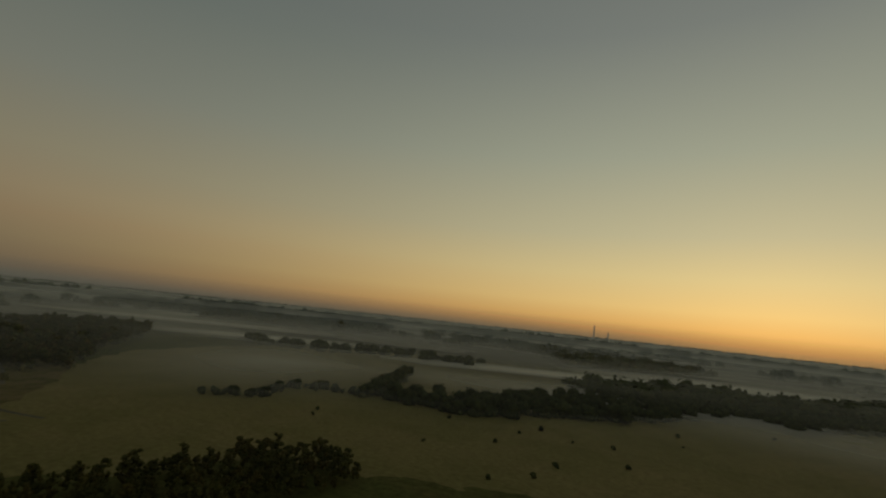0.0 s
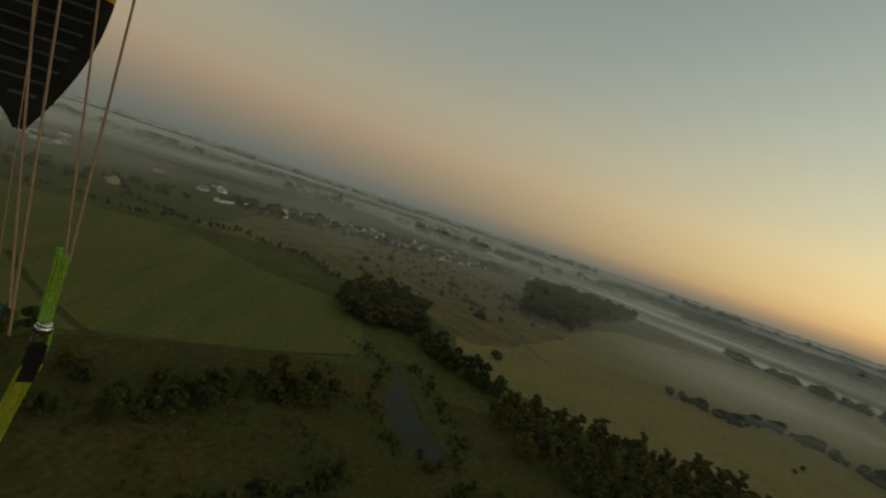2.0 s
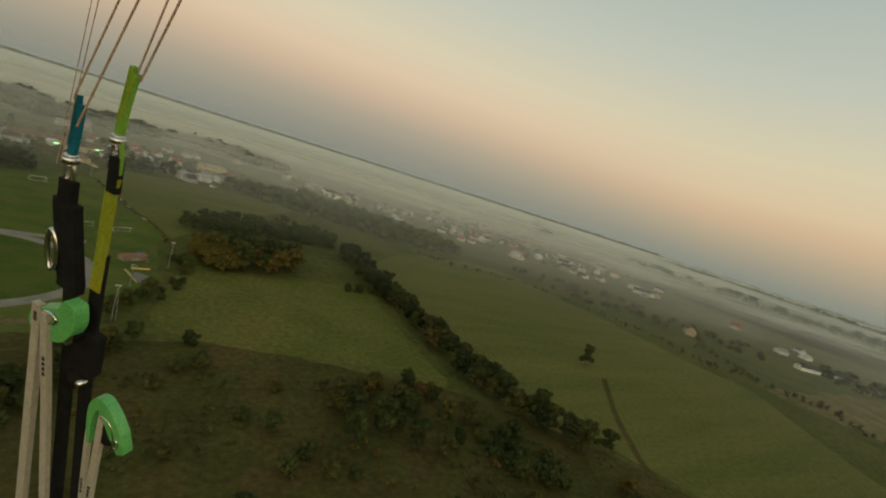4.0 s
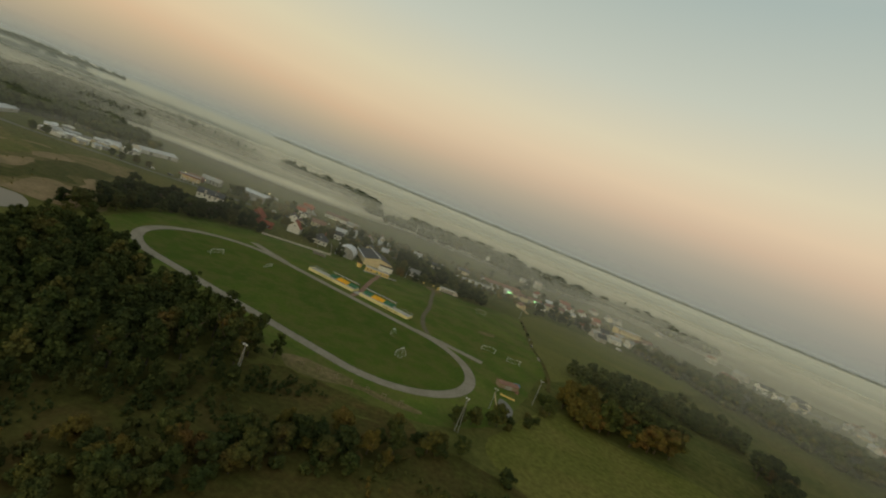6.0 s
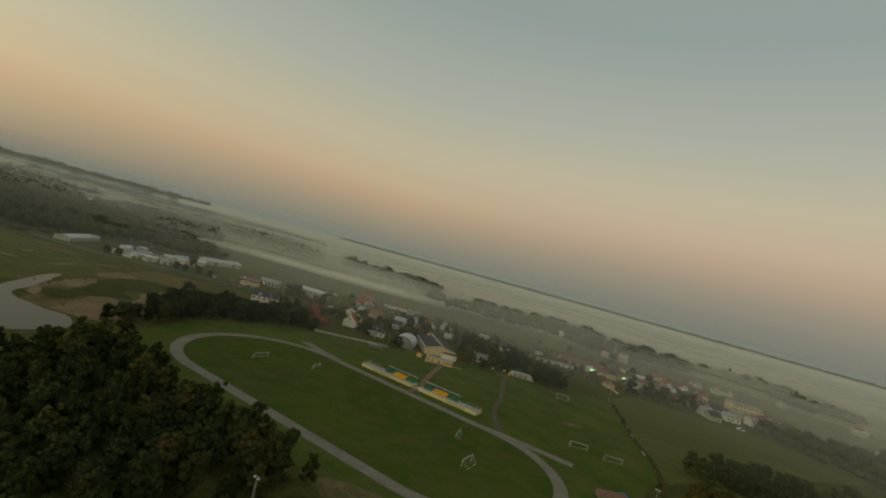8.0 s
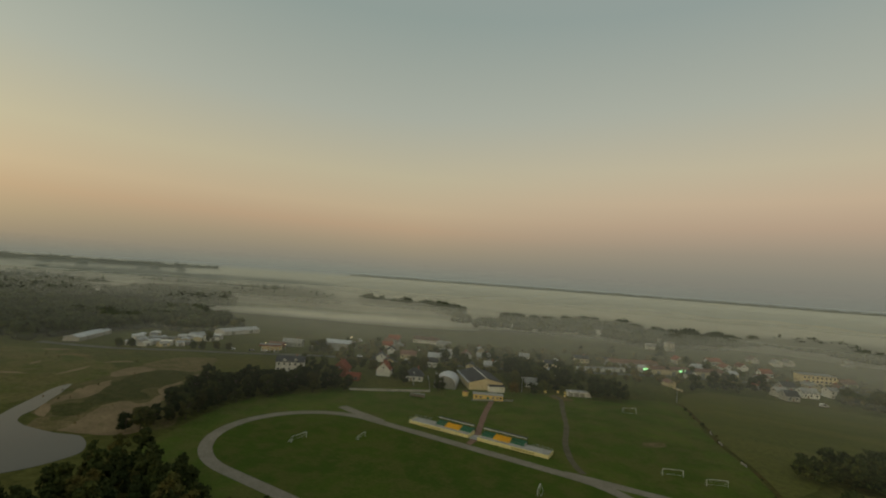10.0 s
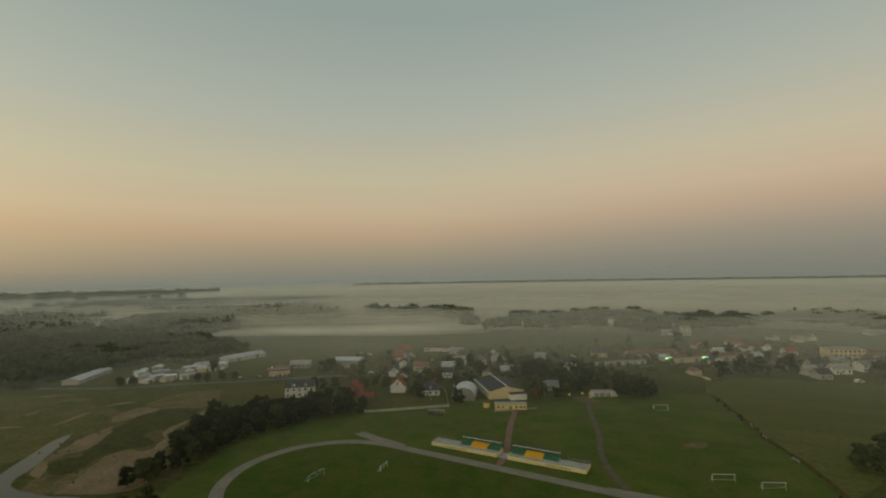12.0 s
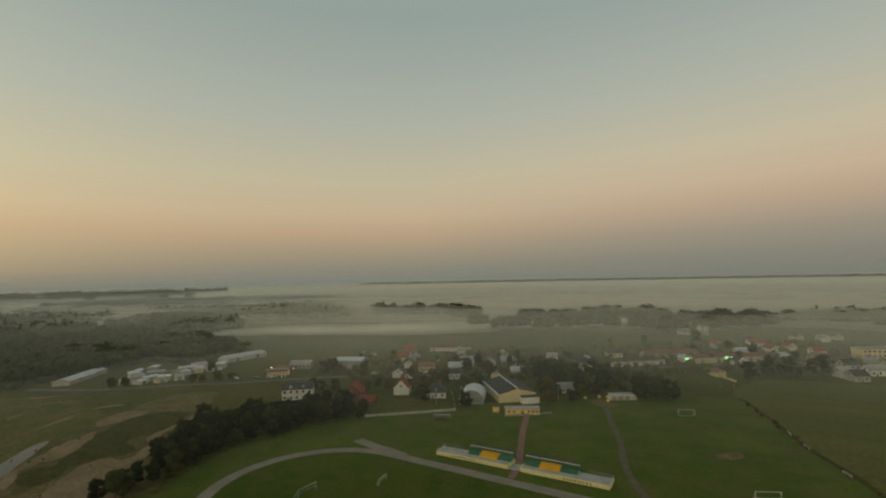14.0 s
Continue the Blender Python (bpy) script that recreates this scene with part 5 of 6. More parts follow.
# second row
for x, y, t, w, wall, roof in ((-222, 146, 30, 16, GREY_WALL, ROOF_GREY), (-200, 154, 30, 10, GREY_WALL, ROOF_DARK), (-160, 212, 120, 10, GREY_WALL, ROOF_GREY), (-128, 182, 30, 12, CREAM, ROOF_BROWN), (-166, 268, 20, 26, WHITE, ROOF_BROWN), (-139, 258, 30, 12, WHITE, ROOF_GREY), (-98, 226, 120, 11, WHITE, ROOF_BROWN), (-84, 230, 30, 12, GREY_WALL, ROOF_GREY), (-168, 206, 30, 9, WHITE, ROOF_RED), (-19, 212, 120, 10, WHITE, ROOF_GREY), (-110, 192, 30, 9, GREY_WALL, ROOF_METAL)):
    house(x, y, t, w, 8, 3.4, 2.6, wall, roof, "village house seen through thin mist", group="village houses")
vr = random.Random(12)
for x, y in ((-120, 146), (-135, 156), (-72, 182), (-96, 168), (-112, 214), (-62, 196), (-30, 246), (-60, 262), (32, 300), (96, 346), (112, 302), (70, 352), (92, 382), (150, 346), (-148, 186), (-178, 222), (-190, 246), (-100, 256), (-20, 300), (0, 322), (-145, 261), (118, 346), (168, 350)):
    house(x, y, vr.choice((25, 35, 118, 128)), vr.uniform(7, 13), vr.uniform(6, 9), vr.uniform(2.8, 4.2), vr.uniform(1.6, 3.4), vr.choice((WHITE, WHITE, CREAM, GREY_WALL)), vr.choice((ROOF_GREY, ROOF_RED, ROOF_BROWN, ROOF_DARK, ROOF_METAL)), "small village house or barn among garden trees", chimney=vr.random() < 0.6, group="village houses")
hall(4, 269, 44, 42, 5, 2.6, 0.6, WHITE, ROOF_GREY, "long low white building by the road", "shed", doors=6)
hall(20, 318, 40, 46, 10, 3.6, 2.6, GREY_WALL, ROOF_BROWN, "long building with a red-brown roof", "warehouse")
hall(62, 316, 36, 64, 12, 4.2, 2.0, CREAM, ROOF_BROWN, "low shop with a red-brown roof and lit signs", "shop", doors=5)
house(56, 252, 130, 7, 6, 3.0, 1.8, CREAM, ROOF_BROWN, "small orange house at the field edge", chimney=False)
e = thing("apartment_block", "pale yellow three-storey apartment block", "building", "", pose(155, 362, 0, 0, 0, 24))
part("wall", boxbm(-13, 13, -6, 6, -0.2, 9.5), CREAM, e)
part("roof", boxbm(-13.4, 13.4, -6.4, 6.4, 9.5, 9.9), ROOF_GREY, e)
for s in range(3):
    for k in range(8):
        window(e, -11.4 + k * 3.25, -6, 1.8 + s * 3.0, 1.4, 1.4, 0)
house(161, 318, 30, 14, 9, 5.0, 2.0, WHITE, ROOF_GREY, "white house with a flat-pitched roof", storeys=2)
house(36, 488, 30, 9, 9, 9.0, 2.0, WHITE, ROOF_GREY, "tall white block standing in the mist", storeys=2)
for x, y, t, w, wall, roof in ((68, 300, 120, 9, WHITE, ROOF_DARK), (17, 482, 20, 12, WHITE, ROOF_GREY), (52, 386, 120, 11, WHITE, ROOF_RED), (82, 411, 30, 14, WHITE, ROOF_RED), (105, 398, 120, 10, WHITE, ROOF_RED), (118, 478, 120, 11, WHITE, ROOF_BROWN), (138, 472, 120, 9, WHITE, ROOF_GREY), (150, 491, 120, 10, WHITE, ROOF_GREY), (131, 316, 40, 11, GREY_WALL, ROOF_DARK), (142, 299, 30, 12, WHITE, ROOF_GREY), (129, 274, 30, 9, GREY_WALL, ROOF_DARK), (213, 566, 30, 9, WHITE, ROOF_GREY), (122, 377, 30, 10, WHITE, ROOF_RED), (124, 284, 30, 8, WHITE, ROOF_GREY), (178, 380, 30, 13, CREAM, ROOF_BROWN)):
    house(x, y, t, w, 8, 3.6, 3.0, wall, roof, "white village house at the edge of the mist")
rng = random.Random(77)
TOWN = [(275, 523), (269, 402), (316, 446), (342, 421), (406, 436), (484, 357), (533, 350), (626, 620), (600, 600), (650, 640), (300, 480), (360, 470), (420, 480), (450, 450), (500, 420), (560, 420), (580, 470), (640, 520), (700, 560), (760, 500), (770, 520), (805, 516), (790, 540), (820, 560), (1043, 593), (1000, 560), (922, 395), (880, 380), (960, 420), (706, 189), (746, 185), (690, 170), (543, 28), (758, 77), (843, 364), (700, 440), (650, 400), (600, 380), (720, 330), (660, 300), (610, 250), (800, 300), (860, 250), (560, 300), (520, 260)]
for x, y in TOWN:
    house(x, y, rng.choice((20, 35, 110, 125)), rng.uniform(10, 20), rng.uniform(8, 12), rng.uniform(3.5, 6.5), 3.0, rng.choice((WHITE, WHITE, CREAM, GREY_WALL)), rng.choice((ROOF_GREY, ROOF_RED, ROOF_BROWN, ROOF_DARK)), "town house half hidden in thin mist", windows=True, chimney=False, group="town houses")
EAST = [(609, -49, 26), (646, -62, 18), (746, 0, 12), (700, -20, 10), (660, -10, 12), (720, -111, 12), (708, -132, 9), (730, -160, 14), (719, -190, 9), (834, -213, 12), (770, -180, 11), (727, -250, 18), (834, -286, 11), (827, -306, 10), (717, -319, 26), (740, -335, 14), (898, -371, 12), (878, -396, 10), (1030, -508, 10), (863, -513, 10), (770, -290, 10), (800, -330, 9), (860, -350, 9), (780, -230, 9), (790, -400, 9), (940, -440, 10), (699, 195, 20), (687, 162, 16)]
for x, y, w in EAST:
    x, y = 85 + (x - 85) * 1.07, -185 + (y + 185) * 1.07
    house(x, y, rng.choice((55, 70, 150, 160)), w, 8, 3.4, 2.6, WHITE, CREAM if w == 11 and y < -280 else rng.choice((ROOF_GREY, ROOF_METAL, ROOF_DARK, ROOF_GREY)), "white farmhouse in the eastern village row", chimney=False, group="eastern village")
wood("wood", "garden trees of the eastern village", scatter([(640, -30), (760, -40), (860, -200), (1000, -400), (960, -520), (860, -480), (760, -340), (700, -220), (640, -90)], 17, 60, 0.9), 0.62, LEAF_DARK, 60, WIDE)
wood("wood", "garden trees of the misty town", scatter([(260, 420), (420, 500), (640, 660), (900, 640), (1050, 560), (940, 360), (760, 260), (600, 220), (480, 320)], 26, 61, 0.9), 0.5, LEAF_DARK, 61, WIDE)

hr = random.Random(51)
for region, gap, group in (([(260, 400), (420, 470), (640, 600), (900, 560), (940, 380), (760, 250), (600, 200), (480, 290)], 52, "town houses"), ([(650, -60), (760, -80), (860, -220), (980, -400), (940, -500), (840, -440), (760, -330), (700, -220)], 42, "eastern village")):
    for x, y in scatter(region, gap, hr.randrange(99), 0.8):
        house(x, y, hr.uniform(0, 180), hr.uniform(7, 12), hr.uniform(6, 8), hr.uniform(2.8, 4.2), hr.uniform(2.0, 3.4), hr.choice((WHITE, WHITE, CREAM)), hr.choice((ROOF_METAL, ROOF_GREY, ROOF_RED, ROOF_BROWN)), "small pale house among trees in thin mist", windows=False, chimney=hr.random() < 0.4, group=group)

# church and water tower
hall(882, 390, 20, 34, 14, 6, 3, WHITE, ROOF_METAL, "long white hall in the misty town", "warehouse")
wood("wood", "clump of trees rising out of the mist by the church", scatter([(1160, 840), (1190, 830), (1205, 860), (1170, 872)], 11, 63), 2.0, LEAF_FOREST, 63, WIDE)
e = thing("church", "white church with a tall pointed roof", "church", "", pose(925, 632, 0, 0, 0, 30))
part("nave", gable_walls(26, 14, 9, 8), WHITE, e)
part("roof", gable_roof(26, 14, 9, 8), ROOF_BROWN, e)
part("tower", boxbm(9, 15, -3, 3, 0, 16), WHITE, e)
bm = bmesh.new()
rod(bm, (12, 0, 16), (12, 0, 27), 4.4, 4, 0.1)
part("spire", bm, ROOF_GREY, e)
e = thing("water_tower", "tall dark water tower rising out of the mist", "tower", "", pose(1238, 950, 0))
part("shaft", rodbm((0, 0, 0), (0, 0, 30), 4.0, 10, 3.4), CONCRETE, e)
part("tank", rodbm((0, 0, 30), (0, 0, 42), 7.5, 12, 8.0), CONCRETE, e)
part("cap", rodbm((0, 0, 42), (0, 0, 45), 8.4, 12, 1.0), ROOF_DARK, e)
for k in (0, 1):
    e = thing("chimney_stack", "distant tall industrial chimney, haze put into its pale colour", "chimney", "distant stacks", pose(370 - 90 * k, -3500, 8))
    # white steel here paints the paling by haze into the shaft's colour
    part("shaft", rodbm((0, 0, 0), (0, 0, 110 - 40 * k), 5, 10, 3.5), STEEL, e)

wood("wood", "gardens and orchards of the village", scatter([(-200, 150), (-150, 110), (-90, 150), (-40, 190), (30, 240), (100, 300), (190, 360), (200, 420), (100, 460), (-20, 360), (-120, 280), (-210, 220)], 13, 62, 0.9), 0.42, LEAF_OLIVE, 62, WIDE)

for x, y, s in ((-63, 136, 0.9), (-66, 130, 0.8), (-192, 150, 1.2), (-124, 111, 0.9), (-112, 118, 1.0), (-121, 151, 1.0), (-154, 96, 0.9), (-140, 100, 0.9), (-90, 138, 1.0), (-96, 132, 0.9), (-70, 142, 1.0), (-20, 150, 0.9), (-26, 158, 1.1), (-64, 133, 0.9), (-68, 138, 0.9), (-92, 150, 1.0), (-80, 150, 0.9)):
    tree(random.choice(("deep", "dark", "broad")), x, y, s * random.uniform(0.8, 1.05), label="large leafy garden tree beside the houses", group="garden trees")
wood("wood", "leafy garden trees among the village houses", [(-77, 230), (-70, 226), (-61, 225), (-52, 216), (-42, 210), (-34, 204), (-28, 196), (-22, 186), (-24, 172), (-16, 170), (-8, 172), (-10, 214), (-4, 206), (4, 196), (9, 181), (17, 184), (24, 181), (31, 178)], 1.1, LEAF, 140, DENSE, vary=(0.75, 1.2))
wood("wood", "tall dark trees among village gardens", [(-24, 171), (-12, 167), (-46, 200), (-30, 186), (-20, 192), (-8, 181), (0, 177), (-40, 191), (-14, 201), (23, 166), (29, 168), (18, 177), (35, 172), (-96, 204), (-96, 186), (-76, 215), (73, 243), (83, 263), (94, 270), (108, 279), (115, 284), (145, 372), (34, 400)], 1.2, LEAF_FOREST, 141, DENSE, vary=(0.8, 1.2))


def fence(line, panel_mat, label, h=1.3, step=3.0):
    """A panel fence along a line of points."""
    e = thing("fence", label, "fence", "fences")
    for (x0, y0), (x1, y1) in zip(line, line[1:]):
        n = max(1, int(math.hypot(x1 - x0, y1 - y0) / step))
        a = math.degrees(math.atan2(y1 - y0, x1 - x0))
        w = math.hypot(x1 - x0, y1 - y0) / n
        for k in range(n):
            t = (k + 0.5) / n
            o = part("panel", boxbm(-w / 2 + 0.08, w / 2 - 0.08, -0.04, 0.04, 0.05, h), panel_mat, e)
            o.matrix_basis = pose(x0 + (x1 - x0) * t, y0 + (y1 - y0) * t, 0, 0, 0, a)
            o = part("post", boxbm(-0.08, 0.08, -0.08, 0.08, 0, h + 0.15), CONCRETE, e)
            o.matrix_basis = pose(x0 + (x1 - x0) * k / n, y0 + (y1 - y0) * k / n, 0, 0, 0, a)


fence([(-90, 71), (-72, 87), (-56, 102)], CONCRETE, "grey concrete panel fence along the sports lawn")
fence([(-57, 103), (-73, 127), (-80, 136)], GREY_WALL, "grey garden fence between two yards")
fence([(50, 257), (57, 248), (66, 236)], CREAM, "pale board fence by the orange house")
fence([(-12, 120), (-30, 104)], GREY_STEEL, "low grey railing by the clubhouse", 0.9)
for x, y, t in ((84, 137, 100), (88, 122, 110), (96, 98, 115)):
    e = thing("hoarding", "pale advertising hoarding on the pitch boundary", "board", "hoardings", pose(x, y, 0, 0, 0, t))
    part("board", boxbm(-2.2, 2.2, -0.05, 0.05, 0.25, 1.15), GREY_WALL, e)
    for s in (-1.8, 1.8):
        part("leg", boxbm(s - 0.06, s + 0.06, 0.05, 0.15, 0, 1.1), GREY_STEEL, e)


TYRE = surf("tyre_rubber", (0.015, 0.015, 0.015), (0.025, 0.025, 0.025), 2.0, 20.0, world_space=False)
CAR_WHITE = surf("white_car_paint", (0.62, 0.62, 0.60), (0.66, 0.66, 0.64), 0.5, 3.0, rough=0.3, bump=0.0, world_space=False, spec=0.5)
CAR_DARK = surf("dark_car_paint", (0.05, 0.055, 0.065), (0.06, 0.065, 0.075), 0.5, 3.0, rough=0.3, bump=0.0, world_space=False, spec=0.5)


def car(x, y, turn, paint, label, van=False):
    e = thing("van" if van else "car", label, "vehicle", "parked vehicles", pose(x, y, 0.1, 0, 0, turn))
    l, w = (2.6, 0.95) if van else (2.1, 0.85)
    bm = bmesh.new()
    top = 2.0 if van else 1.42
    prof = [(-l, 0.35), (l, 0.35), (l, 0.8), (l * 0.62, 0.92), (l * 0.34, top), (-l * (0.98 if van else 0.6), top), (-l, 1.0)]
    cam_sides = [[bm.verts.new((px, s * w, pz)) for px, pz in prof] for s in (-1, 1)]
    for k in range(len(prof)):
        j = (k + 1) % len(prof)
        bm.faces.new((cam_sides[0][k], cam_sides[0][j], cam_sides[1][j], cam_sides[1][k]))
    bm.faces.new(cam_sides[0][::-1])
    bm.faces.new(cam_sides[1])
    bmesh.ops.recalc_face_normals(bm, faces=bm.faces)
    part("body", bm, paint, e)
    for s in (-1, 1):
        part("side_glass", boxbm(-l * 0.5, l * 0.36, s * w - 0.02, s * w + 0.02, 0.95, top - 0.15), GLASS_DARK, e)
        for px in (-l * 0.62, l * 0.62):
            part("wheel", rodbm((px, s * w - 0.12 * s, 0.2), (px, s * w + 0.04 * s, 0.2), 0.32, 12), TYRE, e)


for x, y, t, paint, van in ((-138, 217, 30, CAR_WHITE, True), (-111, 189, 60, CAR_WHITE, False), (-38, 284, 20, CAR_WHITE, True), (147, 269, 30, CAR_WHITE, True), (132, 281, 100, CAR_WHITE, False), (-154, 153, 35, CAR_WHITE, False), (-209, 216, 30, CAR_WHITE, True), (-213, 111, 30, CAR_WHITE, False), (-220, 104, 40, CAR_DARK, False), (-232, 96, 40, CAR_WHITE, False), (-250, 82, 40, CAR_DARK, False), (-145, 158, 35, CAR_DARK, False), (-122, 172, 35, CAR_WHITE, False)):
    car(x, y, t, paint, ("white" if paint is CAR_WHITE else "dark") + (" van" if van else " car") + " parked by the village road", van)

# ---- sports ground ----


def goal(x, y, turn, w=7.32, h=2.44, deep=2.0, label="white football goal with a sagging net", group="football goals", net=True):
    e = thing("football_goal", label, "goal", group, pose(x, y, 0.05, 0, 0, turn))
    for s in (-1, 1):
        part("post", rodbm((s * w / 2, 0, 0), (s * w / 2, 0, h), 0.07, 8), STEEL, e)
        part("stay", rodbm((s * w / 2, 0, h), (s * w / 2, deep, 0), 0.035, 6), STEEL, e)
    part("crossbar", rodbm((-w / 2 - 0.07, 0, h), (w / 2 + 0.07, 0, h), 0.07, 8), STEEL, e)
    part("ground_bar", rodbm((-w / 2, deep, 0.04), (w / 2, deep, 0.04), 0.035, 6), STEEL, e)
    if net:
        bm = bmesh.new()
        n = int(w / 0.5)
        for k in range(n + 1):
            xx = -w / 2 + w * k / n
            rod(bm, (xx, 0, h), (xx, deep, 0.05), 0.008, 3)
        for k in range(7):
            t = k / 6
            rod(bm, (-w / 2, deep * t, h * (1 - t)), (w / 2, deep * t, h * (1 - t)), 0.008, 3)
        part("net", bm, NET, e)
    return e


goal(-51, 0, 90)
goal(51, 0, -90)
goal(-35, 18, 100, 5, 2.0, 1.2, "small white training goal", net=False)
goal(38, 19, -80, 5, 2.0, 1.2, "small white training goal", net=False)
goal(73, 65.5, 26, 7.32, 2.4, 1.5, "white training goal on worn turf", net=False)
goal(87, 66, 28, 7.32, 2.4, 1.5, "white training goal on worn turf")
goal(45, 148, 208, 7.32, 2.4, 1.5, "white training goal at the far end", net=False)


def seat_mesh(mat):
    bm = boxbm(-0.25, 0.25, 0, 0.42, 0.05, 0.36)
    box(bm, -0.25, 0.25, 0.36, 0.44, 0.36, 0.66)
    me = bpy.data.meshes.new("seat")
    bm.to_mesh(me)
    bm.free()
    me.materials.append(mat)
    return me


SEATS = {"green": seat_mesh(SEAT_GREEN), "orange": seat_mesh(SEAT_ORANGE)}


def stand(x0, x1, seats0, seats1, label):
    """A low tiered stand with a painted front wall, seats and a back rail roof."""
    y0, d = 48.6, 7.5
    e = thing("grandstand", label, "stand", "spectator stands", pose(0, y0, 0, 0, 0, 1.5))
    part("front_wall", boxbm(x0, x1, -0.15, 0.15, 0, 1.35), PALE_YELLOW, e, "pale yellow painted front wall with lettering")
    part("platform", boxbm(x0 + 0.12, x1 - 0.12, 0.15, 6.6, 0, 1.15), CONCRETE, e, "worn grey concrete platform")
    for xx in (x0, x1):
        part("end_wall", boxbm(xx - 0.12, xx + 0.12, 0.15, 6.6, 0, 1.35), PALE_YELLOW, e)
    mid, wide = (seats0 + seats1) / 2 - 0.4, (seats1 - seats0) * 0.205
    for k in range(4):
        part("step", boxbm(seats0, seats1, 2.4 + k * 1.0, 2.4 + (k + 1) * 1.0, 1.15, 1.25 + 0.22 * k), CONCRETE, e)
        for i in range(int((seats1 - seats0) / 0.6)):
            xx = seats0 + (i + 0.5) * 0.6
            if abs(xx - mid) > wide and k == 0:
                continue
            o = new("seat", SEATS["orange" if abs(xx - mid) <= wide else "green"])
            o.parent = e
            o.location = (xx, 2.5 + k * 1.0, 1.25 + 0.22 * k)
    for a, b in ((seats0, mid - wide), (mid + wide, seats1)):
        part("seat_front", boxbm(a, b, 3.33, 3.395, 1.25, 1.62), SEAT_GREEN, e, "green boarding under the seats")
    part("back_panel", boxbm(seats0, seats1, 6.7, 6.85, 0, 2.5), SEAT_GREEN, e, "green back wall")
    part("canopy", boxbm(seats0 - 0.2, seats1 + 0.2, 5.5, 7.4, 3.7, 3.8), ROOF_DARK, e, "narrow dark sheet canopy")
    part("roof_rail", boxbm(seats0 - 0.2, seats1 + 0.2, 5.42, 5.5, 3.66, 3.86), STEEL, e, "thin pale edge rail of the canopy")
    n = 9
    for k in range(n):
        xx = seats0 + (seats1 - seats0) * k / (n - 1)
        part("canopy_post", rodbm((xx, 6.95, 0), (xx, 6.95, 3.72), 0.07, 6), ROOF_DARK, e)
    # guard rail round the free end of the platform
    end, turn = (x0, 1) if seats0 - x0 > x1 - seats1 else (x1, -1)
    for a, b in (((end, 0.2), (end, 6.4)), ((end, 6.4), (end + turn * 8.0, 6.4))):
        for z in (1.8, 2.3):
            part("guard_rail", rodbm((*a, z), (*b, z), 0.035, 6), GREY_STEEL, e)
        for k in range(5):
            q = (a[0] + (b[0] - a[0]) * k / 4, a[1] + (b[1] - a[1]) * k / 4)
            part("rail_post", rodbm((*q, 1.15), (*q, 2.35), 0.035, 6), GREY_STEEL, e)
    return e


stand(-32.8, -3.2, -20.8, -3.4, "low spectator stand with green and orange seats and yellow wall")
stand(1.2, 31.2, 1.6, 20.4, "low spectator stand with orange and green seats and lettered wall")
FADED = surf("faded_lettering", (0.26, 0.22, 0.09), (0.36, 0.30, 0.12), 1.5, 6.0, bump=0.05)
for x0, text_w in ((-25.8, 0.75), (16.2, 0.8)):
    # worn lettering that cannot be read: plain dark bars
    e = thing("wall_lettering", "worn dark lettering on the yellow stand wall", "lettering", "stand lettering", pose(x0, 48.35 + 0.026 * x0, 0.72, 0, 0, 1.5))
    for k in range(8):
        part("bar", boxbm(k * 1.25, k * 1.25 + text_w, -0.03, 0.01, -0.3, 0.32), FADED, e)

e = thing("clubhouse", "low yellow clubhouse with small dark windows", "building", "", pose(-24.5, 113, 0, 0, 0, 28))
part("wall", boxbm(-8.2, 8.2, -2.4, 2.4, -0.1, 2.9), YELLOW, e)
part("roof", boxbm(-8.6, 8.6, -2.8, 2.8, 2.9, 3.15), CONCRETE, e)
part("base_band", boxbm(-8.25, 8.25, -2.45, 2.45, 0, 0.35), CONCRETE, e)
for xx in (-6.6, -4.2, 3.0, 5.2, 7.0):
    window(e, xx, -2.4, 1.7, 1.1, 0.9, 0)
part("door", boxbm(-0.6, 0.6, -2.47, -2.38, 0, 2.1), SEAT_GREEN, e)
e = thing("kiosk", "small round-cornered yellow kiosk", "kiosk", "", pose(-37.5, 110.5, 0, 0, 0, 28))
part("wall", rodbm((0, 0, 0), (0, 0, 2.6), 1.7, 8), YELLOW, e)
part("roof", rodbm((0, 0, 2.6), (0, 0, 3.2), 1.9, 8, 0.3), ROOF_BROWN, e)
for x, y in ((2, 158), (6, 159.5), (-4, 152), (8, 152)):
    e = thing("sign_post", "small yellow board on a post by the lane", "sign", "yellow boards", pose(x, y, 0, 0, 0, 28))
    part("post", rodbm((0, 0, 0), (0, 0, 1.2), 0.05, 6), GREY_STEEL, e)
    part("board", boxbm(-0.7, 0.7, -0.05, 0.05, 0.9, 2.1), YELLOW, e)
e = thing("dugout", "grey team shelter with a sheet roof", "shelter", "", pose(-55, 87, 0, 0, 0, 22))
part("back", boxbm(-4, 4, 0.9, 1.0, 0, 1.9), GREY_WALL, e)
part("roof", boxbm(-4.1, 4.1, -0.6, 1.1, 1.9, 2.0), ROOF_GREY, e)
part("bench", boxbm(-3.8, 3.8, 0.3, 0.8, 0.4, 0.5), WOOD, e)
for s in (-4, 4):
    part("side", boxbm(s - 0.05, s + 0.05, -0.5, 1.0, 0, 1.9), GREY_WALL, e)


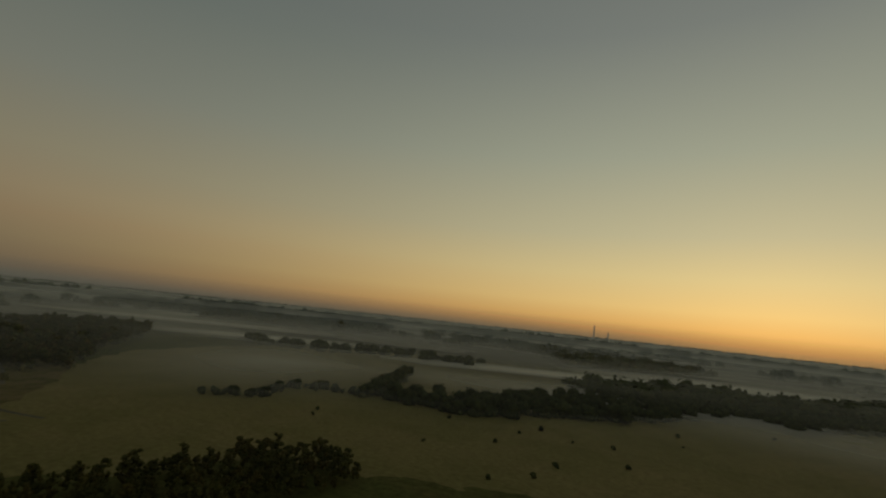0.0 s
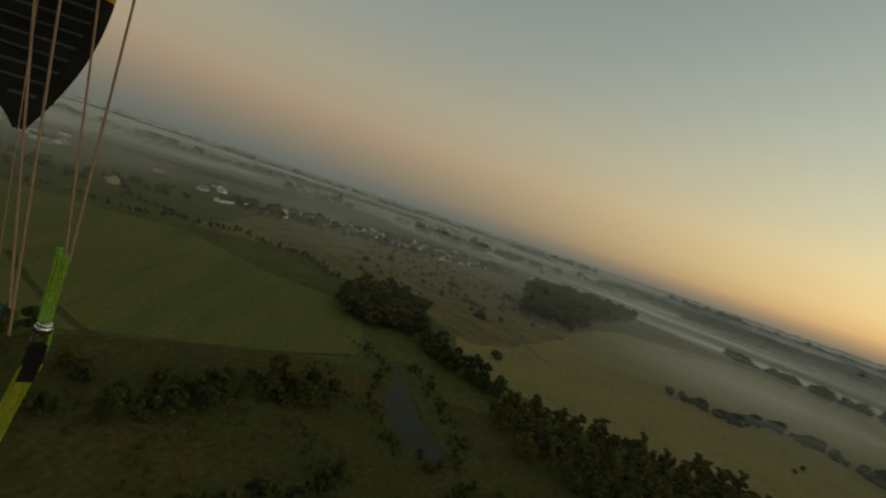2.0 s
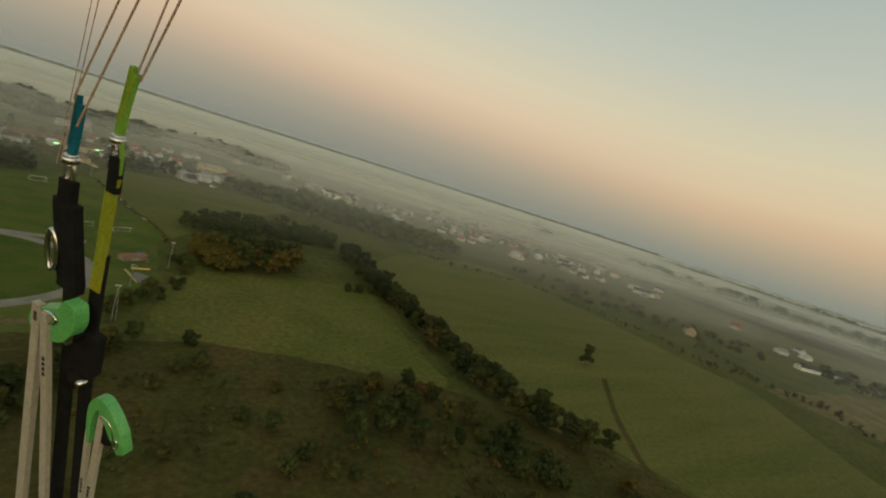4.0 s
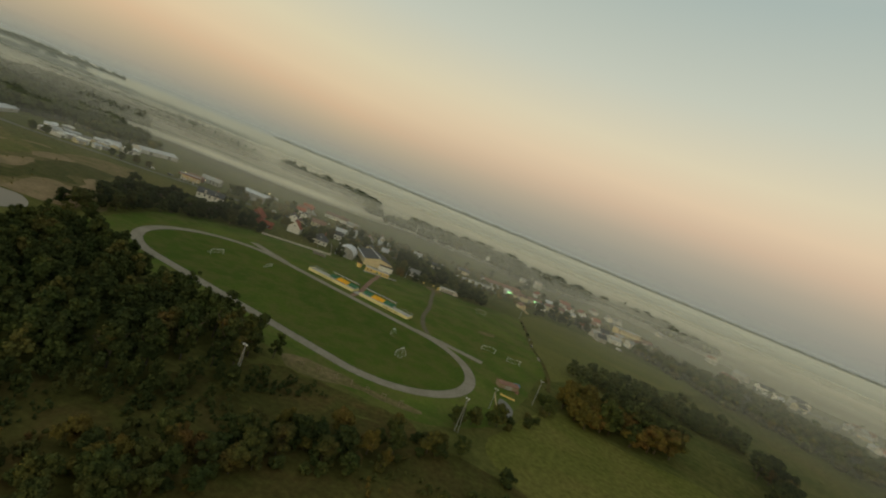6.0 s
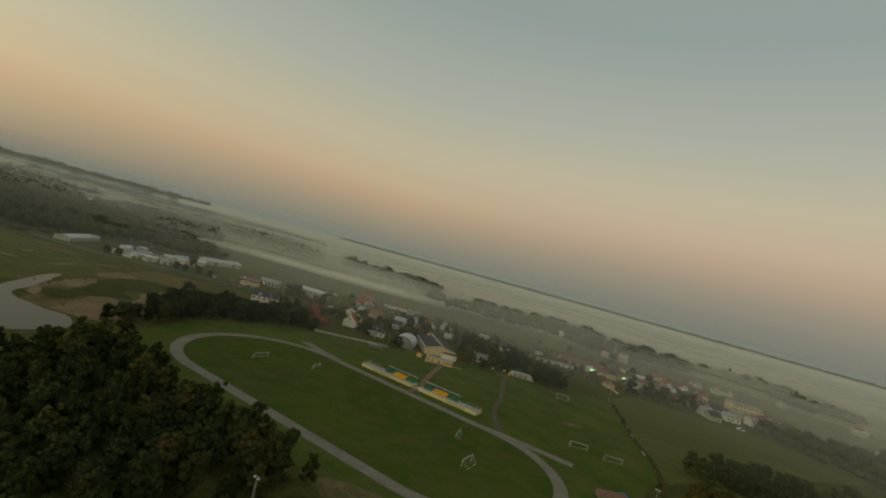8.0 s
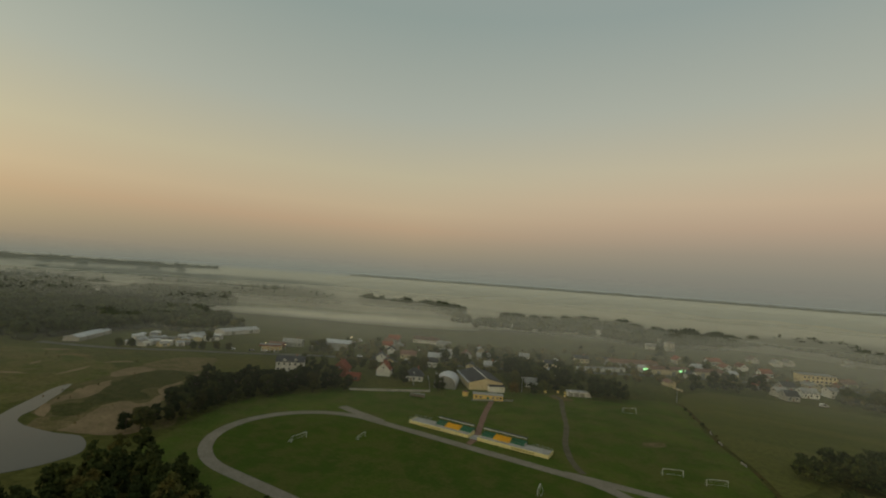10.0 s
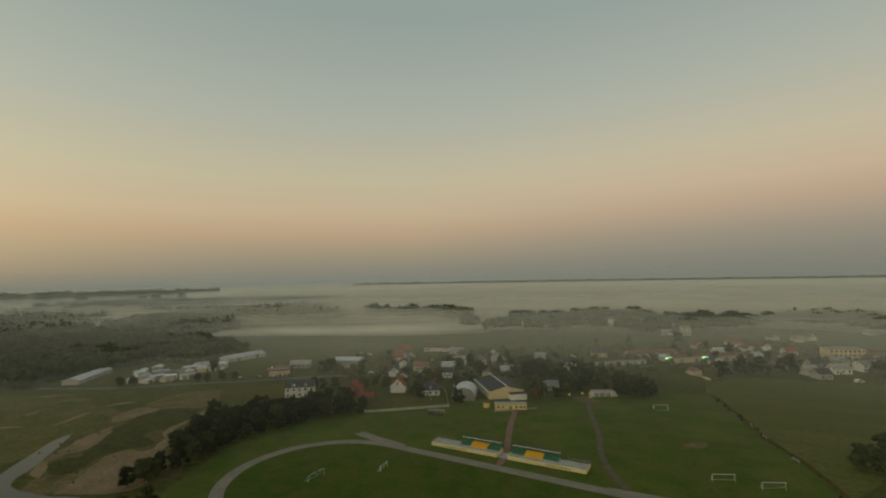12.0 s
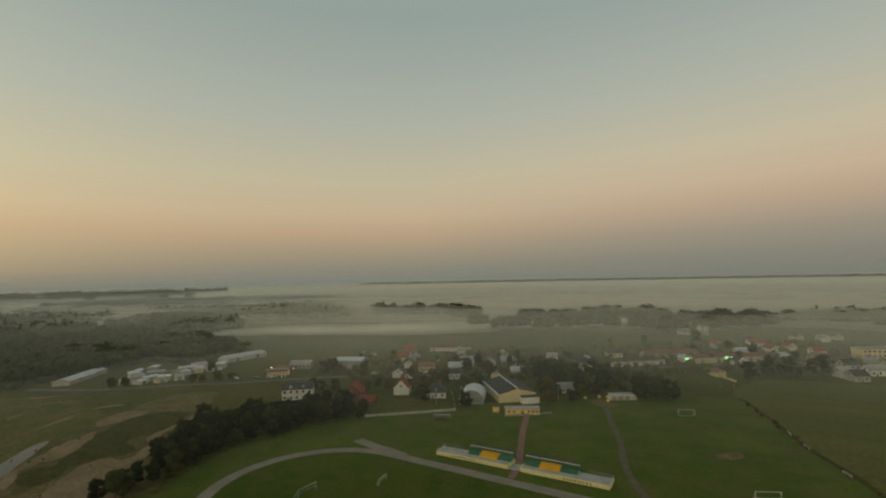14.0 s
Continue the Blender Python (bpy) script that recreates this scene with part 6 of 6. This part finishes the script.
def mast(x, y, h, label="tall grey floodlight mast", twin=False):
    e = thing("floodlight_mast", label, "mast", "floodlight masts", pose(x, y, 0))
    part("pole", rodbm((0, 0, 0), (0, 0, h), 0.16, 8, 0.09), GREY_STEEL, e)
    if twin:
        part("pole", rodbm((1.1, 0, 0), (0.2, 0, h * 0.92), 0.12, 8, 0.08), GREY_STEEL, e)
    part("arm", boxbm(-0.7, 0.7, -0.06, 0.06, h - 0.1, h + 0.02), GREY_STEEL, e)
    for s in (-0.5, 0.5):
        part("floodlight", boxbm(s - 0.18, s + 0.18, -0.3, 0.05, h - 0.35, h - 0.1), STEEL, e)


mast(39.7, -76.5, 12, twin=True)
mast(88.3, -33.5, 11, twin=True)
mast(104.5, 22, 11)
mast(92, -4, 8)
mast(65, 197, 9)
mast(-17, 146, 9)
mast(-62, 118, 8)
mast(-72, 108, 8)
# lit lamps of the village
for x, y, z in ((-196, 189, 7.2), (-222, 118, 5.0), (-208, 126, 4.5)):
    e = thing("street_lamp", "lit street lamp by the village road", "lamp", "street lamps", pose(x, y, 0))
    part("pole", rodbm((0, 0, 0), (0, 0, z), 0.08, 6), GREY_STEEL, e)
    part("lamp_head", rodbm((0, 0, z), (0, 0, z + 0.4), 0.28, 8), LAMP_WARM, e)
for x, y, w in ((62, 306, 7), (36, 288, 5), (44, 300, 5)):
    e = thing("shop_sign", "lit green shop sign", "sign", "green signs", pose(x, y, 0, 0, 0, 36))
    part("leg", boxbm(-0.1, 0.1, -0.1, 0.1, 0, 3.6), GREY_STEEL, e)
    part("panel", boxbm(-w / 2, w / 2, -0.15, 0.1, 3.6, 4.9), LAMP_GREEN, e)
# bare jumping pit with low posts, and a container shed
patch("dirt_patch", "trodden sandy ground beside the track bend", [(32, -49), (36, -43), (45, -41), (53, -40), (57, -43), (50, -48), (40, -51)], 0.055, PIT_SAND, "sand", wander=1.5)
patch("sand_strip", "reddish bare strip beside the track", [(33, -50), (38, -46), (48, -46.5), (56, -41), (72, -33.5), (77, -35), (58, -44), (49, -51), (38, -53)], 0.06, PIT_SAND, "sand")
for k in range(7):
    e = thing("playground_post", "low timber climbing post on the bare strip", "post", "climbing posts", pose(40 + k * 5.2, -49.5 + k * 2.0, 0, 0, 0, k * 40))
    part("upright", rodbm((0, 0, 0), (0, 0, 1.8), 0.09, 6), WOOD, e)
    part("upright", rodbm((1.2, 0, 0), (1.2, 0, 1.8), 0.09, 6), WOOD, e)
    part("rail", rodbm((-0.1, 0, 1.6), (1.3, 0, 1.6), 0.06, 6), WOOD, e)
patch("pond", "small pale pool in a trodden hollow", [(93, 8), (94, 12), (99, 7), (100, 0), (98, -5), (96, -3)], 0.09, WATER, "pond", wander=0.5)
for x0, y0, x1, y1, text in ((92, 15, 98, 16, "yellow timber windbreak above the pool"), (90, 13, 94, 0, "pale timber windbreak beside the pool")):
    n = math.hypot(x1 - x0, y1 - y0)
    e = thing("windbreak", text, "fence", "windbreaks", pose((x0 + x1) / 2, (y0 + y1) / 2, 0, 0, 0, math.degrees(math.atan2(y1 - y0, x1 - x0))))
    for k in range(3):
        part("plank", boxbm(-n / 2, n / 2, -0.05, 0.05, 0.08 + k * 0.24, 0.29 + k * 0.24), YELLOW if "yellow" in text else CREAM, e)
    for k in range(4):
        part("post", boxbm(-n / 2 + n * k / 3 - 0.06, -n / 2 + n * k / 3 + 0.06, 0.05, 0.17, 0, 0.95), WOOD, e)
hall(92, 27, 35, 9, 4, 1.9, 0.7, WOOD, ROOF_BROWN, "low brown timber shed at the corner of the sports ground", "shed", doors=1)
e = thing("tarpaulin", "blue tarpaulin over a low heap", "tarpaulin", "", pose(95, 35, 0, 0, 0, 20))
bm = bmesh.new()
bmesh.ops.create_icosphere(bm, subdivisions=3, radius=1.0)
for v in bm.verts:
    v.co = Vector((v.co.x * 2.0, v.co.y * 1.5, max(0.0, v.co.z) * 1.3 * (1 + 0.3 * noise.noise(v.co * 2.1))))
part("cover", bm, SHEET_BLUE, e)
e = thing("pallet_stack", "stack of pinkish bricks on a pallet", "bricks", "", pose(97, 26, 0, 0, 0, 30))
part("pallet", boxbm(-0.7, 0.7, -0.6, 0.6, 0, 0.14), WOOD, e)
part("stack", boxbm(-0.6, 0.6, -0.5, 0.5, 0.14, 1.15), PAVER, e)

# ---- the glider's rigging ----
WEB_BLACK = surf("black_webbing", (0.012, 0.012, 0.013), (0.022, 0.021, 0.020), 60.0, 400.0, world_space=False, bump=0.5)
CANOPY_BLACK = surf("black_ripstop", (0.010, 0.010, 0.009), (0.018, 0.017, 0.014), 30.0, 300.0, world_space=False, bump=0.2)
CANOPY_SEAM = surf("charcoal_seam", (0.045, 0.045, 0.042), (0.065, 0.063, 0.058), 30.0, 300.0, world_space=False, bump=0.2)
CANOPY_YELLOW = surf("yellow_ripstop", (0.52, 0.27, 0.012), (0.58, 0.31, 0.02), 30.0, 300.0, world_space=False, bump=0.2)
CANOPY_WHITE = surf("white_ripstop", (0.52, 0.50, 0.44), (0.60, 0.58, 0.52), 30.0, 300.0, world_space=False, bump=0.2)
WEB_LIME = surf("lime_webbing", (0.30, 0.31, 0.015), (0.36, 0.36, 0.03), 60.0, 400.0, world_space=False, bump=0.5)
SLEEVE_GREEN = surf("green_line_sleeve", (0.17, 0.36, 0.04), (0.22, 0.42, 0.06), 80.0, 500.0, world_space=False, bump=0.5)
SLEEVE_BLUE = surf("blue_line_sleeve", (0.01, 0.13, 0.19), (0.02, 0.18, 0.25), 80.0, 500.0, world_space=False, bump=0.5)
CORD = surf("beige_cord", (0.50, 0.45, 0.36), (0.60, 0.55, 0.46), 120.0, 900.0, world_space=False, bump=0.6)
LINE = surf("tan_line", (0.26, 0.17, 0.11), (0.33, 0.23, 0.15), 120.0, 900.0, world_space=False, bump=0.3)
CHROME = surf("polished_steel", (0.55, 0.54, 0.52), (0.68, 0.67, 0.65), 40.0, 200.0, rough=0.22, metal=1.0, bump=0.02, world_space=False)
CAM_GREEN = surf("green_anodised", (0.09, 0.34, 0.09), (0.12, 0.40, 0.11), 60.0, 300.0, rough=0.35, bump=0.05, world_space=False, spec=0.5)
RIG = pose(85.156, -184.556, 66.529, 0, 0, -49.0) @ pose(0, 0, 0, 9.0, 0, 0)


def strap(bm, pts, width, thick, face=0.0):
    """A flat webbing strap along points in the x-z plane, its broad side to -y."""
    prev = None
    for i, p in enumerate(pts):
        p = Vector(p)
        d = (Vector(pts[min(i + 1, len(pts) - 1)]) - Vector(pts[max(i - 1, 0)])).normalized()
        side = Vector((d.z, 0, -d.x)) * width / 2
        back = Vector((0, thick / 2, 0))
        q = [bm.verts.new(p + a) for a in (-side - back, side - back, side + back, -side + back)]
        if prev:
            for k in range(4):
                bm.faces.new((prev[k], prev[(k + 1) % 4], q[(k + 1) % 4], q[k]))
        else:
            bm.faces.new(q)
        prev = q
    bm.faces.new(prev[::-1])
    bmesh.ops.recalc_face_normals(bm, faces=bm.faces)
    return bm


def ring(bm, cx, cz, rx, rz, r, y=0.0, n=20, m=8, a0=0.0, a1=math.tau):
    """A bent round bar, an oval loop in the x-z plane."""
    full = abs(a1 - a0 - math.tau) < 1e-6
    rows = []
    for k in range(n + (0 if full else 1)):
        a = a0 + (a1 - a0) * k / n
        c, o = Vector((cx + rx * math.cos(a), y, cz + rz * math.sin(a))), Vector((math.cos(a), 0, math.sin(a)))
        rows.append([bm.verts.new(c + o * r * math.cos(j * math.tau / m) + Vector((0, r * math.sin(j * math.tau / m), 0))) for j in range(m)])
    for k in range(len(rows) if full else len(rows) - 1):
        p, q = rows[k], rows[(k + 1) % len(rows)]
        for j in range(m):
            bm.faces.new((p[j], q[j], q[(j + 1) % m], p[(j + 1) % m]))
    bmesh.ops.recalc_face_normals(bm, faces=bm.faces)
    return bm


def cam_plate(bm, outline, y0, y1):
    """A solid plate cut to an outline in the x-z plane, with softened edges."""
    a = [bm.verts.new((x, y0, z)) for x, z in outline]
    b = [bm.verts.new((x, y1, z)) for x, z in outline]
    for k in range(len(a)):
        j = (k + 1) % len(a)
        bm.faces.new((a[k], a[j], b[j], b[k]))
    bm.faces.new(a), bm.faces.new(b[::-1])
    bmesh.ops.recalc_face_normals(bm, faces=bm.faces)
    rim = [e for e in bm.edges if abs(e.verts[0].co.y - e.verts[1].co.y) < 1e-6]
    bmesh.ops.bevel(bm, geom=rim, offset=0.0022, segments=3, profile=0.5, affect="EDGES", clamp_overlap=True)
    return bm


def hook(bm, pts, w, y0, y1):
    """A thick curved plate following a line, wide as given at each point."""
    fine, wide = [], []
    for i in range(len(pts) - 1):
        p0, p1, p2, p3 = (Vector(pts[max(0, min(len(pts) - 1, i + k))]) for k in (-1, 0, 1, 2))
        for k in range(5):
            t = k / 5
            fine.append(tuple(0.5 * (2 * p1 + (p2 - p0) * t + (2 * p0 - 5 * p1 + 4 * p2 - p3) * t * t + (3 * p1 - p0 - 3 * p2 + p3) * t ** 3)))
            wide.append(w[i] + (w[i + 1] - w[i]) * t)
    pts, w = fine + [pts[-1]], wide + [w[-1]]
    left, right = [], []
    for i, p in enumerate(pts):
        p = Vector((p[0], p[1]))
        d = (Vector(pts[min(i + 1, len(pts) - 1)]) - Vector(pts[max(i - 1, 0)])).normalized()
        nrm = Vector((-d.y, d.x)) * w[i] / 2
        left.append(p + nrm)
        right.append(p - nrm)
    return cam_plate(bm, [tuple(v) for v in left] + [tuple(v) for v in right[::-1]], y0, y1)


def barrel(bm, a, b, r, n=12):
    """A short bar with rounded shoulders."""
    a, b = Vector(a), Vector(b)
    d = (b - a) / 5
    rod(bm, a, a + d, r * 0.72, n, r)
    rod(bm, a + d, b - d, r, n)
    rod(bm, b - d, b, r, n, r * 0.72)
    return bm


def maillon(e, cx, cz, s=1.0):
    """A steel screw link: an oval loop of bar closed by a wide barrel nut."""
    smooth(part("link", ring(bmesh.new(), cx, cz - 0.002, 0.0062 * s, 0.017 * s, 0.0026 * s), CHROME, e, "polished steel screw link"))
    smooth(part("nut", barrel(bmesh.new(), (cx, 0, cz + 0.006 * s), (cx + 0.0012, 0, cz + 0.020 * s), 0.0088 * s), CHROME, e, "polished steel barrel nut"))


def cord(e, pts, width, print_at):
    """A flat braided cord with a small dark print woven into it."""
    c = part("cord", strap(bmesh.new(), pts, width, width * 0.6), CORD, e, "beige braided cord")
    (x0, y0, z0), (x1, y1, z1) = pts[print_at], pts[print_at + 1]
    for k in range(4):
        t = 0.25 + 0.08 * k
        p, q = ((x0 + (x1 - x0) * u, y0 + (y1 - y0) * u - width * 0.31, z0 + (z1 - z0) * u) for u in (t, t + 0.055))
        part("print_bar", strap(bmesh.new(), [p, q], width * 0.42, 0.0006), WEB_BLACK, c)
    return c


glider = thing("paraglider", "dark paraglider canopy with tan lines and black, lime and blue risers", "paraglider", "", RIG)
rig = part("front_riser", strap(bmesh.new(), [(-0.016, 0.002, -0.15), (-0.025, 0.002, -0.22), (-0.036, 0.002, -0.33), (-0.050, 0.002, -0.62)], 0.021, 0.005), WEB_BLACK, glider, "black and lime webbing riser with a green sleeve")
maillon(rig, 0.0, -0.004)
for s, top in ((-0.0030, 0.100), (0.0034, 0.092)):
    sl = part("sleeve", strap(bmesh.new(), [(s * 0.8, 0.002, 0.010), (s, 0.006, 0.04), (s * 1.1 + 0.001, 0.012, 0.07), (s * 1.1 + 0.001, 0.018, top)], 0.0066, 0.006), SLEEVE_GREEN, rig, "bright green line sleeve")
    part("seam", strap(bmesh.new(), [(s, 0.0018, 0.036), (s * 1.1 + 0.001, 0.0078, 0.07), (s * 1.1 + 0.001, 0.0135, top - 0.004)], 0.0012, 0.0012), WEB_LIME, sl, "raised stitched seam")
part("sleeve_tail", strap(bmesh.new(), [(0.007, 0.0, 0.008), (0.0085, 0.0, -0.012), (0.006, 0.0, -0.034)], 0.0055, 0.004), SLEEVE_GREEN, rig, "loose green sleeve end")
part("tape", strap(bmesh.new(), [(0.001, 0, -0.012), (0.001, 0, -0.03), (-0.002, 0, -0.060)], 0.0155, 0.009), WEB_BLACK, rig, "black wrapping tape")
st = part("strap", strap(bmesh.new(), [(0.002, -0.001, -0.038), (-0.002, -0.001, -0.050), (-0.010, -0.001, -0.11), (-0.020, -0.001, -0.185), (-0.0235, -0.001, -0.208)], 0.0175, 0.0045), WEB_LIME, rig, "lime yellow webbing strap")
for dx in (-0.0055, 0.0055):
    part("stitching", strap(bmesh.new(), [(-0.002 + dx, -0.0036, -0.052), (-0.010 + dx, -0.0036, -0.11), (-0.020 + dx, -0.0036, -0.185)], 0.0012, 0.0008), SLEEVE_GREEN, st)
part("pad", strap(bmesh.new(), [(-0.027, 0, -0.276), (-0.029, 0, -0.284), (-0.035, 0, -0.335), (-0.037, 0, -0.345)], 0.040, 0.016), WEB_BLACK, rig, "stitched black pad")
smooth(part("washer", rodbm((-0.052, -0.01, -0.365), (-0.052, 0.01, -0.365), 0.014, 16), WEB_BLACK, rig))
smooth(part("pin", rodbm((-0.034, -0.014, -0.362), (-0.034, 0.01, -0.362), 0.005, 12), CHROME, rig, "polished steel pin"))
tr = part("trim_cam", hook(bmesh.new(), [(-0.026, -0.462), (-0.0255, -0.420), (-0.018, -0.392), (-0.005, -0.384), (0.010, -0.398), (0.026, -0.424), (0.038, -0.452)], [0.006, 0.010, 0.016, 0.022, 0.025, 0.026, 0.014], -0.008, 0.008), CAM_GREEN, rig, "green anodised trim cam")
tr.location = (0.010, 0.0, 0.0)
smooth(part("roller", rodbm((0.004, -0.006, -0.434), (0.004, 0.007, -0.434), 0.018, 20), WEB_BLACK, tr, "black roller"))
smooth(part("spring", ring(bmesh.new(), 0.004, -0.432, 0.019, 0.030, 0.0020, y=-0.007, a0=-0.9, a1=1.9), CHROME, tr, "bright steel rim"))
smooth(part("rivet", ring(bmesh.new(), 0.031, -0.436, 0.003, 0.008, 0.0013, y=-0.009), CHROME, tr, "steel rivet eye"))
cord(rig, [(0.006, -0.002, -0.402), (0.002, -0.004, -0.450), (-0.007, -0.004, -0.520), (-0.018, -0.004, -0.62)], 0.0115, 2)
cord(rig, [(-0.019, 0.002, -0.410), (-0.024, 0.0, -0.450), (-0.030, 0.0, -0.520), (-0.036, 0, -0.62)], 0.009, 2)

back = part("rear_riser", strap(bmesh.new(), [(-0.004, 0.010, -0.16), (-0.012, 0.016, -0.28), (-0.040, 0.020, -0.62)], 0.022, 0.006), WEB_BLACK, glider, "black webbing riser with a blue sleeve")
back.location = (-0.053, -0.020, -0.040)
maillon(back, 0.003, -0.004, 1.1)
for s, top in ((-0.0030, 0.090), (0.0036, 0.080)):
    sl = part("sleeve", strap(bmesh.new(), [(s * 0.8 + 0.003, 0.001, 0.010), (s + 0.0045, 0.005, 0.045), (s + 0.006, 0.009, top)], 0.0062, 0.006), SLEEVE_BLUE, back, "teal blue line sleeve")
    part("seam", strap(bmesh.new(), [(s + 0.004, -0.002, 0.03), (s + 0.0045, 0.001, 0.045), (s + 0.006, 0.005, top - 0.003)], 0.0011, 0.0012), SLEEVE_BLUE, sl)
part("strap", strap(bmesh.new(), [(0.003, 0, -0.016), (0.000, 0, -0.046)], 0.023, 0.010), WEB_BLACK, back, "narrow black webbing loop")
part("strap", strap(bmesh.new(), [(-0.001, 0.002, -0.046), (-0.003, 0.003, -0.056), (-0.005, 0.008, -0.12), (-0.006, 0.012, -0.168), (-0.008, 0.012, -0.178)], 0.037, 0.013), WEB_BLACK, back, "wide padded black webbing")
smooth(part("carabiner", ring(bmesh.new(), -0.026, -0.122, 0.009, 0.029, 0.0034), CHROME, back, "polished steel carabiner"))
rc = part("trim_cam", hook(bmesh.new(), [(0.022, -0.174), (0.016, -0.198), (0.000, -0.214), (-0.018, -0.220), (-0.034, -0.223), (-0.044, -0.238)], [0.018, 0.038, 0.050, 0.052, 0.042, 0.018], -0.014, 0.006), CAM_GREEN, back, "green anodised trim cam")
rc.location = (0.005, 0.0, -0.006)
smooth(part("pulley_ring", ring(bmesh.new(), -0.010, -0.206, 0.013, 0.008, 0.0024, y=-0.016), CHROME, rc, "steel eye ring"))
smooth(part("pulley_ring", ring(bmesh.new(), 0.014, -0.222, 0.009, 0.016, 0.0034, y=-0.010), CHROME, rc, "steel pulley rim"))
smooth(part("roller", rodbm((0.010, -0.008, -0.224), (0.010, 0.008, -0.224), 0.014, 18), WEB_BLACK, rc, "black roller"))
cord(back, [(-0.010, -0.017, -0.205), (-0.012, -0.015, -0.250), (-0.018, -0.010, -0.360), (-0.030, -0.004, -0.62)], 0.0125, 1)
cord(back, [(-0.030, -0.012, -0.200), (-0.036, -0.010, -0.250), (-0.056, -0.006, -0.380), (-0.090, 0.0, -0.62)], 0.015, 0)

wing = glider


def tip_surface(z, c):
    """A place on the drooping wing tip: height z above the riser link, c along the chord from its edge."""
    belly = 0.030 * math.sin(math.pi * min(1.0, c / 0.30)) + 0.0035 * math.cos(z * 2 * math.pi / 0.034) * min(1.0, c / 0.04)
    u = (z - 0.234) / 0.152
    edge = Vector((0.0339 + 0.0424 * u + 0.0469 * u * (1 - u), 0.0844 - 0.0195 * u - 0.0108 * u * (1 - u), z))
    return edge + Vector((0.20, 0.98, 0.0)) * c + Vector((-0.80, 0.42, -0.1)) * belly


def tip_panel(name, low, high, mat, label, ns=40, nc=12, chord=0.15):
    """A double skin of cloth between two borders of the wing tip."""
    into = RIG.inverted() @ Matrix.Translation(RIG.translation)
    bm = bmesh.new()
    skins = []
    for back in (0.0, 0.012):
        grid = []
        for a in range(ns + 1):
            row = []
            for k in range(nc + 1):
                c = chord * k / nc
                z = low(c) + (high(c) - low(c)) * a / ns
                row.append(bm.verts.new(into @ (tip_surface(z, c) + Vector((0.885, -0.465, 0)) * back)))
            grid.append(row)
        for a in range(ns):
            for k in range(nc):
                bm.faces.new((grid[a][k], grid[a][k + 1], grid[a + 1][k + 1], grid[a + 1][k]))
        skins.append(grid)
    for a in range(ns):
        bm.faces.new((skins[0][a][0], skins[0][a + 1][0], skins[1][a + 1][0], skins[1][a][0]))
    bmesh.ops.recalc_face_normals(bm, faces=bm.faces)
    return smooth(part(name, bm, mat, wing, label))


def band(v):
    """The border of a colour band, sweeping up along the chord."""
    return lambda c: v + 0.35 * c + 3.5 * c * c


tip_panel("wing_tip", lambda c: 0.212 + 0.8 * c, band(0.386), CANOPY_BLACK, "drooping black ribbed wing tip")
for k in range(11):
    z = 0.216 + 0.017 * k
    bm = bmesh.new()
    prev = None
    for c in (0.004, 0.03, 0.06, 0.09, 0.12, 0.145):
        if z + 0.006 > band(0.386)(c) or z < 0.215 + 0.8 * c:
            continue
        at = RIG.inverted() @ Matrix.Translation(RIG.translation)
        q = [bm.verts.new(at @ (tip_surface(z + dz, c) + Vector((-0.885, 0.465, 0)) * out)) for dz, out in ((-0.002, 0.0005), (-0.001, 0.0018), (0.001, 0.0018), (0.002, 0.0005))]
        if prev:
            for a in range(3):
                bm.faces.new((prev[a], prev[a + 1], q[a + 1], q[a]))
        prev = q
    if bm.faces:
        part("rib_seam", bm, CANOPY_SEAM, wing, "charcoal rib seam across the wing tip")
    else:
        bm.free()
for lo, hi, mat, text in ((0.386, 0.413, CANOPY_YELLOW, "golden yellow band on the wing tip"), (0.413, 0.438, CANOPY_WHITE, "white band on the wing tip"), (0.438, 0.50, CANOPY_YELLOW, "golden yellow band on the wing tip")):
    tip_panel("tip_band", band(lo), band(hi), mat, text, 8)
# lines leave the sleeves and fan out upwards: foot, and lean to the east and north
into = RIG.to_3x3().inverted()
for x0, y0, z0, lean_x, lean_y, thin in ((0.004, 0.018, 0.092, 0.145, 0.195, 0.0013), (0.009, 0.018, 0.084, 0.205, 0.120, 0.0015), (-0.038, -0.026, 0.048, 0.165, 0.255, 0.0013), (-0.032, -0.026, 0.016, 0.190, 0.205, 0.0014), (-0.045, -0.034, -0.030, 0.02, 0.10, 0.0006), (-0.052, -0.034, -0.035, 0.0, 0.16, 0.0006)):
    foot = Vector((x0, y0, z0))
    bm = bmesh.new()
    rod(bm, foot, foot + into @ (Vector((lean_x, lean_y, 1.0)) * 2.4), thin, 6, thin * 0.8)
    part("line", bm, LINE, wing, "tan suspension line")
